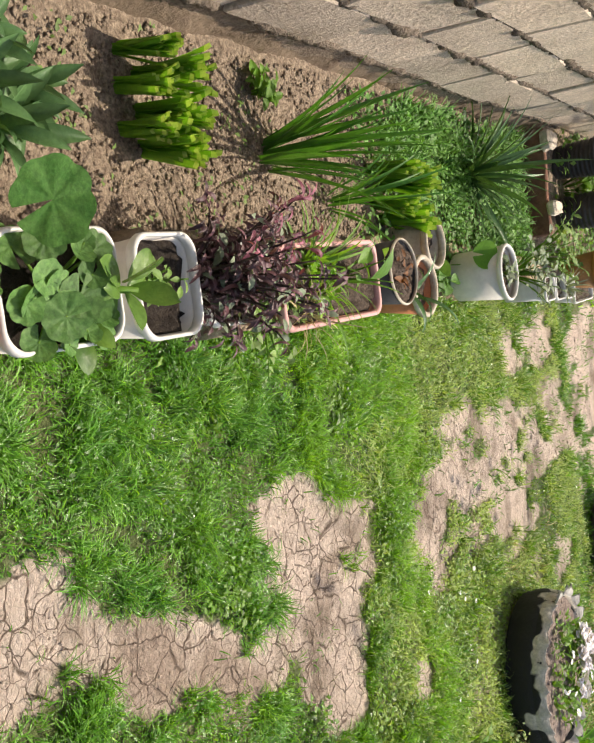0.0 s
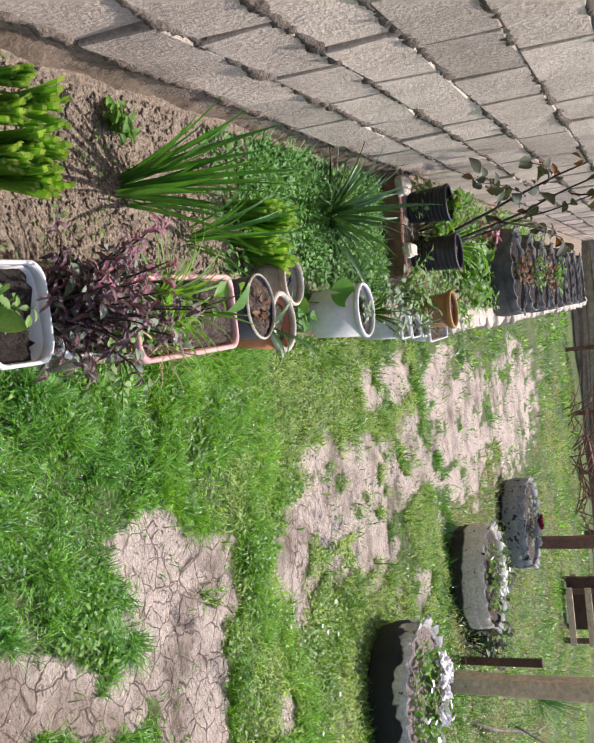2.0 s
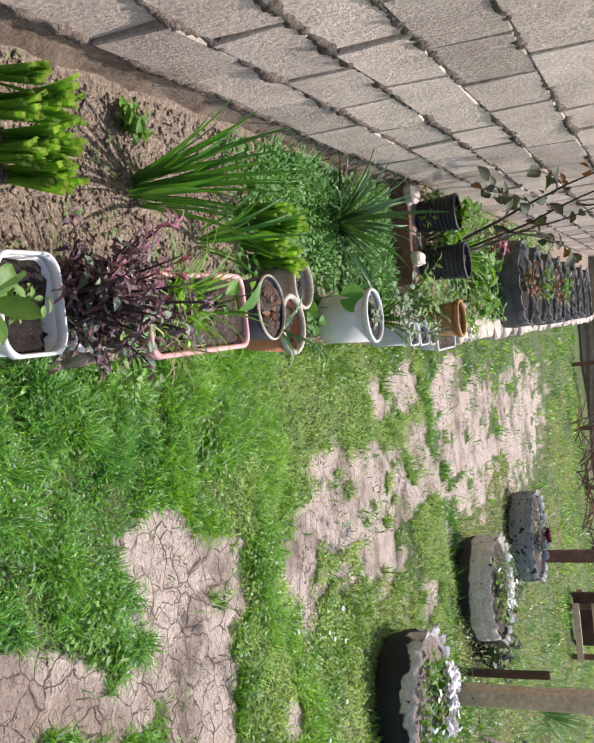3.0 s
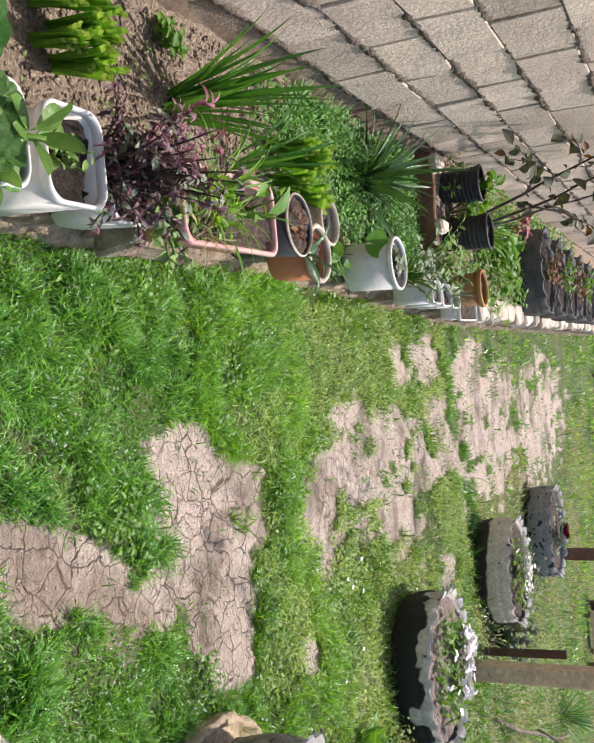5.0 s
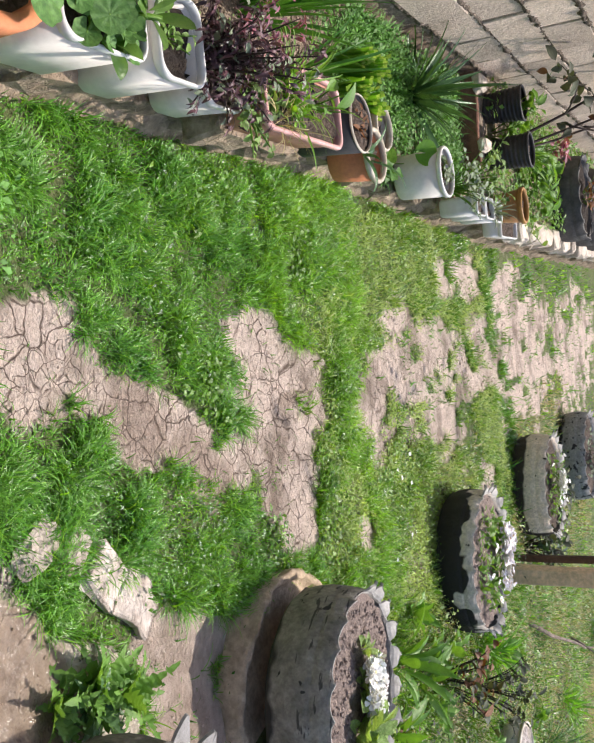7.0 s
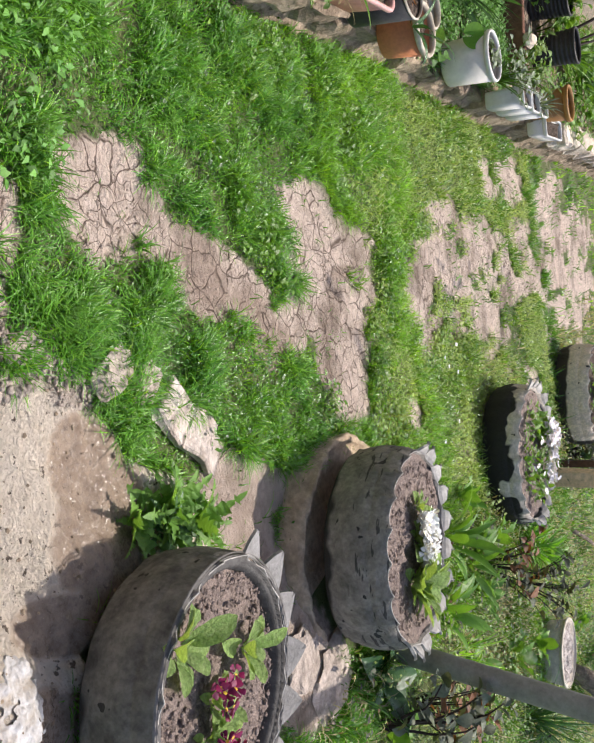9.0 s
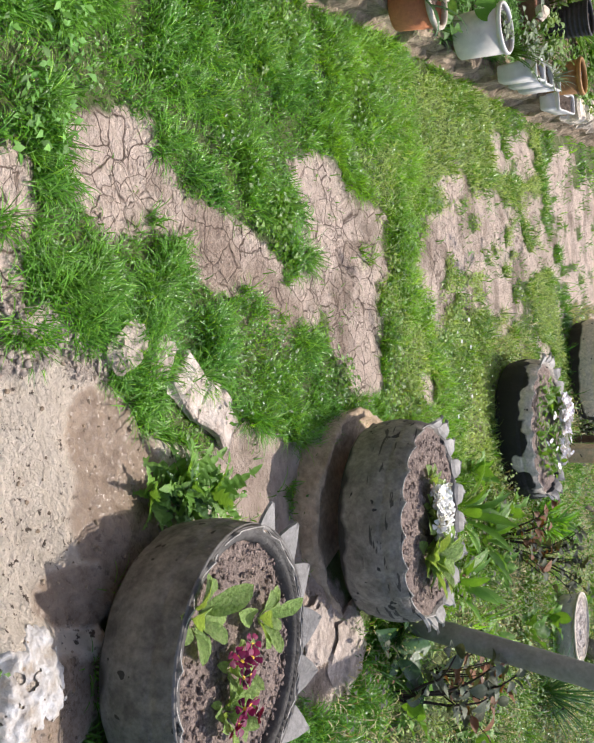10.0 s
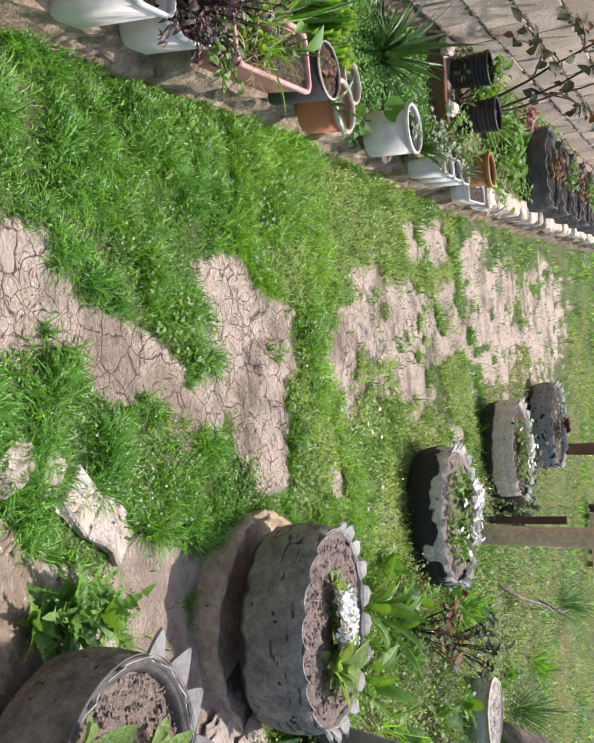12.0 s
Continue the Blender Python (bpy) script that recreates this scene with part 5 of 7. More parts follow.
round_pot("flower_pot", (-0.70, 0.70, KERB_TOP), 0.125, 0.255, M_TERRA, "round terracotta pot with a geranium", rim=0.012, rim_h=0.05, wall=0.012)
round_pot("flower_pot", (-0.657, 2.17, KERB_TOP + 0.02), 0.083, 0.195, M_BLACKPL, "black plastic pot with a pale worn rim", rim=0.001, rim_h=0.006, rim_mat=M_CREAM, taper=0.8, wall=0.003, fill=0.010)
round_pot("flower_pot", (-0.61, 2.455, KERB_TOP + 0.005), 0.080, 0.147, M_TERRA, "orange terracotta pot with a whitish rim", rim=0.008, rim_h=0.016, rim_mat=M_CREAM, taper=0.8)
round_pot("flower_pot", (-0.73, 2.66, 0.09), 0.075, 0.15, M_CREAM, "cream stone pot with dry brown stems", rim=0.003, rim_h=0.02, taper=0.85)
round_pot("bucket", (-0.613, 3.085, KERB_TOP + 0.012), 0.092, 0.188, M_GREYPL, "pale grey plastic bucket used as a planter", rim=0.004, rim_h=0.016, rim_mat=M_WHITE, taper=0.89, wall=0.004)
for i, (y, x) in enumerate(((3.60, -0.525), (3.76, -0.518), (3.92, -0.512))):
    trough("square_pot", (x, y, 0.15), 0.085, 0.13, 0.17, M_WHITE, "small white square plastic pot in a tight row", corner=0.018, rim=0.006)
round_pot("flower_pot", (-0.562, 4.32, 0.175), 0.085, 0.19, M_OCHRE, "ochre brown plastic pot", rim=0.006, rim_h=0.02)
trough("square_pot", (-0.468, 4.46, 0.15), 0.09, 0.36, 0.10, M_WHITE, "low white plastic tray on the kerb", corner=0.018, rim=0.006)
round_pot("ribbed_pot", (-1.06, 4.33, 0.195), 0.085, 0.20, M_BLACKPL, "black ribbed plastic pot", ribs=9, rim=0.004, rim_h=0.012, taper=0.85)
round_pot("ribbed_pot", (-0.83, 4.33, 0.195), 0.085, 0.22, M_BLACKPL, "black ribbed plastic pot beside another like it", ribs=9, rim=0.004, rim_h=0.012, taper=0.85)


# ---------------------------------------------------------------- tyre planters
def tyre_material(name, dust, dust2, black, level, wave=0.02, specks=0.0, marks=None, dark_from=None):
    """Rubber with a coat of dust whose lower border is wavy; the rubber shows dark below it and in blots."""
    m = mat(name, dust, dust2, scale=20, rough=0.8, bump=0.5, bscale=70, fine=0.30, spec=0.3, lump=0.3)
    n, l = m.node_tree.nodes, m.node_tree.links
    b = n["Principled BSDF"]
    col = b.inputs["Base Color"].links[0].from_socket
    tc = n.new("ShaderNodeTexCoord")
    sep = n.new("ShaderNodeSeparateXYZ")
    l.new(tc.outputs["Object"], sep.inputs[0])
    nz = n.new("ShaderNodeTexNoise")
    nz.inputs["Scale"].default_value, nz.inputs["Detail"].default_value = 9, 2
    l.new(tc.outputs["Object"], nz.inputs["Vector"])
    add = n.new("ShaderNodeMath")
    add.operation = "MULTIPLY_ADD"
    add.inputs[1].default_value = wave * 4
    l.new(nz.outputs["Fac"], add.inputs[0])
    l.new(sep.outputs["Z"], add.inputs[2])
    step = n.new("ShaderNodeMapRange")
    step.inputs["From Min"].default_value, step.inputs["From Max"].default_value = level + wave * 2 - 0.006, level + wave * 2 + 0.006
    l.new(add.outputs[0], step.inputs["Value"])
    blot = n.new("ShaderNodeTexNoise")
    blot.inputs["Scale"].default_value, blot.inputs["Detail"].default_value = 26, 2
    l.new(tc.outputs["Object"], blot.inputs["Vector"])
    cut = n.new("ShaderNodeMapRange")
    cut.inputs["From Min"].default_value, cut.inputs["From Max"].default_value = 0.70 - specks, 0.685 - specks
    l.new(blot.outputs["Fac"], cut.inputs["Value"])
    both = n.new("ShaderNodeMath")
    both.operation = "MULTIPLY"
    l.new(step.outputs[0], both.inputs[0])
    l.new(cut.outputs[0], both.inputs[1])
    mix = n.new("ShaderNodeMix")
    mix.data_type = "RGBA"
    mix.inputs[6].default_value = (*black, 1)
    keep = both.outputs[0]
    if marks:
        # remains of the old grooves: long dark dashes round the side, between two heights
        st = n.new("ShaderNodeMapping")
        st.inputs["Scale"].default_value = (11, 11, 60)
        l.new(tc.outputs["Object"], st.inputs["Vector"])
        dash = n.new("ShaderNodeTexNoise")
        dash.inputs["Scale"].default_value, dash.inputs["Detail"].default_value = 1.0, 3
        l.new(st.outputs[0], dash.inputs["Vector"])
        on = n.new("ShaderNodeMapRange")
        on.inputs["From Min"].default_value, on.inputs["From Max"].default_value, on.inputs["To Min"].default_value, on.inputs["To Max"].default_value = 0.595, 0.615, 0.0, 1.0
        l.new(dash.outputs["Fac"], on.inputs["Value"])
        top = n.new("ShaderNodeMapRange")
        top.inputs["From Min"].default_value, top.inputs["From Max"].default_value = marks[0] - 0.008, marks[0] + 0.008
        l.new(add.outputs[0], top.inputs["Value"])
        hit = n.new("ShaderNodeMath")
        hit.operation = "MULTIPLY"
        l.new(on.outputs[0], hit.inputs[0])
        l.new(top.outputs[0], hit.inputs[1])
        rest = n.new("ShaderNodeMath")
        rest.operation = "MULTIPLY_ADD"
        rest.inputs[1].default_value, rest.inputs[2].default_value = -0.85, 1.0
        l.new(hit.outputs[0], rest.inputs[0])
        less = n.new("ShaderNodeMath")
        less.operation = "MULTIPLY"
        l.new(keep, less.inputs[0])
        l.new(rest.outputs[0], less.inputs[1])
        keep = less.outputs[0]
    if dark_from is not None:
        # beyond a given x, the end of the tyre takes the black colour
        end = n.new("ShaderNodeMapRange")
        end.inputs["From Min"].default_value, end.inputs["From Max"].default_value = dark_from + 0.006, dark_from - 0.006
        l.new(sep.outputs["X"], end.inputs["Value"])
        part_of = n.new("ShaderNodeMath")
        part_of.operation = "MULTIPLY"
        l.new(keep, part_of.inputs[0])
        l.new(end.outputs[0], part_of.inputs[1])
        keep = part_of.outputs[0]
    l.new(keep, mix.inputs[0])
    l.new(col, mix.inputs[7])
    l.new(mix.outputs[2], b.inputs["Base Color"])
    return m


M_TYRE_NEAR = tyre_material("dark worn tyre rubber", (0.22, 0.203, 0.178), (0.10, 0.092, 0.081), (0.04, 0.036, 0.032), 0.005, wave=0.03, specks=0.02)
M_TYRE_MID = tyre_material("scuffed tyre rubber", (0.26, 0.238, 0.21), (0.15, 0.137, 0.12), (0.04, 0.038, 0.036), 0.02, specks=0.0, marks=(0.12,))
M_TYRE_GREY = tyre_material("dusty grey tyre rubber", (0.56, 0.50, 0.43), (0.44, 0.39, 0.335), (0.025, 0.024, 0.023), 0.136, wave=0.06, specks=0.0)
M_TYRE_TAN = tyre_material("mud-dusted tyre rubber", (0.62, 0.53, 0.44), (0.50, 0.425, 0.35), (0.05, 0.042, 0.036), 0.085, wave=0.014, specks=-0.01, dark_from=0.225)
M_TYRE_BLUE = tyre_material("speckled blue-grey tyre rubber", (0.26, 0.255, 0.25), (0.19, 0.187, 0.185), (0.03, 0.03, 0.032), 0.03, specks=0.085)


def saw_tooth(r, half, reach, depth):
    """A flat pointed flap of tread: wide foot, tip swept to one side."""
    V, F = [], []
    for q in (0.0, 0.35, 0.7, 1.0):
        lo, hi_ = -half + 1.25 * half * q ** 1.1, half * (1 - 0.6 * q ** 1.3)
        for s in (-1, 0, 1):
            a = (lo + hi_) / 2 + s * (hi_ - lo) / 2
            V.append(((r + reach * q) * math.cos(a), (r + reach * q) * math.sin(a), depth * q + (0.003 if s == 0 else 0)))
    return V


def round_petal(r, half, reach, depth):
    """A rounded flap that curls up and outwards."""
    V = []
    for q in (0.0, 0.3, 0.6, 0.85, 1.0):
        w = half * (0.95, 0.80, 0.62, 0.36, 0.06)[min(4, int(q * 4.8))]
        for s in (-1, 0, 1):
            a = s * w
            out = r + reach * (0.25 * q + 0.5 * q * q)
            V.append((out * math.cos(a), out * math.sin(a), depth * math.sin(q * 1.35) + (0.004 * q if s else 0)))
    return V


def flap_mesh(V, face_mat, back_mat, thick=0.006):
    rows = len(V) // 3
    nn = len(V)
    V = V + [(x + thick * 0.8, y, z - thick) for x, y, z in V]
    F = []
    for i in range(rows - 1):
        for s in range(2):
            b = i * 3 + s
            F += [(b, b + 3, b + 4, b + 1), (nn + b, nn + b + 1, nn + b + 4, nn + b + 3)]
        F += [(i * 3, nn + i * 3, nn + i * 3 + 3, i * 3 + 3), (i * 3 + 2, i * 3 + 5, nn + i * 3 + 5, nn + i * 3 + 2)]
    e = (rows - 1) * 3
    F += [(e, nn + e, nn + e + 1, e + 1), (e + 1, nn + e + 1, nn + e + 2, e + 2)]
    me = mesh_of("petal", V, F, face_mat, back_mat, smooth=False)
    for p in me.polygons:
        if min(p.vertices) >= nn:
            p.material_index = 1
    return me


def tyre_planter(at, r, h, material, label, petals=20, style="petal", reach=0.05, soil=0.018, tilt=(0, 0), petal_mat=M_TOOTH, turn=0.0, group="tyre planters on the lawn", crumbs=0, worn=None, soil_mat=M_TYRESOIL):
    root = thing("tyre_planter", at, label, "tyre planter", group)
    root.rotation_euler = (radians(tilt[0]), radians(tilt[1]), radians(turn))

    def stub(a):
        """1 where the flaps are cut away to short cusps, 0 where they stand whole."""
        if worn is None:
            return 0.0
        off = abs((math.degrees(a) + turn - worn + 180) % 360 - 180)
        return 1 - min(1, max(0, (off - 62) / 16))
    # the carcass, turned inside out: bulging side with a groove, and an upper lip that rises to cusps
    per = 10
    n = petals * per
    prof = [(0.86, 0.0), (0.915, 0.03), (0.955, 0.10), (0.950, 0.15), (0.978, 0.26), (0.998, 0.45), (1.0, 0.60), (0.993, 0.70), (0.984, 0.725), (0.990, 0.75), (0.978, 0.87), (0.955, 0.96), (0.945, 1.0), (0.928, 1.0), (0.92, 0.85), (0.88, 0.6), (0.82, 0.3)]
    V, F, edge = [], [], []
    k = len(prof)
    lip = 12
    for i in range(n):
        a = 2 * math.pi * i / n
        u = (i % per) / per
        cusp = (abs(u - 0.5) * 2) ** 2.5
        dent = 1 + 0.016 * noise.noise((math.cos(a) * 2, math.sin(a) * 2, at[1])) + 0.005 * math.cos(2 * math.pi * u)
        low = 1 + 0.012 * noise.noise((math.cos(a) * 9, math.sin(a) * 9, at[1] + 4))
        for j, (q, t) in enumerate(prof):
            z = t * h
            if lip - 2 <= j <= lip + 2:
                f = (0.3, 0.7, 1.0, 1.0, 0.5)[j - lip + 2]
                z += f * (0.016 * cusp * (0.4 + 0.6 * stub(a)) - 0.005)
                q = q + f * 0.022 * cusp * stub(a)
            if j in (2, 3):
                q *= low
            V.append((q * r * dent * math.cos(a), q * r * dent * math.sin(a), z))
            if j == lip:
                edge.append((V[-1][0] * 0.994, V[-1][1] * 0.994, z + 0.0012))
    for i in range(n):
        i2 = (i + 1) % n
        for s in range(k - 1):
            F.append((i * k + s, i2 * k + s, i2 * k + s + 1, i * k + s + 1))
    part("carcass", mesh_of("carcass", V, F, material), root)
    V, F = [], []
    tube_into(V, F, edge + edge[:1], [0.0017 + 0.0012 * noise.noise((i * 0.4, at[1], 0)) for i in range(n + 1)], 5)
    part("cut_edge", mesh_of("cut_edge", V, F, M_TOOTH), root, "pale freshly cut rubber edge")
    if style == "saw":
        # the tread band inside the flaps, with its cross ribs and two raised lines
        prof2 = [(0.945, 0.985), (0.915, 1.0), (0.905, 0.965), (0.885, 0.965), (0.865, 0.93), (0.85, 0.84), (0.845, 0.45), (0.88, 0.45), (0.945, 0.985)]
        V, F = lathe([(q * r, t * h) for q, t in prof2], petals * 14, wave=lambda a, z: 1 + (0.02 if z < 0.97 * h else 0.0) * (math.sin(a * petals * 7 + 0.1) > 0))
        part("tread", mesh_of("tread", V, F, M_TREAD), root)
        for q in (0.962, 0.985):
            V, F = lathe([((q - 0.005) * r, h - 0.004), (q * r, h + 0.0025), ((q + 0.005) * r, h - 0.004)], petals * 4)
            part("bead_line", mesh_of("bead_line", V, F, M_FLANGE), root)
    half = math.pi / petals
    if style == "saw":
        flap = flap_mesh(saw_tooth(r * 0.955, half, reach, 0.020), petal_mat, material)
    else:
        flap = flap_mesh(round_petal(r * 0.935, half, reach * 1.15, reach * 0.5), petal_mat, material)
    for i in range(petals):
        a = 2 * math.pi * (i + 0.5) / petals
        if stub(a) > 0.5:
            continue
        m = Euler((0, 0, a)).to_matrix().to_4x4() @ Matrix.Translation((0, 0, h - 0.004)) @ \
            Matrix.Translation((r * 0.94, 0, 0)) @ Euler((radians(rnd(-7, 7)), radians(rnd(-12, 12)), radians(rnd(-4, 4)))).to_matrix().to_4x4() @ Matrix.Diagonal((rnd(0.8, 1.1), rnd(0.92, 1.02), rnd(0.8, 1.15), 1)) @ Matrix.Translation((-r * 0.94, 0, 0))
        part("petal", flap, root, "pale inner face" if style != "saw" else "", m=m)
    part("soil", soil_disc(r * (0.865 if style == "saw" else 0.93), h - soil, soil_mat, seed=at[1], lump=0.013, n=72, rings=18), root)
    if crumbs:
        ico = bmesh.new()
        bmesh.ops.create_icosphere(ico, subdivisions=1, radius=1)
        iv = np.array([v.co[:] for v in ico.verts])
        it = np.array([[v.index for v in f.verts] for f in ico.faces])
        ico.free()
        ang, q = RNG.uniform(0, 6.283, crumbs), r * 0.86 * np.sqrt(RNG.uniform(0, 1, crumbs))
        size = 0.0015 + 0.006 * RNG.uniform(0, 1, crumbs) ** 3
        V = iv[None] * RNG.uniform(0.7, 1.3, (crumbs, len(iv), 1)) * RNG.uniform(0.6, 1.3, (crumbs, 1, 3)) * size[:, None, None] * np.array([1, 1, 0.6]) + np.stack([q * np.cos(ang), q * np.sin(ang), h - soil + 0.1 * size], -1)[:, None, :]
        T = it[None] + (np.arange(crumbs) * len(iv))[:, None, None]
        tagged(part("soil_grain", fast_mesh("soil_grain", V.reshape(-1, 3), None, T.reshape(-1, 3), M_TYRESOIL), root), kind="stuff")
    return root


def on_land(x, y, dz=0.0):
    return (x, y, float(land(x, y)) + dz)


tyre_planter((0.872, 0.972, 0.075), 0.268, 0.175, M_TYRE_NEAR, "dark cut-out car tyre planter with magenta primroses", petals=16, style="saw", reach=0.058, soil=0.022, crumbs=1400, petal_mat=M_TOOTHDARK, worn=-140, tilt=(-3.5, 2))
tyre_planter((0.908, 1.935, 0.095), 0.288, 0.188, M_TYRE_MID, "scuffed black car tyre planter with white primroses", petals=20, reach=0.05, turn=8, soil=0.006, crumbs=1100, worn=-115, petal_mat=M_PALEFLAP, tilt=(-3.5, 1.5))
tyre_planter((1.037, 3.644, 0.05), 0.319, 0.172, M_TYRE_GREY, "grey car tyre planter full of white flowers", petals=21, reach=0.05, turn=5, soil=0.012, crumbs=200, worn=-105, petal_mat=M_PALEFLAP)
tyre_planter((1.074, 5.394, -0.003), 0.317, 0.211, M_TYRE_TAN, "mud-dusted car tyre planter with pale flowers", petals=20, reach=0.05, turn=11, worn=-100, soil_mat=M_POTSOIL, petal_mat=M_PALEFLAP)
tyre_planter((1.232, 7.261, -0.029), 0.356, 0.205, M_TYRE_BLUE, "speckled blue-grey tyre planter with magenta flowers", petals=20, reach=0.05, turn=3, worn=-100, soil_mat=M_POTSOIL, petal_mat=M_PALEFLAP)
for i, (x, y) in enumerate(((-0.735, 6.25), (-0.72, 6.95), (-0.70, 7.65), (-0.685, 8.35), (-0.675, 9.1), (-0.67, 9.85), (-0.655, 10.6), (-0.64, 11.4))):
    tyre_planter((x, y, 0.19), 0.29, 0.215, M_RUBBER, "black cut tyre planter standing on the far end of the bed", petals=14, reach=0.035, petal_mat=M_RUBBER, worn=-60, soil_mat=M_DARKSOIL,
                 turn=i * 9, group="tyre planters on the bed")


# ---------------------------------------------------------------- dried mud ring under the second tyre
def mud_ring():
    """A low basin wall of clay round the foot of the tyre."""
    prof = [(0.335, -0.12), (0.332, -0.03), (0.328, 0.02), (0.322, 0.050), (0.314, 0.064), (0.304, 0.066), (0.294, 0.055), (0.286, 0.047), (0.26, 0.042), (0.10, 0.042)]
    V, F = lathe(prof, 150, wob=0.05, seed=4)
    V = [(x * (1 + 0.045 * noise.noise((x * 14, y * 14, z * 30)) + 0.03 * noise.noise((x * 40, y * 40, z * 60))), y * (1 + 0.045 * noise.noise((x * 14, y * 14, z * 30)) + 0.03 * noise.noise((x * 40, y * 40, z * 60))),
          z + 0.012 * noise.noise((x * 8, y * 8, 1)) + 0.008 * noise.noise((x * 25, y * 25, 1)) + 0.004 * noise.noise((x * 60, y * 60, 1))) for x, y, z in V]
    root = thing("mud_ring", (0.915, 1.965, 0.0), "dried ochre mud ring beneath the tyre", "mud ring")
    part("ring", mesh_of("ring", V, F, M_MUDRING), root)


mud_ring()


# ---------------------------------------------------------------- stones and crust on the trodden mud
def rock(name, at, size, material, label, seed, cat="stone", turn=0.0, square=0.6, crag=1.0):
    bm = bmesh.new()
    bmesh.ops.create_icosphere(bm, subdivisions=3, radius=0.5)
    for v in bm.verts:
        d = v.co.normalized()
        c = Vector([math.copysign(abs(q) ** square, q) for q in d]) * 0.42
        v.co = c * (1 + crag * (0.22 * noise.noise(d * 2.2 + Vector((seed, 0, 0))) + 0.10 * noise.noise(d * 7 + Vector((seed, 3, 0))) + 0.05 * noise.noise(d * 17 + Vector((seed, 3, 0)))))
        v.co = Vector((v.co.x * size[0], v.co.y * size[1], (v.co.z + 0.3) * size[2]))
    me = bpy.data.meshes.new(name)
    bm.to_mesh(me)
    bm.free()
    me.materials.append(material)
    ob = new(name, me)
    ob.location = at
    ob.rotation_euler = (0, 0, radians(turn))
    return tagged(ob, label, cat)


def plaster_slab():
    root = thing("plaster_lump", (0.42, 1.29, 0.025), "sunlit broken slab of pale plaster in the grass", "plaster", turn=-46)
    for i, (y, ln, w, h, tilt, roll) in enumerate(((-0.07, 0.13, 0.105, 0.026, 3, -3), (0.03, 0.10, 0.12, 0.026, -2, -5), (0.105, 0.07, 0.09, 0.024, -5, -3))):
        me = slab_box("piece", w, ln, h, M_PALEBLOCK, chamfer=0.006, rough=0.020, seed=i * 3 + 31, cuts=6)
        part("piece", me, root, m=Matrix.LocRotScale((rnd(-0.008, 0.008), y, -0.02), Euler((radians(tilt), radians(roll), radians(rnd(-9, 9)))), (1, 1, 1)))


plaster_slab()
for (x, y), size, turn, label in (((0.255, 1.03), (0.11, 0.16, 0.065), 25, "grey-brown lump of dried mud in the turf"), ((0.295, 1.135), (0.095, 0.12, 0.06), 50, "smaller lump of dried mud in the turf"), ((0.17, 0.80), (0.07, 0.12, 0.04), 5, "broken edge of dried mud by the lawn")):
    rock("mud_lump", (x, y, float(land(x, y))), size, M_MUDLUMP, label, x * 40, turn=turn, square=0.9, crag=2.0)


def crumbs():
    n = 1500
    x, y = RNG.uniform(0.08, 0.36, n * 8), RNG.uniform(0.5, 1.15, n * 8)
    ok = crumble(x, y) > RNG.uniform(0.1, 0.9, n * 8)
    x, y = x[ok][:n], y[ok][:n]
    n = len(x)
    ico = bmesh.new()
    bmesh.ops.create_icosphere(ico, subdivisions=1, radius=1)
    iv = np.array([v.co[:] for v in ico.verts])
    it = np.array([[v.index for v in f.verts] for f in ico.faces])
    ico.free()
    r = 0.0015 + 0.008 * RNG.uniform(0, 1, n) ** 4
    V = iv[None] * RNG.uniform(0.65, 1.3, (n, len(iv), 1)) * RNG.uniform(0.6, 1.4, (n, 1, 3)) * np.array([1, 1, 0.55]) * r[:, None, None] + np.stack([x, y, ground_z(x, y) + r * 0.2], -1)[:, None, :]
    T = it[None] + (np.arange(n) * len(iv))[:, None, None]
    tagged(new("mud_crumbs", fast_mesh("mud_crumbs", V.reshape(-1, 3), None, T.reshape(-1, 3), M_MUDLUMP)), "dry grey mud crumbs at the lawn's edge", "mud crumbs", kind="stuff")


crumbs()
rock("stepping_stone", (1.235, 1.74, 0.04), (0.28, 0.28, 0.075), M_MUDLUMP, "rough tan lump of clay between the two tyres", 9, turn=30, square=0.8, crag=1.8)
rock("mud_lump", (1.13, 1.60, 0.05), (0.22, 0.20, 0.045), M_MUDLUMP, "flat tan lump of dried clay behind the near tyre", 14, turn=20, square=0.9, crag=2.0)
rock("stepping_stone", (1.33, 1.60, 0.03), (0.22, 0.2, 0.06), M_MUDLUMP, "grey-brown flat stone near the steel pole", 10, turn=70)


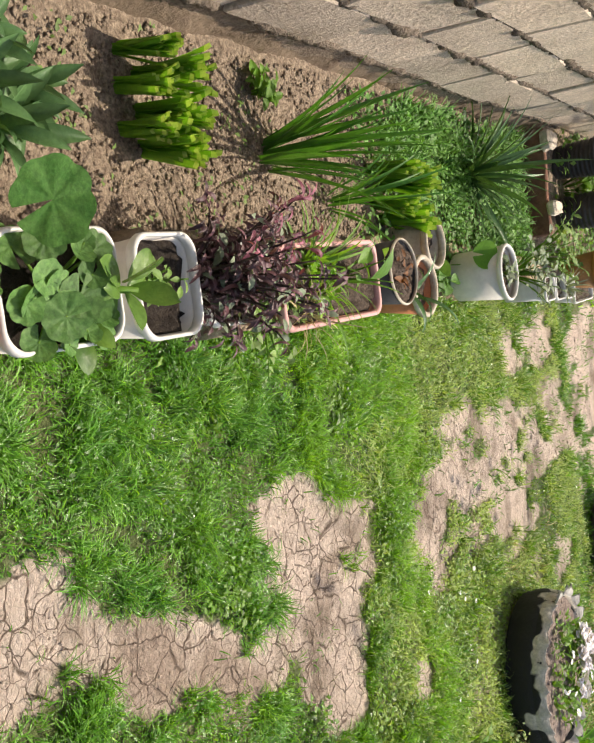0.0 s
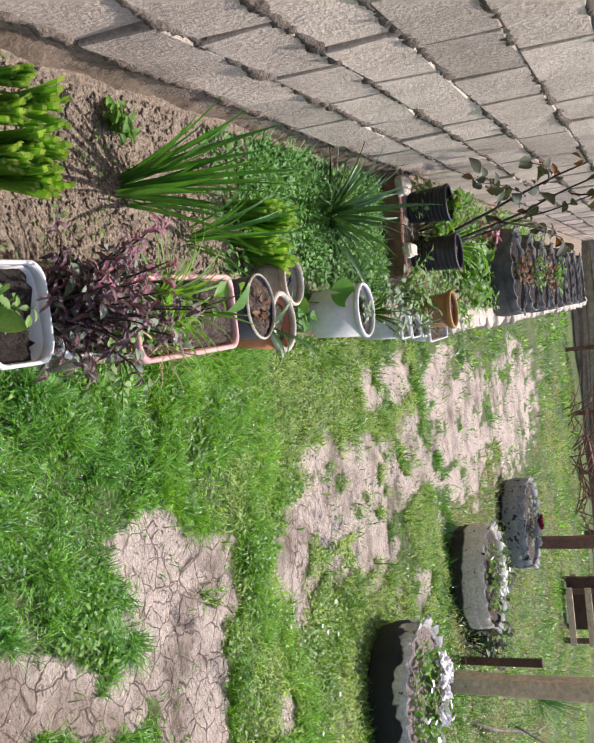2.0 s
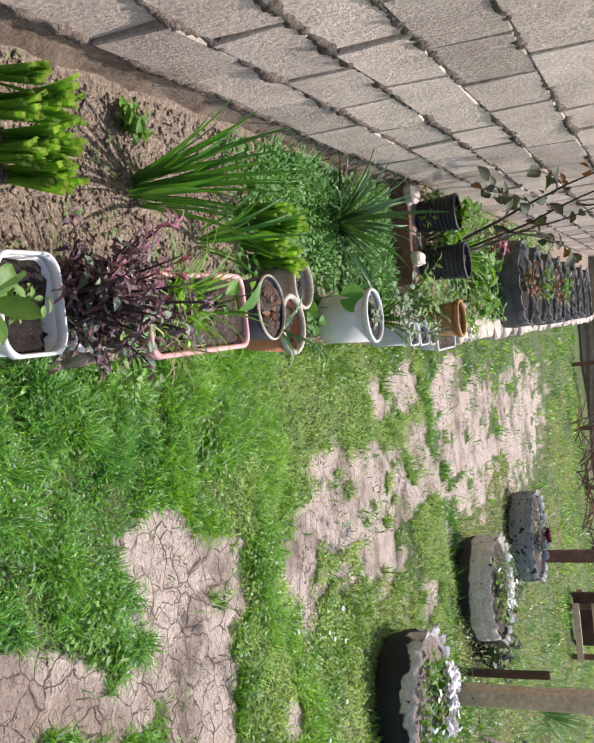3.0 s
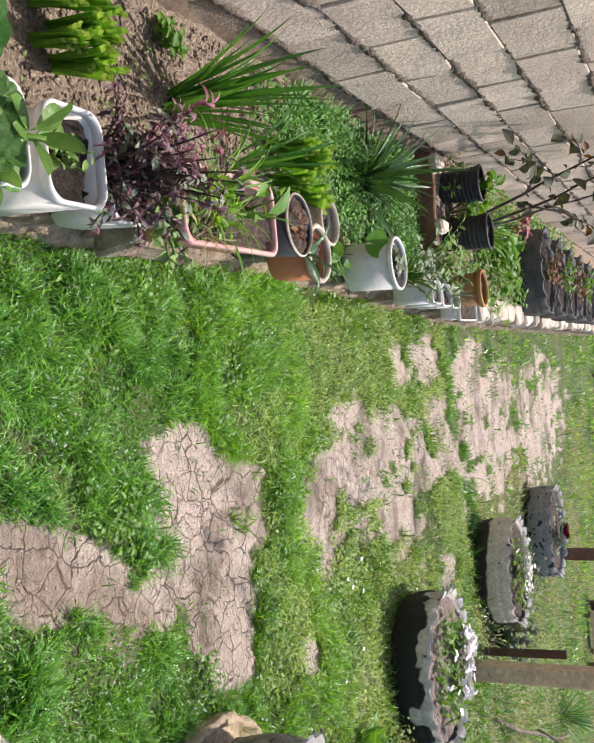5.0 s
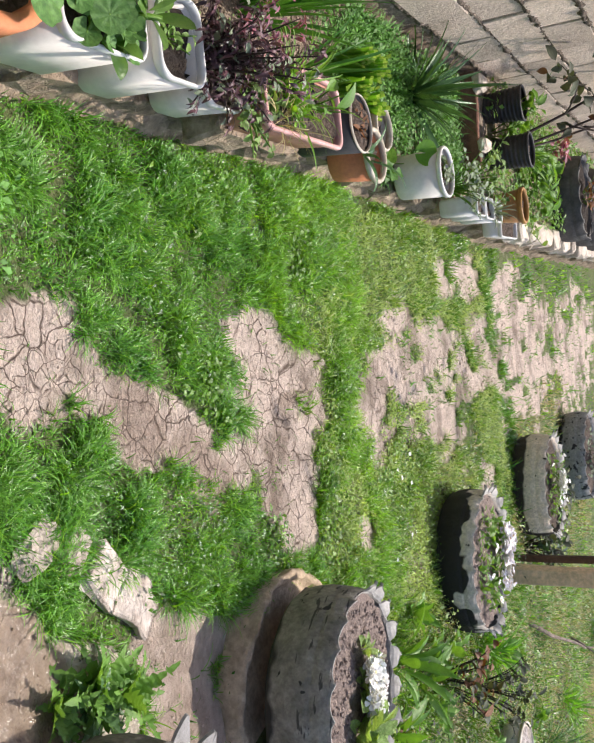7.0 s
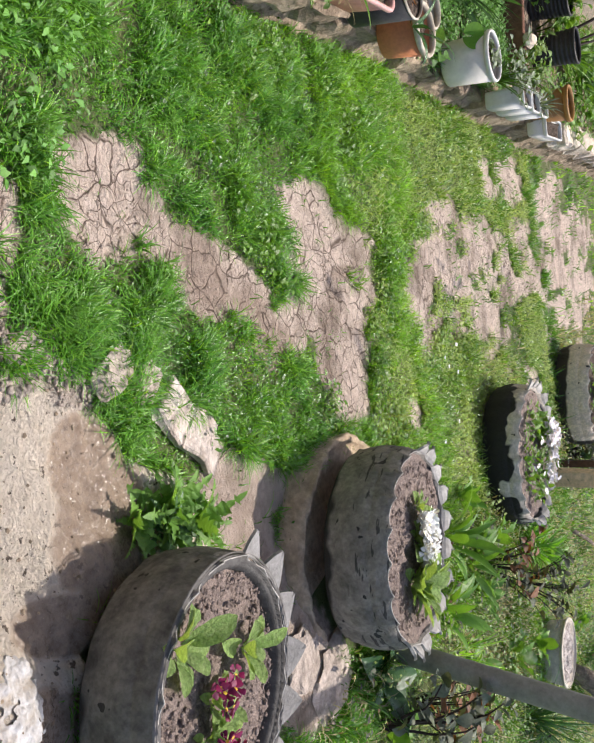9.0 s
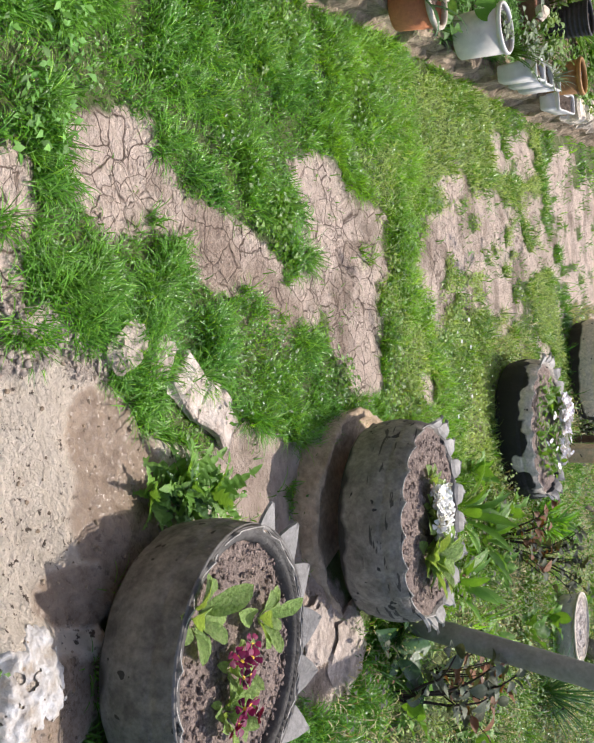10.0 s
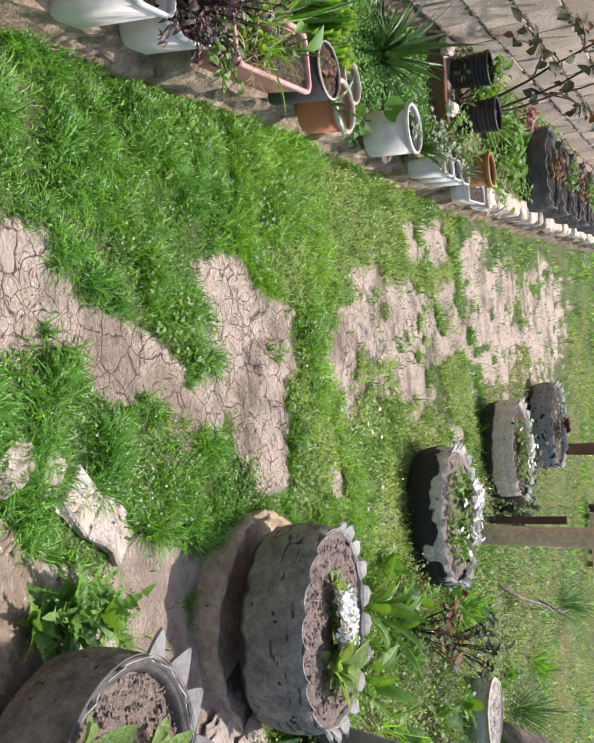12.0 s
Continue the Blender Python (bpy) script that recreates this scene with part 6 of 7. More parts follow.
def mud_pebbles():
    n = 380
    x, y = RNG.uniform(0.15, 0.85, n * 4), RNG.uniform(0.35, 1.3, n * 4)
    ok = mud(x, y) > 0.6
    x, y = x[ok][:n], y[ok][:n]
    n = len(x)
    ico = bmesh.new()
    bmesh.ops.create_icosphere(ico, subdivisions=1, radius=1)
    iv = np.array([v.co[:] for v in ico.verts])
    it = np.array([[v.index for v in f.verts] for f in ico.faces])
    ico.free()
    r = 0.0012 + 0.005 * RNG.uniform(0, 1, n) ** 3
    V = iv[None] * RNG.uniform(0.7, 1.3, (n, len(iv), 1)) * r[:, None, None] + np.stack([x, y, ground_z(x, y) - r * 0.2], -1)[:, None, :]
    T = it[None] + (np.arange(n) * len(iv))[:, None, None]
    me = fast_mesh("pebbles", V.reshape(-1, 3), None, T.reshape(-1, 3), M_KERB)
    tagged(new("pebbles", me), "small stones pressed into wet mud", "pebbles", kind="stuff")


mud_pebbles()


def lime_crust():
    xs, ys = np.arange(-0.13, 0.15, 0.0018), np.arange(-0.16, 0.16, 0.0018)
    X, Y = np.meshgrid(xs + 0.745, ys + 0.56, indexing="ij")
    d = patch(X, Y, [(0.75, 0.55, 0.085, 0.12, 0), (0.715, 0.62, 0.055, 0.05, -20)]) + 0.5 * (fbm(X * 16, Y * 16, 57, 4) - 0.5) + 0.35 * (fbm(X * 60, Y * 60, 59, 2) - 0.5)
    holes = fbm(X * 34, Y * 34, 58, 3) > 0.30 + 0.12 * smooth_step(0.5, 1.0, d)
    Z = ground_z(X, Y) + 0.004 - 0.010 * smooth_step(0.85, 1.0, d)
    idx = np.arange(X.size).reshape(X.shape)
    quads = np.stack([idx[:-1, :-1], idx[1:, :-1], idx[1:, 1:], idx[:-1, 1:]], -1)
    quads = quads[((d < 1.0) & holes)[:-1, :-1]]
    used, flat = np.unique(quads.ravel(), return_inverse=True)
    me = fast_mesh("lime_patch", np.stack([X, Y, Z], -1).reshape(-1, 3)[used], flat.reshape(-1, 4), material=M_LIME)
    tagged(new("lime_patch", me), "spilt white lime drying on wet mud", "lime patch")


lime_crust()

# ---------------------------------------------------------------- posts, pole, bowl, driftwood, far timber
post = thing("timber_post", on_land(1.425, 4.70, -0.1), "thick weathered grey-brown timber post", "post")
post.rotation_euler = (0, radians(1.0), 0)
part("shaft", slab_box("shaft", 0.09, 0.10, 1.7, M_WOOD, chamfer=0.008, rough=0.01, seed=2, cuts=4), post)
stake = thing("stake", on_land(1.405, 4.93, -0.1), "thin dark brown wooden stake", "stake")
part("shaft", slab_box("shaft", 0.04, 0.03, 0.60, M_DARKWOOD, chamfer=0.003, rough=0.005, seed=6, cuts=3), stake)
post2 = thing("timber_post", on_land(1.53, 7.75, -0.1), "slim brown timber post behind a tyre", "post")
part("shaft", slab_box("shaft", 0.085, 0.085, 1.6, M_REDWOOD, chamfer=0.006, rough=0.01, seed=3, cuts=3), post2)
pole = thing("steel_pole", on_land(1.295, 2.12, -0.05), "leaning grey steel pipe pole behind the tyre", "pole")
part("pipe", tube("pipe", [(0, 0, 0), (0.06, 0, 0.3), (0.13, 0, 0.65), (0.33, 0.02, 1.7)], [0.036] * 4, M_PIPE, 20), pole)


def bowl():
    root = thing("bowl", on_land(2.265, 4.24, 0.0), "shallow tan bowl with a white rim filled with gravel", "bowl")
    V, F = lathe([(0.001, 0), (0.135, 0.0), (0.16, 0.03), (0.178, 0.125), (0.170, 0.125), (0.155, 0.05), (0.001, 0.05)], 40, wob=0.05)
    part("body", mesh_of("body", V, F, M_PALESTONE), root)
    V, F = lathe([(0.172, 0.118), (0.184, 0.120), (0.184, 0.129), (0.172, 0.132), (0.172, 0.118)], 40, wob=0.05)
    part("rim", mesh_of("rim", V, F, M_CREAM), root)
    part("gravel", soil_disc(0.171, 0.118, M_GRAVEL, seed=2, lump=0.02, n=48, rings=10), root)


bowl()


def driftwood():
    root = thing("fallen_branch", on_land(2.95, 5.3, 0.0), "gnarled grey fallen branch arching over the weeds", "branch")
    main = bend((-0.35, -0.55, 0.02), (0.15, 0.35, 0.75), (0.15, 0.0, 0.18), 12, 0.015)
    part("limb", tube("limb", main, [0.055 - 0.0025 * i for i in range(12)], M_BARK, 10), root)
    part("limb", tube("limb", bend((-0.15, -0.25, 0.12), (0.5, 0.2, 0.45), (0.08, 0.1, -0.08), 9, 0.012), [0.035 - 0.002 * i for i in range(9)], M_BARK, 8), root)
    part("limb", tube("limb", bend((-0.3, -0.5, 0.03), (0.45, -0.2, 0.12), (0.0, 0.1, 0.10), 9, 0.012), [0.03 - 0.002 * i for i in range(9)], M_BARK, 8), root)


driftwood()


def far_end():
    fence = thing("far_fence", (0, 0, 0), "low old timber and mud boundary at the garden's end", "fence", kind="structure")
    wall = slab_box("bank", 16, 0.5, 0.8, M_MUDRING, chamfer=0.05, rough=0.15, seed=5, cuts=10)
    part("bank", wall, fence, m=Matrix.Translation((5, 15.6, -0.15)))
    back = slab_box("wall_north", 40, 0.25, 2.4, M_BLOCK, chamfer=0.01)
    ob = new("wall_north", back)
    ob.location = (12, 19, -0.1)
    tagged(ob, "grey block wall closing the garden far off", "wall", kind="structure")
    rail = [slab_box("rail", 1.9, 0.07, 0.09, m, chamfer=0.006, rough=0.03, seed=7, cuts=4) for m in (M_REDWOOD, M_REDWOOD, M_WOOD)]
    for i in range(6):
        part("rail", rail[i % 3], fence, m=Matrix.Translation((1.2 + (i % 5) * 1.3, 13.6 + rnd(-0.2, 0.8), 0.02 + rnd(0, 0.22))) @ Euler((rnd(-0.1, 0.1), rnd(-0.08, 0.08), rnd(-0.2, 0.2))).to_matrix().to_4x4())
    stub = slab_box("fence_post", 0.06, 0.06, 0.5, M_REDWOOD, chamfer=0.006, rough=0.01, seed=8, cuts=2)
    for i in range(6):
        part("fence_post", stub, fence, m=Matrix.Translation((0.2 + i * 0.95 + rnd(-0.2, 0.2), 13.4 + rnd(-0.2, 0.2), -0.12)))
    frame_ = thing("wooden_crate", on_land(3.05, 10.4, 0.0), "broken red-brown wooden crate frame", "crate")
    for sx in (-0.28, 0.28):
        for sy in (-0.22, 0.22):
            part("leg", slab_box("leg", 0.05, 0.05, 0.55, M_REDWOOD, chamfer=0.004), frame_, m=Matrix.Translation((sx, sy, 0)))
    for z in (0.08, 0.28, 0.48):
        for sy in (-0.25, 0.25):
            part("slat", slab_box("slat", 0.66, 0.02, 0.07, M_WOOD, chamfer=0.003), frame_, m=Matrix.Translation((0, sy, z)))
    part("panel", slab_box("panel", 0.6, 0.02, 0.46, M_DARKWOOD, chamfer=0.003), frame_, m=Matrix.Translation((0, 0.18, 0.04)))
    heap = thing("brush_heap", on_land(1.9, 12.6, 0.0), "heap of dry reddish brushwood", "brush heap")
    for i in range(46):
        a = (rnd(-0.9, 0.9), rnd(-0.4, 0.4), rnd(0, 0.15))
        b = (a[0] + rnd(-0.8, 0.8), a[1] + rnd(-0.3, 0.3), rnd(0.1, 0.55))
        part("stick", tube("stick", bend(a, b, (0, 0, rnd(-0.05, 0.1)), 4), [0.009, 0.008, 0.006, 0.004], M_REDWOOD, 5), heap)


far_end()


# ---------------------------------------------------------------- plants of the bed
def cut_clump(at, bunches, label, height=0.2, spread=(0.07, 0.27), turn=0.0, lean=11):
    """Daffodil leaves trimmed to an even height, in tight bunches."""
    root = thing("daffodil_clump", at, label, "daffodil", turn=turn)
    root.rotation_euler = (0, radians(lean), 0)
    shapes = [blade_mesh("blade", height * q, 0.0145, d, L_LEEK, seg=14, fold=0.3, tip=L_TIP, blunt=True) for q, d in ((0.8, -0.12), (0.9, 0.10), (1.0, -0.05), (1.0, 0.2))]
    for b in range(bunches):
        bx = (b / max(1, bunches - 1) - 0.5) * spread[1] + rnd(-0.008, 0.008)
        by = (0.5 if b % 2 else -0.4) * spread[0]
        tall = 1.1 if b % 2 else 0.92
        for i in range(34):
            a = rnd(0, 360)
            part("leaf", random.choice(shapes), root, m=aim((bx + rnd(-0.012, 0.012), by + rnd(-0.014, 0.014), -0.01), a, rnd(76, 90), rnd(-70, 70), tall * rnd(0.86, 1.06)))
    return root


cut_clump((-1.05, 1.50, 0.085), 6, "row of bright green daffodil leaves trimmed level", 0.165, (0.06, 0.19))
cut_clump((-0.90, 2.58, 0.085), 4, "trimmed bright green daffodil leaves beside weeds", 0.19, (0.06, 0.15))


def sword_clump(name, at, count, length, width, droop, material, label, category, elev=(35, 85), az=None, spread=0.03):
    root = thing(name, at, label, category)
    shapes = [blade_mesh("leaf", length * q, width * w, droop * d, material, seg=8) for q, w, d in ((1.0, 1.0, 1.0), (0.85, 1.1, 0.7), (0.7, 0.9, 1.3), (1.1, 0.9, 0.8))]
    rosette(root, "leaf", shapes, count, spread=spread, elev=elev, size=(0.75, 1.1), az=az, roll=40)
    return root


sword_clump("iris_clump", (-0.98, 2.0, 0.085), 38, 0.38, 0.017, 0.34, L_IRIS, "tall clump of green sword-like iris leaves", "iris", elev=(68, 90), spread=0.05)
sword_clump("iris_clump", (-0.87, 2.30, 0.085), 14, 0.38, 0.013, 0.6, L_IRIS, "smaller clump of sword-like leaves", "iris", elev=(58, 86), spread=0.03)
sword_clump("yucca", (-0.985, 3.40, 0.09), 56, 0.40, 0.027, 0.5, L_YUCCA, "dark blue-green yucca with narrow arching leaves", "yucca", elev=(8, 80), spread=0.02)
sword_clump("spider_plant", (-0.69, 1.72, 0.30), 44, 0.17, 0.007, 1.2, L_BRIGHT, "thin green spider plant in a pink trough", "spider plant", elev=(25, 80))
sword_clump("grass_plant", (-0.665, 1.80, 0.31), 16, 0.15, 0.008, 0.9, L_BRIGHT, "fresh green grassy leaves in the terracotta trough", "grass plant", elev=(20, 80), spread=0.06)
sword_clump("dry_grass", (-0.60, 1.70, 0.315), 40, 0.10, 0.003, 1.0, L_STRAW, "withered brown grass in the terracotta trough", "dry grass", elev=(5, 70), spread=0.05)
sword_clump("aloe", (-0.60, 2.36, 0.26), 6, 0.22, 0.020, 1.5, L_YUCCA, "aloe with long drooping grey-green leaves", "aloe", elev=(10, 70))
sword_clump("spiky_plant", (-0.515, 3.86, 0.31), 30, 0.11, 0.010, 0.7, L_SILVER, "grey-green spiky rosette in a white pot", "succulent", elev=(10, 80))
sword_clump("strap_plant", (-0.90, 4.78, 0.22), 90, 0.27, 0.013, 0.7, L_CANNA, "green strap-leaved plant behind black pots", "strap plant", elev=(25, 80))


def stock_plant():
    root = thing("stock_plant", (-1.03, 1.15, 0.085), "stock plant with long grey-green leaves on the soil", "stock plant")
    shapes = [oval_mesh("leaf", 0.12 * q, 0.026, L_STOCK, droop=d, cup=0.45, seg=7, peak=0.6) for q, d in ((1.0, 0.9), (0.8, 1.2), (1.1, 0.6))]
    for i, (x, y, z) in enumerate(((0, 0, 0.03), (0.07, -0.05, 0.05), (-0.06, -0.07, 0.05), (0.02, -0.12, 0.04))):
        rosette(root, "leaf", shapes, 24, spread=0.02, elev=(-5, 80), z=z, at=(x, y))
        part("stem", tube("stem", [(x, y, -0.01), (x, y, z + 0.02)], [0.006, 0.005], L_BRIGHT, 6), root)


stock_plant()


def geranium(at, label, count, reach, size, zmax, toward=None):
    root = thing("geranium", at, label, "geranium")
    shapes = [round_leaf_mesh("leaf", size * q, L_GERAN, lobes=l_, cup=c) for q, l_, c in ((1.0, 9, 0.16), (0.8, 8, 0.22), (0.6, 8, 0.35))]
    V, F = [], []
    for i in range(count):
        a = radians(i * 137.5 + rnd(-20, 20))
        q = reach * math.sqrt((i + 0.5) / count)
        p = Vector((q * math.cos(a), q * math.sin(a), zmax * (1 - 0.55 * (q / reach) ** 2) * rnd(0.75, 1.05)))
        if toward:
            p += Vector(toward) * rnd(0, 1)
        part("stalk", tube("stalk", bend((p.x * 0.15, p.y * 0.15, 0), p, (0, 0, 0.01), 4), [0.003, 0.0025, 0.0022, 0.002], L_BRIGHT, 5), root)
        tilt = (Euler((rnd(-0.3, 0.6), rnd(-0.45, 0.45), 0)).to_matrix() @ Euler((0, 0, rnd(0, 6.28))).to_matrix()).to_quaternion()
        part("leaf", shapes[min(2, int(rnd(0, 2.6)))], root, m=Matrix.LocRotScale(p, tilt, (rnd(0.8, 1.15),) * 3))
    return root


geranium((-0.70, 0.70, 0.34), "geranium with round scalloped leaves in terracotta", 11, 0.11, 0.042, 0.14)
pale_geranium = geranium((-0.69, 1.0, 0.30), "geranium with pale folded leaves in a white trough", 21, 0.10, 0.031, 0.085)
part("leaf", round_leaf_mesh("leaf", 0.056, L_DEEP, lobes=8, cup=0.15), pale_geranium, "large dark green leaf", m=Matrix.LocRotScale((-0.11, -0.06, 0.10), Euler((0.75, 0.0, 0.4)), (1, 1, 1)))


def fleshy():
    root = thing("fleshy_plant", (-0.685, 1.075, 0.31), "fleshy plant with large smooth oval leaves", "succulent")
    shapes = [oval_mesh("leaf", 0.074 * q, 0.042 * q, L_FLESHY, droop=d, cup=0.22, seg=9, peak=0.55, point=0.65) for q, d in ((1.0, 0.4), (0.85, 0.9), (1.1, 0.1))]
    part("stem", tube("stem", [(0, -0.02, -0.04), (0, 0.0, 0.03), (0.01, 0.03, 0.07)], [0.008, 0.007, 0.005], L_BRIGHT, 7), root)
    rosette(root, "leaf", shapes, 7, spread=0.012, elev=(0, 60), z=0.05, at=(0.0, 0.02), size=(0.85, 1.05), roll=12)
    rosette(root, "leaf", shapes, 6, spread=0.015, elev=(0, 55), z=0.01, at=(0.05, -0.05), size=(0.85, 1.05), roll=12)


fleshy()


def purple_plant():
    root = thing("purple_plant", (-0.69, 1.41, 0.26), "bushy plant with dark purple and rosy leaves", "purple plant")
    dark = [oval_mesh("leaf", 0.028 * q, 0.0055, L_PURPLE, droop=1.6, cup=0.3, seg=4) for q in (1.0, 0.8, 1.25)]
    rosy = [oval_mesh("leaf", 0.030 * q, 0.0048, L_ROSY, droop=1.7, cup=0.3, seg=4) for q in (1.0, 0.8, 1.25)]
    silver = [oval_mesh("leaf", 0.022, 0.010, L_SILVER, droop=0.8, cup=0.2, seg=4)]
    V, F, rest = [], [], []
    for i in range(54):
        a = rnd(0, 6.283)
        q = rnd(0.02, 0.19)
        tip = Vector((q * math.cos(a) * 0.85, q * math.sin(a) * 1.0 + 0.03, rnd(0.02, 0.27) * (1.1 - q * 2)))
        stem = bend((tip.x * 0.2, tip.y * 0.2, -0.02), tip, (0, 0, 0.03), 6)
        tube_into(V, F, stem, [0.003, 0.003, 0.0026, 0.0022, 0.0018, 0.0014], 5)
        young = tip.z > 0.13 and tip.x < 0.03 and rnd(0, 1) < 0.5
        for k in range(22):
            p = stem[min(5, 1 + k // 4)] + Vector((rnd(-0.014, 0.014), rnd(-0.014, 0.014), rnd(-0.006, 0.010)))
            me = random.choice(rosy if young and k > 10 else (silver if rnd(0, 1) < 0.15 else dark))
            m = aim(p, rnd(0, 360), rnd(-20, 60), rnd(-40, 40), rnd(0.8, 1.3))
            if k > 17:
                part("leaf", me, root, m=m)
            else:
                rest.append((me, m))
    joined("foliage", rest, root)
    part("stalk", mesh_of("stalk", V, F, M_TWIG), root)


purple_plant()


def leafy(name, at, shapes, count, reach, height, label, category, stem_mat=L_BRIGHT, elev=(-10, 55), flat=1.0, stems=10):
    """A bushy plant: thin stems that carry leaves along their upper half."""
    root = thing(name, at, label, category)
    V, F = [], []
    per = max(1, count // stems)
    for i in range(stems):
        a = i * 2.399 + rnd(-0.4, 0.4)
        q = reach * math.sqrt((i + 0.4) / stems)
        tip = Vector((q * math.cos(a), q * math.sin(a) * flat, height * rnd(0.6, 1.1)))
        stem = bend((tip.x * 0.15, tip.y * 0.15, -0.01), tip, (0, 0, height * 0.15), 6)
        part("stalk", tube("stalk", stem, [0.003, 0.0028, 0.0025, 0.002, 0.0016, 0.0012], stem_mat, 5), root)
        for k in range(per):
            t = 0.3 + 0.7 * (k + rnd(0, 1)) / per
            f = t * 5
            p = stem[int(min(4, f))].lerp(stem[int(min(4, f)) + 1], f - int(min(4, f)))
            part("leaf", random.choice(shapes), root, m=aim(p, rnd(0, 360), rnd(*elev), rnd(-30, 30), rnd(0.7, 1.2)))
    return root


OV = lambda ln, w, m, d=0.8, **k: [oval_mesh("leaf", ln * q, w * q, m, droop=d * r, cup=0.25, seg=5, **k) for q, r in ((1.0, 1.0), (0.8, 1.3), (1.15, 0.6))]
leafy("trailing_weed", (-0.66, 1.62, 0.29), OV(0.03, 0.016, L_WEED), 100, 0.09, 0.04, "tangled green weeds filling the near end of a trough", "weeds", elev=(-40, 50), stems=20)
leafy("trailing_weed", (-0.66, 1.74, 0.30), OV(0.026, 0.012, L_GRASS), 110, 0.08, 0.05, "low green weeds growing in the pink trough", "weeds", elev=(-10, 70), stems=22)
leafy("seedlings", (-0.69, 1.22, 0.30), OV(0.028, 0.012, L_WEED), 30, 0.05, 0.05, "tiny seedlings in dark potting soil", "seedlings", stems=9)
leafy("trailing_weed", (-0.60, 1.58, 0.30), OV(0.021, 0.013, L_WEED), 120, 0.13, 0.02, "trailing grey-green herb spilling over planters", "herb", elev=(-50, 30), stems=14)
leafy("bean_plant", (-0.66, 1.90, 0.29), OV(0.075, 0.046, L_CANNA), 6, 0.06, 0.12, "young plant with broad dark green leaves", "seedling", stems=5)
leafy("pot_seedlings", (-0.657, 2.17, 0.315), OV(0.03, 0.012, L_RUST), 26, 0.05, 0.03, "dry reddish stems and leaves in a black pot", "seedlings", stem_mat=M_TWIG, stems=9)
leafy("ivy_plant", (-0.62, 2.85, 0.14), OV(0.06, 0.045, L_GERAN), 10, 0.09, 0.06, "low ivy-like plant between the pots", "ivy", stems=8)
lone = thing("nasturtium", (-0.66, 2.98, 0.15), "single round bright green leaf beside the bucket", "nasturtium")
part("leaf", round_leaf_mesh("leaf", 0.046, L_LEEK, lobes=1, cup=0.12), lone, m=Matrix.LocRotScale((-0.02, 0.02, 0.12), Euler((radians(50), radians(10), 0)), (1, 1, 1)))
part("stalk", tube("stalk", bend((0, 0.02, 0), (-0.02, 0.025, 0.115), (0.01, 0.02, 0), 6), [0.002] * 6, L_BRIGHT, 5), lone)
leafy("bucket_plant", (-0.615, 3.10, 0.302), OV(0.028, 0.018, L_SILVER), 40, 0.06, 0.03, "low silvery plant inside the bucket", "herb", elev=(-20, 40), stems=8)
leafy("herb_plant", (-0.60, 3.45, 0.24), OV(0.034, 0.016, L_SILVER), 150, 0.16, 0.14, "straggly silvery herb between white pots", "herb", stems=22)
leafy("herb_plant", (-0.66, 3.75, 0.24), OV(0.035, 0.018, L_WEED), 120, 0.16, 0.16, "straggly green herb behind white pots", "herb", stems=18)
leafy("pot_plant", (-1.06, 4.36, 0.36), OV(0.06, 0.035, L_BRIGHT), 26, 0.09, 0.10, "bright leafy plant in a ribbed pot", "pot plant", stems=7)
leafy("pot_plant", (-0.95, 4.45, 0.2), OV(0.07, 0.04, L_BRIGHT), 90, 0.18, 0.18, "bright leafy plant between ribbed pots", "pot plant", stems=12)
leafy("pot_plant", (-0.78, 5.05, 0.2), OV(0.07, 0.045, L_CANNA), 120, 0.26, 0.20, "dense green leafy plants on the upper bed", "pot plant", stems=22)
leafy("pot_plant", (-0.55, 5.15, 0.18), OV(0.045, 0.02, L_WEED), 60, 0.16, 0.10, "pale trailing plant by the kerb", "pot plant", stems=14)
leafy("red_plant", (-0.98, 5.55, 0.25), OV(0.06, 0.03, L_ROSY), 40, 0.12, 0.22, "dark red-leaved plant by the wall", "red plant", stems=8)
for i, (x, y) in enumerate(((-0.735, 6.25), (-0.72, 6.95), (-0.70, 7.65), (-0.685, 8.35))):
    leafy("tyre_plant", (x, y, 0.375), OV(0.05, 0.03, (L_RUST, L_WEED, L_RUST, L_CANNA)[i]), 50, 0.18, 0.12, ("rusty-leaved plant in a black tyre", "green seedlings in a black tyre", "rusty-leaved plant in a far tyre", "green plant in a far tyre")[i], "tyre plant", stems=12)


leafy("wall_weed", (-1.12, 1.95, 0.1), OV(0.035, 0.02, L_BRIGHT), 40, 0.06, 0.05, "small bright weed at the foot of the wall", "weed", stems=8)



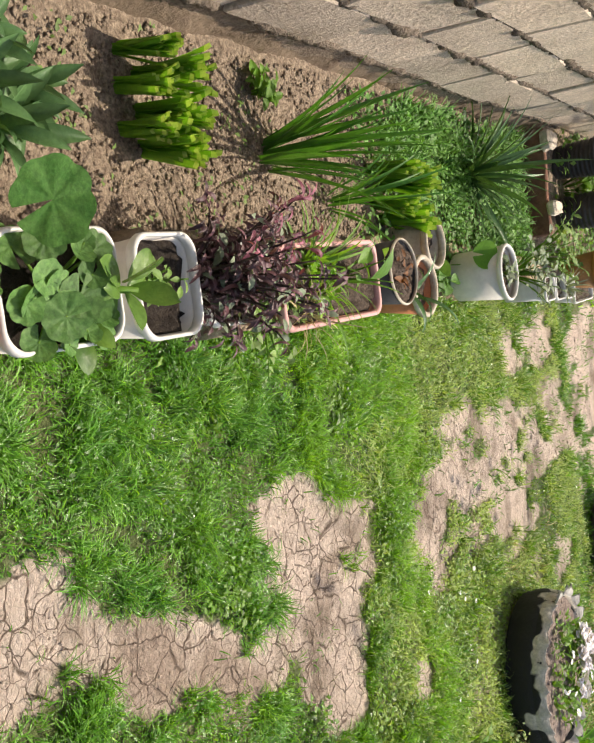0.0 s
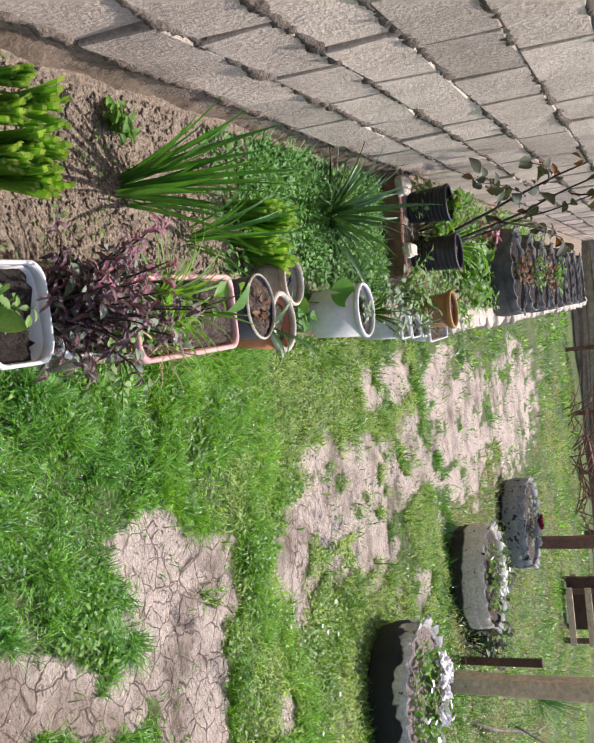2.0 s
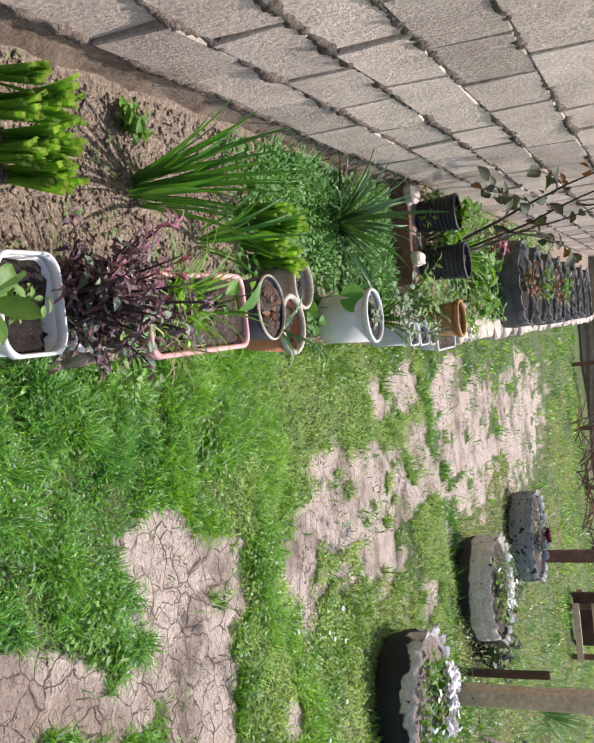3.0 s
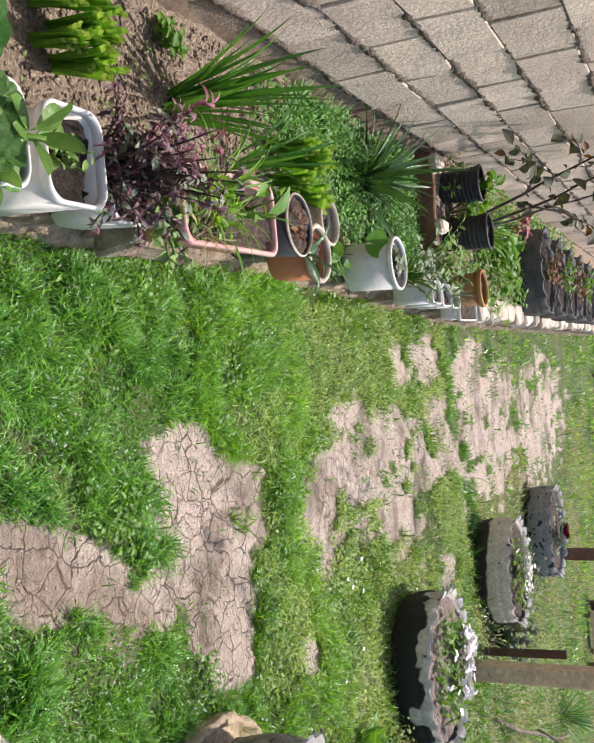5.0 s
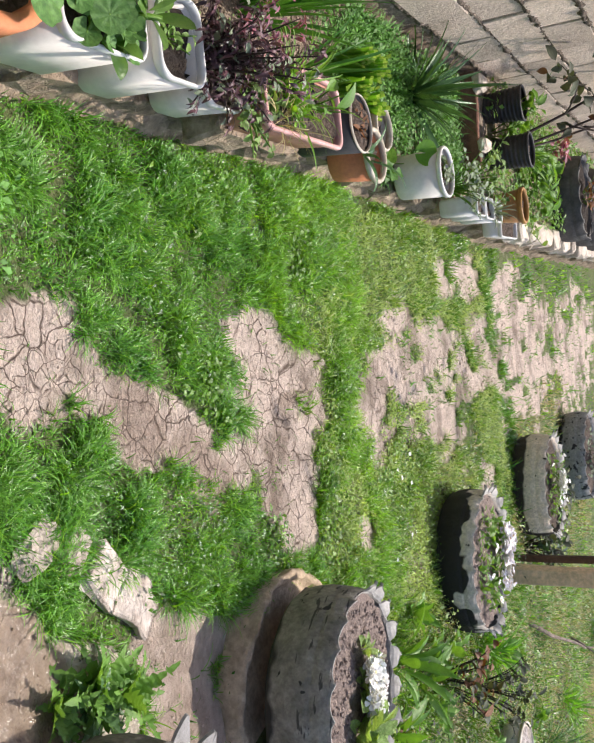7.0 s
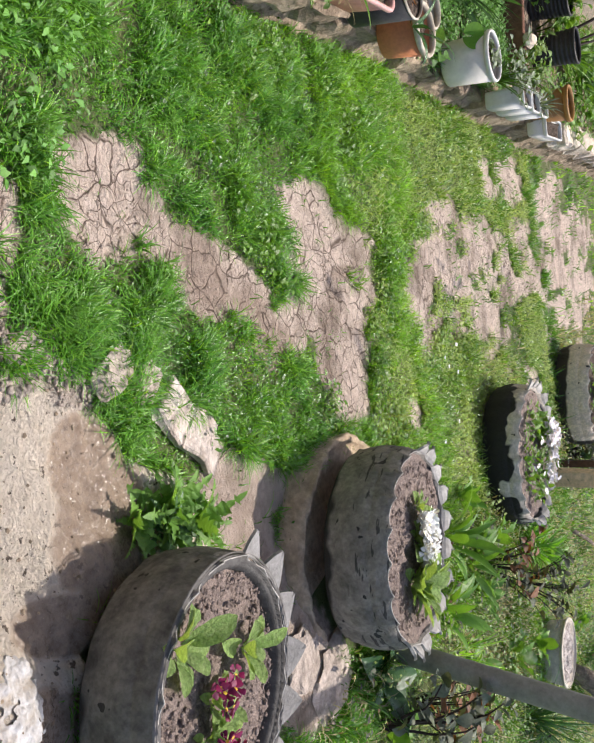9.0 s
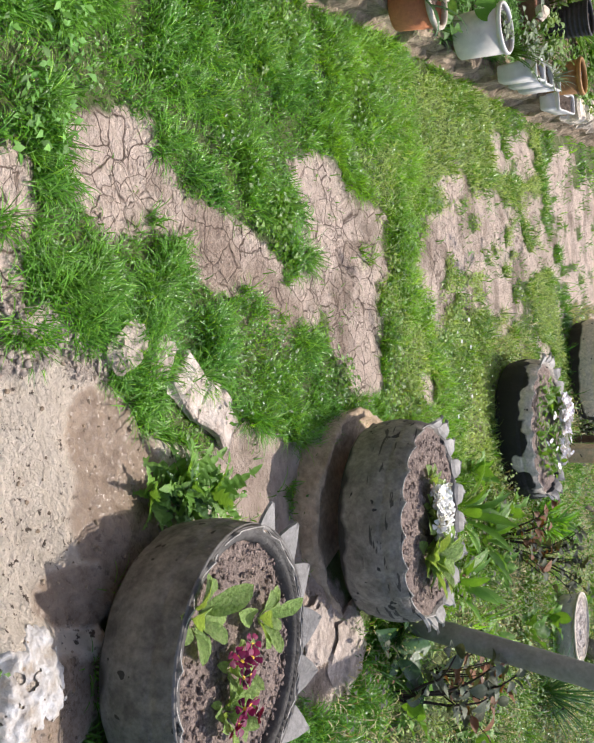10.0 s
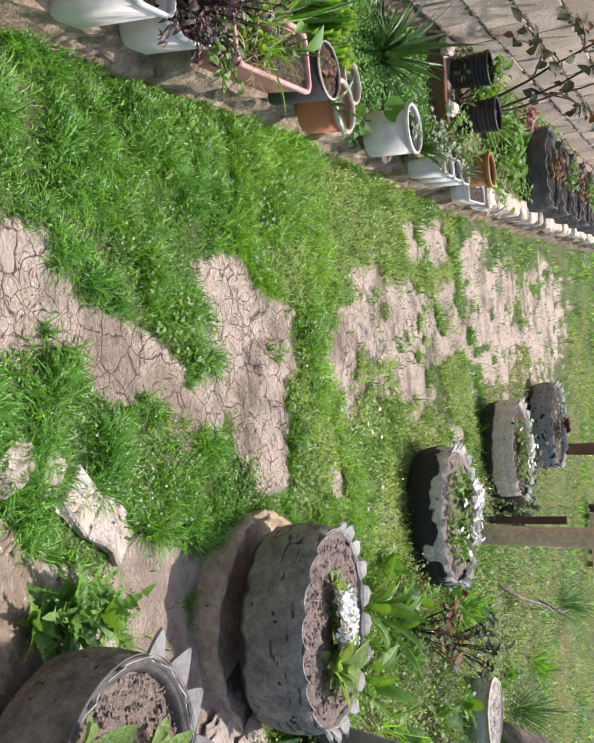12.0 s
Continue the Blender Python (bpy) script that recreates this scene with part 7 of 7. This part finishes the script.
# ---------------------------------------------------------------- climbing shrub against the wall
def climber():
    root = thing("climbing_shrub", (-0.86, 4.42, 0.2), "bare dark climbing shrub with few dusky leaves", "shrub")
    V, F = [], []
    leaves = OV(0.075, 0.05, L_DARKVINE) + OV(0.055, 0.035, L_DARKVINE)
    rust = OV(0.05, 0.035, L_RUST)
    for a, b, sag, r in (((0, 0, 0), (-0.31, 0.15, 0.80), (0.0, 0.06, -0.05), 0.010), ((0.02, 0.02, 0), (-0.27, 0.38, 0.85), (0.02, 0.06, -0.06), 0.009), ((0.02, 0.03, 0.02), (-0.20, 0.6, 0.80), (0, 0.1, -0.06), 0.008),
                         ((-0.15, 0.1, 0.36), (-0.22, -0.62, 0.46), (0, 0.0, 0.05), 0.005), ((-0.24, 0.14, 0.6), (-0.27, -0.5, 0.62), (0.0, -0.05, 0.05), 0.005), ((-0.2, 0.2, 0.5), (-0.24, -0.35, 0.38), (0, 0, 0.05), 0.004),
                         ((-0.1, 0.2, 0.36), (0.02, 0.6, 0.62), (0, 0, 0.05), 0.006), ((-0.1, 0.3, 0.42), (-0.05, 0.9, 0.50), (0, 0, 0.06), 0.006), ((-0.2, 0.4, 0.7), (-0.12, 0.1, 0.85), (0, 0, 0.05), 0.005)):
        st = bend(a, b, sag, 9, 0.008)
        tube_into(V, F, st, [r * (1 - 0.07 * i) for i in range(9)], 6)
        for k in range(11):
            p = st[random.choice((4, 5, 6, 7, 8, 8))] + Vector((rnd(-0.03, 0.03),) * 3)
            part("leaf", random.choice(rust if rnd(0, 1) < 0.2 else leaves), root, m=aim(p, rnd(0, 360), rnd(-70, 40), rnd(-60, 60), rnd(0.7, 1.2)))
    part("stalk", mesh_of("stalk", V, F, M_TWIG), root)


climber()


# ---------------------------------------------------------------- plants in the tyres
LOB = [lobed_mesh("leaf", 0.165 * q, 0.075 * q, L_DOCK, droop=d, lobes=5, cup=0.35, seg=30) for q, d in ((1.0, 0.9), (0.75, 1.2), (1.15, 0.6))]
PR = [oval_mesh("leaf", 0.074 * q, 0.033 * q, L_PRIM, droop=d, cup=0.35, seg=10, peak=0.58, ripple=0.08, point=0.5, stalk=0.012) for q, d in ((1.0, 0.8), (0.8, 1.1), (1.1, 0.5))]
FW = flower_mesh("flower", 0.019, F_WHITE, F_CREAM)
FM = flower_mesh("flower", 0.022, F_MAGENTA, F_YELLOW)


def primrose(at, leaves, flowers, mesh, label, size=1.0, cluster=(0.03, 0.05), up=0.05):
    root = thing("primrose", at, label, "primrose", scale=size)
    rosette(root, "leaf", PR, leaves, spread=0.012, elev=(18, 58), size=(0.7, 1.05))
    for i in range(flowers):
        p = Vector((rnd(-1, 1) * cluster[0], rnd(-1, 1) * cluster[1], up + rnd(-0.012, 0.015)))
        part("flower", mesh, root, m=Matrix.LocRotScale(p, Euler((rnd(-0.9, 0.2), rnd(-0.6, 0.6), rnd(0, 6))), (rnd(0.8, 1.15),) * 3))
    return root


TOPZ = 0.228
primrose((0.74, 0.85, TOPZ), 10, 0, FM, "primrose rosette of pale green leaves in soil", 1.3)
primrose((0.83, 1.07, TOPZ), 10, 0, FM, "primrose rosette of bright green leaves", 1.15)
primrose((0.88, 0.94, TOPZ), 12, 8, FM, "magenta primrose with yellow eyes", 1.0, (0.05, 0.05), 0.055)
primrose((0.95, 0.91, TOPZ), 14, 5, FM, "primrose with magenta flowers and fresh leaves", 0.95)
primrose((0.885, 1.945, 0.268), 14, 100, FW, "white primrose in full flower", 1.12, (0.068, 0.045), 0.042)
primrose((1.0, 1.90, 0.268), 24, 0, FW, "leafy primrose beside the white one", 1.35)
primrose((1.03, 1.97, 0.268), 16, 0, FW, "small leafy primrose in tyre soil", 1.2)
primrose((0.80, 1.98, 0.270), 9, 0, FW, "small primrose seedling in soil", 0.8)


def flower_bed(at, r, leaf_mesh, flower, n_leaf, n_flower, label, category, up=0.06, seedling=0):
    root = thing(category.replace(" ", "_"), at, label, category)
    for i in range(n_leaf):
        a, q = rnd(0, 6.283), r * math.sqrt(rnd(0, 1))
        part("leaf", random.choice(leaf_mesh), root, m=aim((q * math.cos(a), q * math.sin(a), rnd(0, up * 0.7)), rnd(0, 360), rnd(0, 65), rnd(-30, 30), rnd(0.7, 1.2)))
    for i in range(n_flower):
        a, q = rnd(0, 6.283), r * math.sqrt(rnd(0, 1))
        part("flower", flower, root, m=Matrix.LocRotScale((q * math.cos(a), q * math.sin(a), up * rnd(0.6, 1.2)), Euler((rnd(-0.8, 0.4), rnd(-0.6, 0.6), 0)), (rnd(0.8, 1.25),) * 3))
    return root


FD2 = flower_mesh("flower", 0.014, F_WHITE, F_YELLOW, n=6, cup=0.2, split=0.95)
FL = flower_mesh("flower", 0.017, F_LILAC, F_YELLOW, n=6, cup=0.2, split=0.95)
SMALL = OV(0.04, 0.016, L_BRIGHT)
flower_bed((1.04, 3.66, 0.20), 0.22, SMALL, FD2, 280, 26, "green leaves and scattered white daisies in a tyre", "white daisies", 0.06)
flower_bed((0.985, 3.80, 0.215), 0.085, SMALL, FL, 20, 80, "dense bunch of pale lilac-white flowers", "lilac flowers", 0.06)
flower_bed((1.13, 3.76, 0.215), 0.07, SMALL, FL, 16, 34, "smaller bunch of pale lilac-white flowers", "lilac flowers", 0.06)
flower_bed((1.08, 5.40, 0.185), 0.22, SMALL, FD2, 150, 26, "pale cream flowers in a dusty tyre", "cream flowers", 0.07)
flower_bed((1.05, 5.36, 0.21), 0.07, SMALL, FD2, 10, 90, "dense tuft of cream flowers", "cream flowers", 0.06)
flower_bed((1.2, 7.25, 0.155), 0.22, OV(0.04, 0.02, L_SILVER), FD2, 60, 8, "grey-green leaves in a far tyre", "tyre plant", 0.07)
flower_bed((1.25, 7.34, 0.165), 0.055, SMALL, FM, 8, 40, "one compact bunch of magenta flowers", "magenta flowers", 0.07)


# ---------------------------------------------------------------- weeds on the right of the lawn
DOCK = [oval_mesh("leaf", 0.14 * q, 0.06 * q, L_CANNA, droop=d, cup=0.3, seg=8, peak=0.5, ripple=0.3, stalk=0.03) for q, d in ((1.0, 0.9), (0.8, 1.2), (1.15, 0.6))]


def dock(at, count, label, size=1.0, shapes=DOCK, elev=(10, 70)):
    root = thing("dock_weed", at, label, "weed", scale=size)
    rosette(root, "leaf", shapes, count, spread=0.03, elev=elev, size=(0.7, 1.1))


dock(on_land(0.57, 1.14, 0.03), 26, "leafy thistle-like weed with jagged leaves by the mud", 0.78, LOB, (-5, 62))
GREYLOB = [lobed_mesh("leaf", 0.13 * q, 0.055 * q, L_STOCK, droop=d, lobes=5, cup=0.35, seg=26) for q, d in ((1.0, 0.9), (0.75, 1.2))]
dock(on_land(0.60, 1.11, 0.03), 16, "grey-green jagged-leaved weed beside the mud", 0.8, GREYLOB, (-5, 60))
dock(on_land(0.565, 1.02, 0.02), 10, "smaller jagged-leaved weed on wet mud", 0.5, LOB, (-5, 55))
dock(on_land(0.62, 1.22, 0.03), 18, "jagged-leaved weed beside a plaster lump", 0.7, LOB, (0, 60))
dock(on_land(1.35, 2.02, 0.02), 8, "large dark leaves beneath the steel pole", 1.1, [oval_mesh("leaf", 0.15, 0.075, L_YUCCA, droop=0.8, cup=0.3, seg=8)], (5, 50))
LONG = [oval_mesh("leaf", 0.19 * q, 0.045 * q, L_CANNA, droop=d, cup=0.3, seg=8, peak=0.5, stalk=0.03) for q, d in ((1.0, 0.8), (0.8, 1.1), (1.1, 0.5))]
for x, y, s in ((1.15, 2.75, 1.0), (1.32, 2.95, 0.9), (1.38, 2.62, 1.0), (1.25, 3.05, 0.8), (1.5, 3.1, 0.8), (1.05, 2.95, 0.7)):
    dock(on_land(x, y), 12, "broad-leaved green weed between the tyres", s, LONG if s > 0.85 else DOCK, (20, 80))
for x, y, s, ln in ((3.0, 7.95, 110, 0.5), (2.84, 5.46, 120, 0.42), (2.42, 3.80, 110, 0.36)):
    sword_clump("pine_tuft", on_land(x, y), s, ln, 0.007, 0.6, L_TUFT, "dark green tuft of fine needle-like blades", "grass tuft", elev=(15, 85), spread=0.04)
for x, y in ((2.83, 6.25), (1.55, 3.92), (2.98, 6.4), (1.68, 4.12)):
    sword_clump("day_lily", on_land(x, y), 34, 0.26, 0.016, 0.8, L_LEEK, "fresh green strap-leaved clump", "day lily", elev=(20, 80), spread=0.03)
for x, y, m, l_ in ((1.62, 2.35, L_RUST, "low rose bush with reddish leaves by the pole"), (1.45, 3.3, L_RUST, "weedy shrub with rusty leaves"), (1.3, 6.0, L_DARKVINE, "dark leafy shrub behind a tyre"), (1.75, 3.9, L_DARKVINE, "low dark leafy garden weed"), (1.5, 5.5, L_DARKVINE, "dark leafy shrub beside a dusty tyre"), (1.46, 5.36, L_PINE, "dark leafy shrub near the timber post")):
    leafy("shrub", on_land(x, y), OV(0.05, 0.032, m) + OV(0.05, 0.03, L_DARKVINE), 90, 0.2, 0.24, l_, "shrub", stem_mat=M_TWIG, stems=14)


sword_clump("grass_tuft", on_land(1.62, 2.75), 46, 0.26, 0.005, 0.7, L_GRASS, "bright green tuft of long grass by the pole", "grass tuft", elev=(15, 75), spread=0.05)
for x, y, s_ in ((1.55, 2.05, 0.9), (1.75, 2.9, 0.9), (1.95, 3.5, 1.0), (1.7, 4.3, 0.9), (2.1, 4.0, 0.8), (2.0, 2.6, 0.8), (1.35, 3.35, 0.9), (1.85, 3.15, 0.7), (2.35, 4.7, 0.8), (1.9, 4.75, 0.7), (2.5, 5.2, 0.7)):
    dock(on_land(x, y), 10, "loose broad-leaved weed in rough grass", s_, DOCK, (10, 70))


for x, y, n_ in ((0.70, 0.85, 14), (0.80, 0.75, 22), (0.85, 0.745, 14)):
    sword_clump("grass_tuft", on_land(x, y, 0.005), n_, 0.06, 0.003, 0.9, L_GRASS2, "small grass tuft at the foot of the near tyre", "grass tuft", elev=(15, 75), spread=0.015)


def twig():
    root = thing("fallen_twig", on_land(1.9, 5.2, 0.03), "thin bare fallen twig across the grass", "twig")
    part("shaft", tube("shaft", bend((0, 0, 0), (0.62, 1.3, 0.22), (0.05, 0, 0.04), 10, 0.012), [0.014 - 0.0010 * i for i in range(10)], M_BARK, 7), root)
    part("side_shoot", tube("side_shoot", bend((0.3, 0.6, 0.13), (0.5, 0.7, 0.4), (0.02, 0, 0.02), 6, 0.01), [0.007 - 0.0008 * i for i in range(6)], M_BARK, 6), root)


twig()


def pole_rose():
    root = thing("rose_bush", on_land(1.49, 2.0, 0.0), "rose bush with dusky grey-green and reddish leaves by the pole", "rose bush")
    V, F = [], []
    grey = OV(0.055, 0.040, L_ROSE)
    red = OV(0.045, 0.03, L_RUST)
    for b, n in (((-0.10, 0.05, 0.33), 22), ((-0.02, 0.16, 0.36), 22), ((-0.16, -0.03, 0.24), 14), ((0.05, 0.14, 0.28), 16), ((-0.06, 0.02, 0.14), 9)):
        st = bend((0.0, -0.02, -0.02), b, (0.03, 0, 0.03), 7, 0.006)
        tube_into(V, F, st, [0.006 - 0.0006 * i for i in range(7)], 6)
        for k in range(n):
            p = st[random.choice((3, 4, 5, 6, 6))] + Vector((rnd(-0.03, 0.03), rnd(-0.03, 0.03), rnd(-0.03, 0.03)))
            part("leaf", random.choice(red if rnd(0, 1) < 0.2 else grey), root, m=aim(p, rnd(0, 360), rnd(-40, 60), rnd(-40, 40), rnd(0.6, 1.1)))
    part("stalk", mesh_of("stalk", V, F, M_TWIG), root)


pole_rose()


# ---------------------------------------------------------------- unseen tree added out of view, whose twigs dapple the lawn
def unseen_shade_tree():
    root = thing("unseen_shade_tree", on_land(3.4, 4.6, -0.05), "unseen tree added to dapple the lawn with shade", "tree")
    trunk = bend((0, 0, 0), (-0.35, 0.1, 1.9), (0.06, 0, 0), 8, 0.01)
    part("trunk", tube("trunk", trunk, [0.085 - 0.006 * i for i in range(8)], M_BARK, 10), root)
    leaf = oval_mesh("leaf", 0.065, 0.032, L_CANNA, droop=0.6, seg=4)
    # limb ends: place, spread, leaves
    spots = ((-2.45, -1.0, 2.55, 0.14, 10), (-2.5, 0.1, 2.6, 0.15, 24), (-2.55, 1.05, 2.7, 0.15, 30), (-1.5, 0.6, 2.7, 0.16, 60), (-0.9, 0.2, 2.8, 0.2, 60))
    items = []
    for x, y, z, wide, count in spots:
        limb = bend(trunk[-1], (x, y, z), (0, 0, 0.2), 9, 0.03)
        part("limb", tube("limb", limb, [0.032 - 0.003 * i for i in range(9)], M_BARK, 7), root)
        for k in range(count):
            p = Vector((x + random.gauss(0, wide), y + random.gauss(0, wide), z + random.gauss(0, 0.08)))
            items.append((leaf, aim(p, rnd(0, 360), rnd(-40, 30), rnd(-30, 30), rnd(0.7, 1.2))))
    joined("crown", items, root)


unseen_shade_tree()
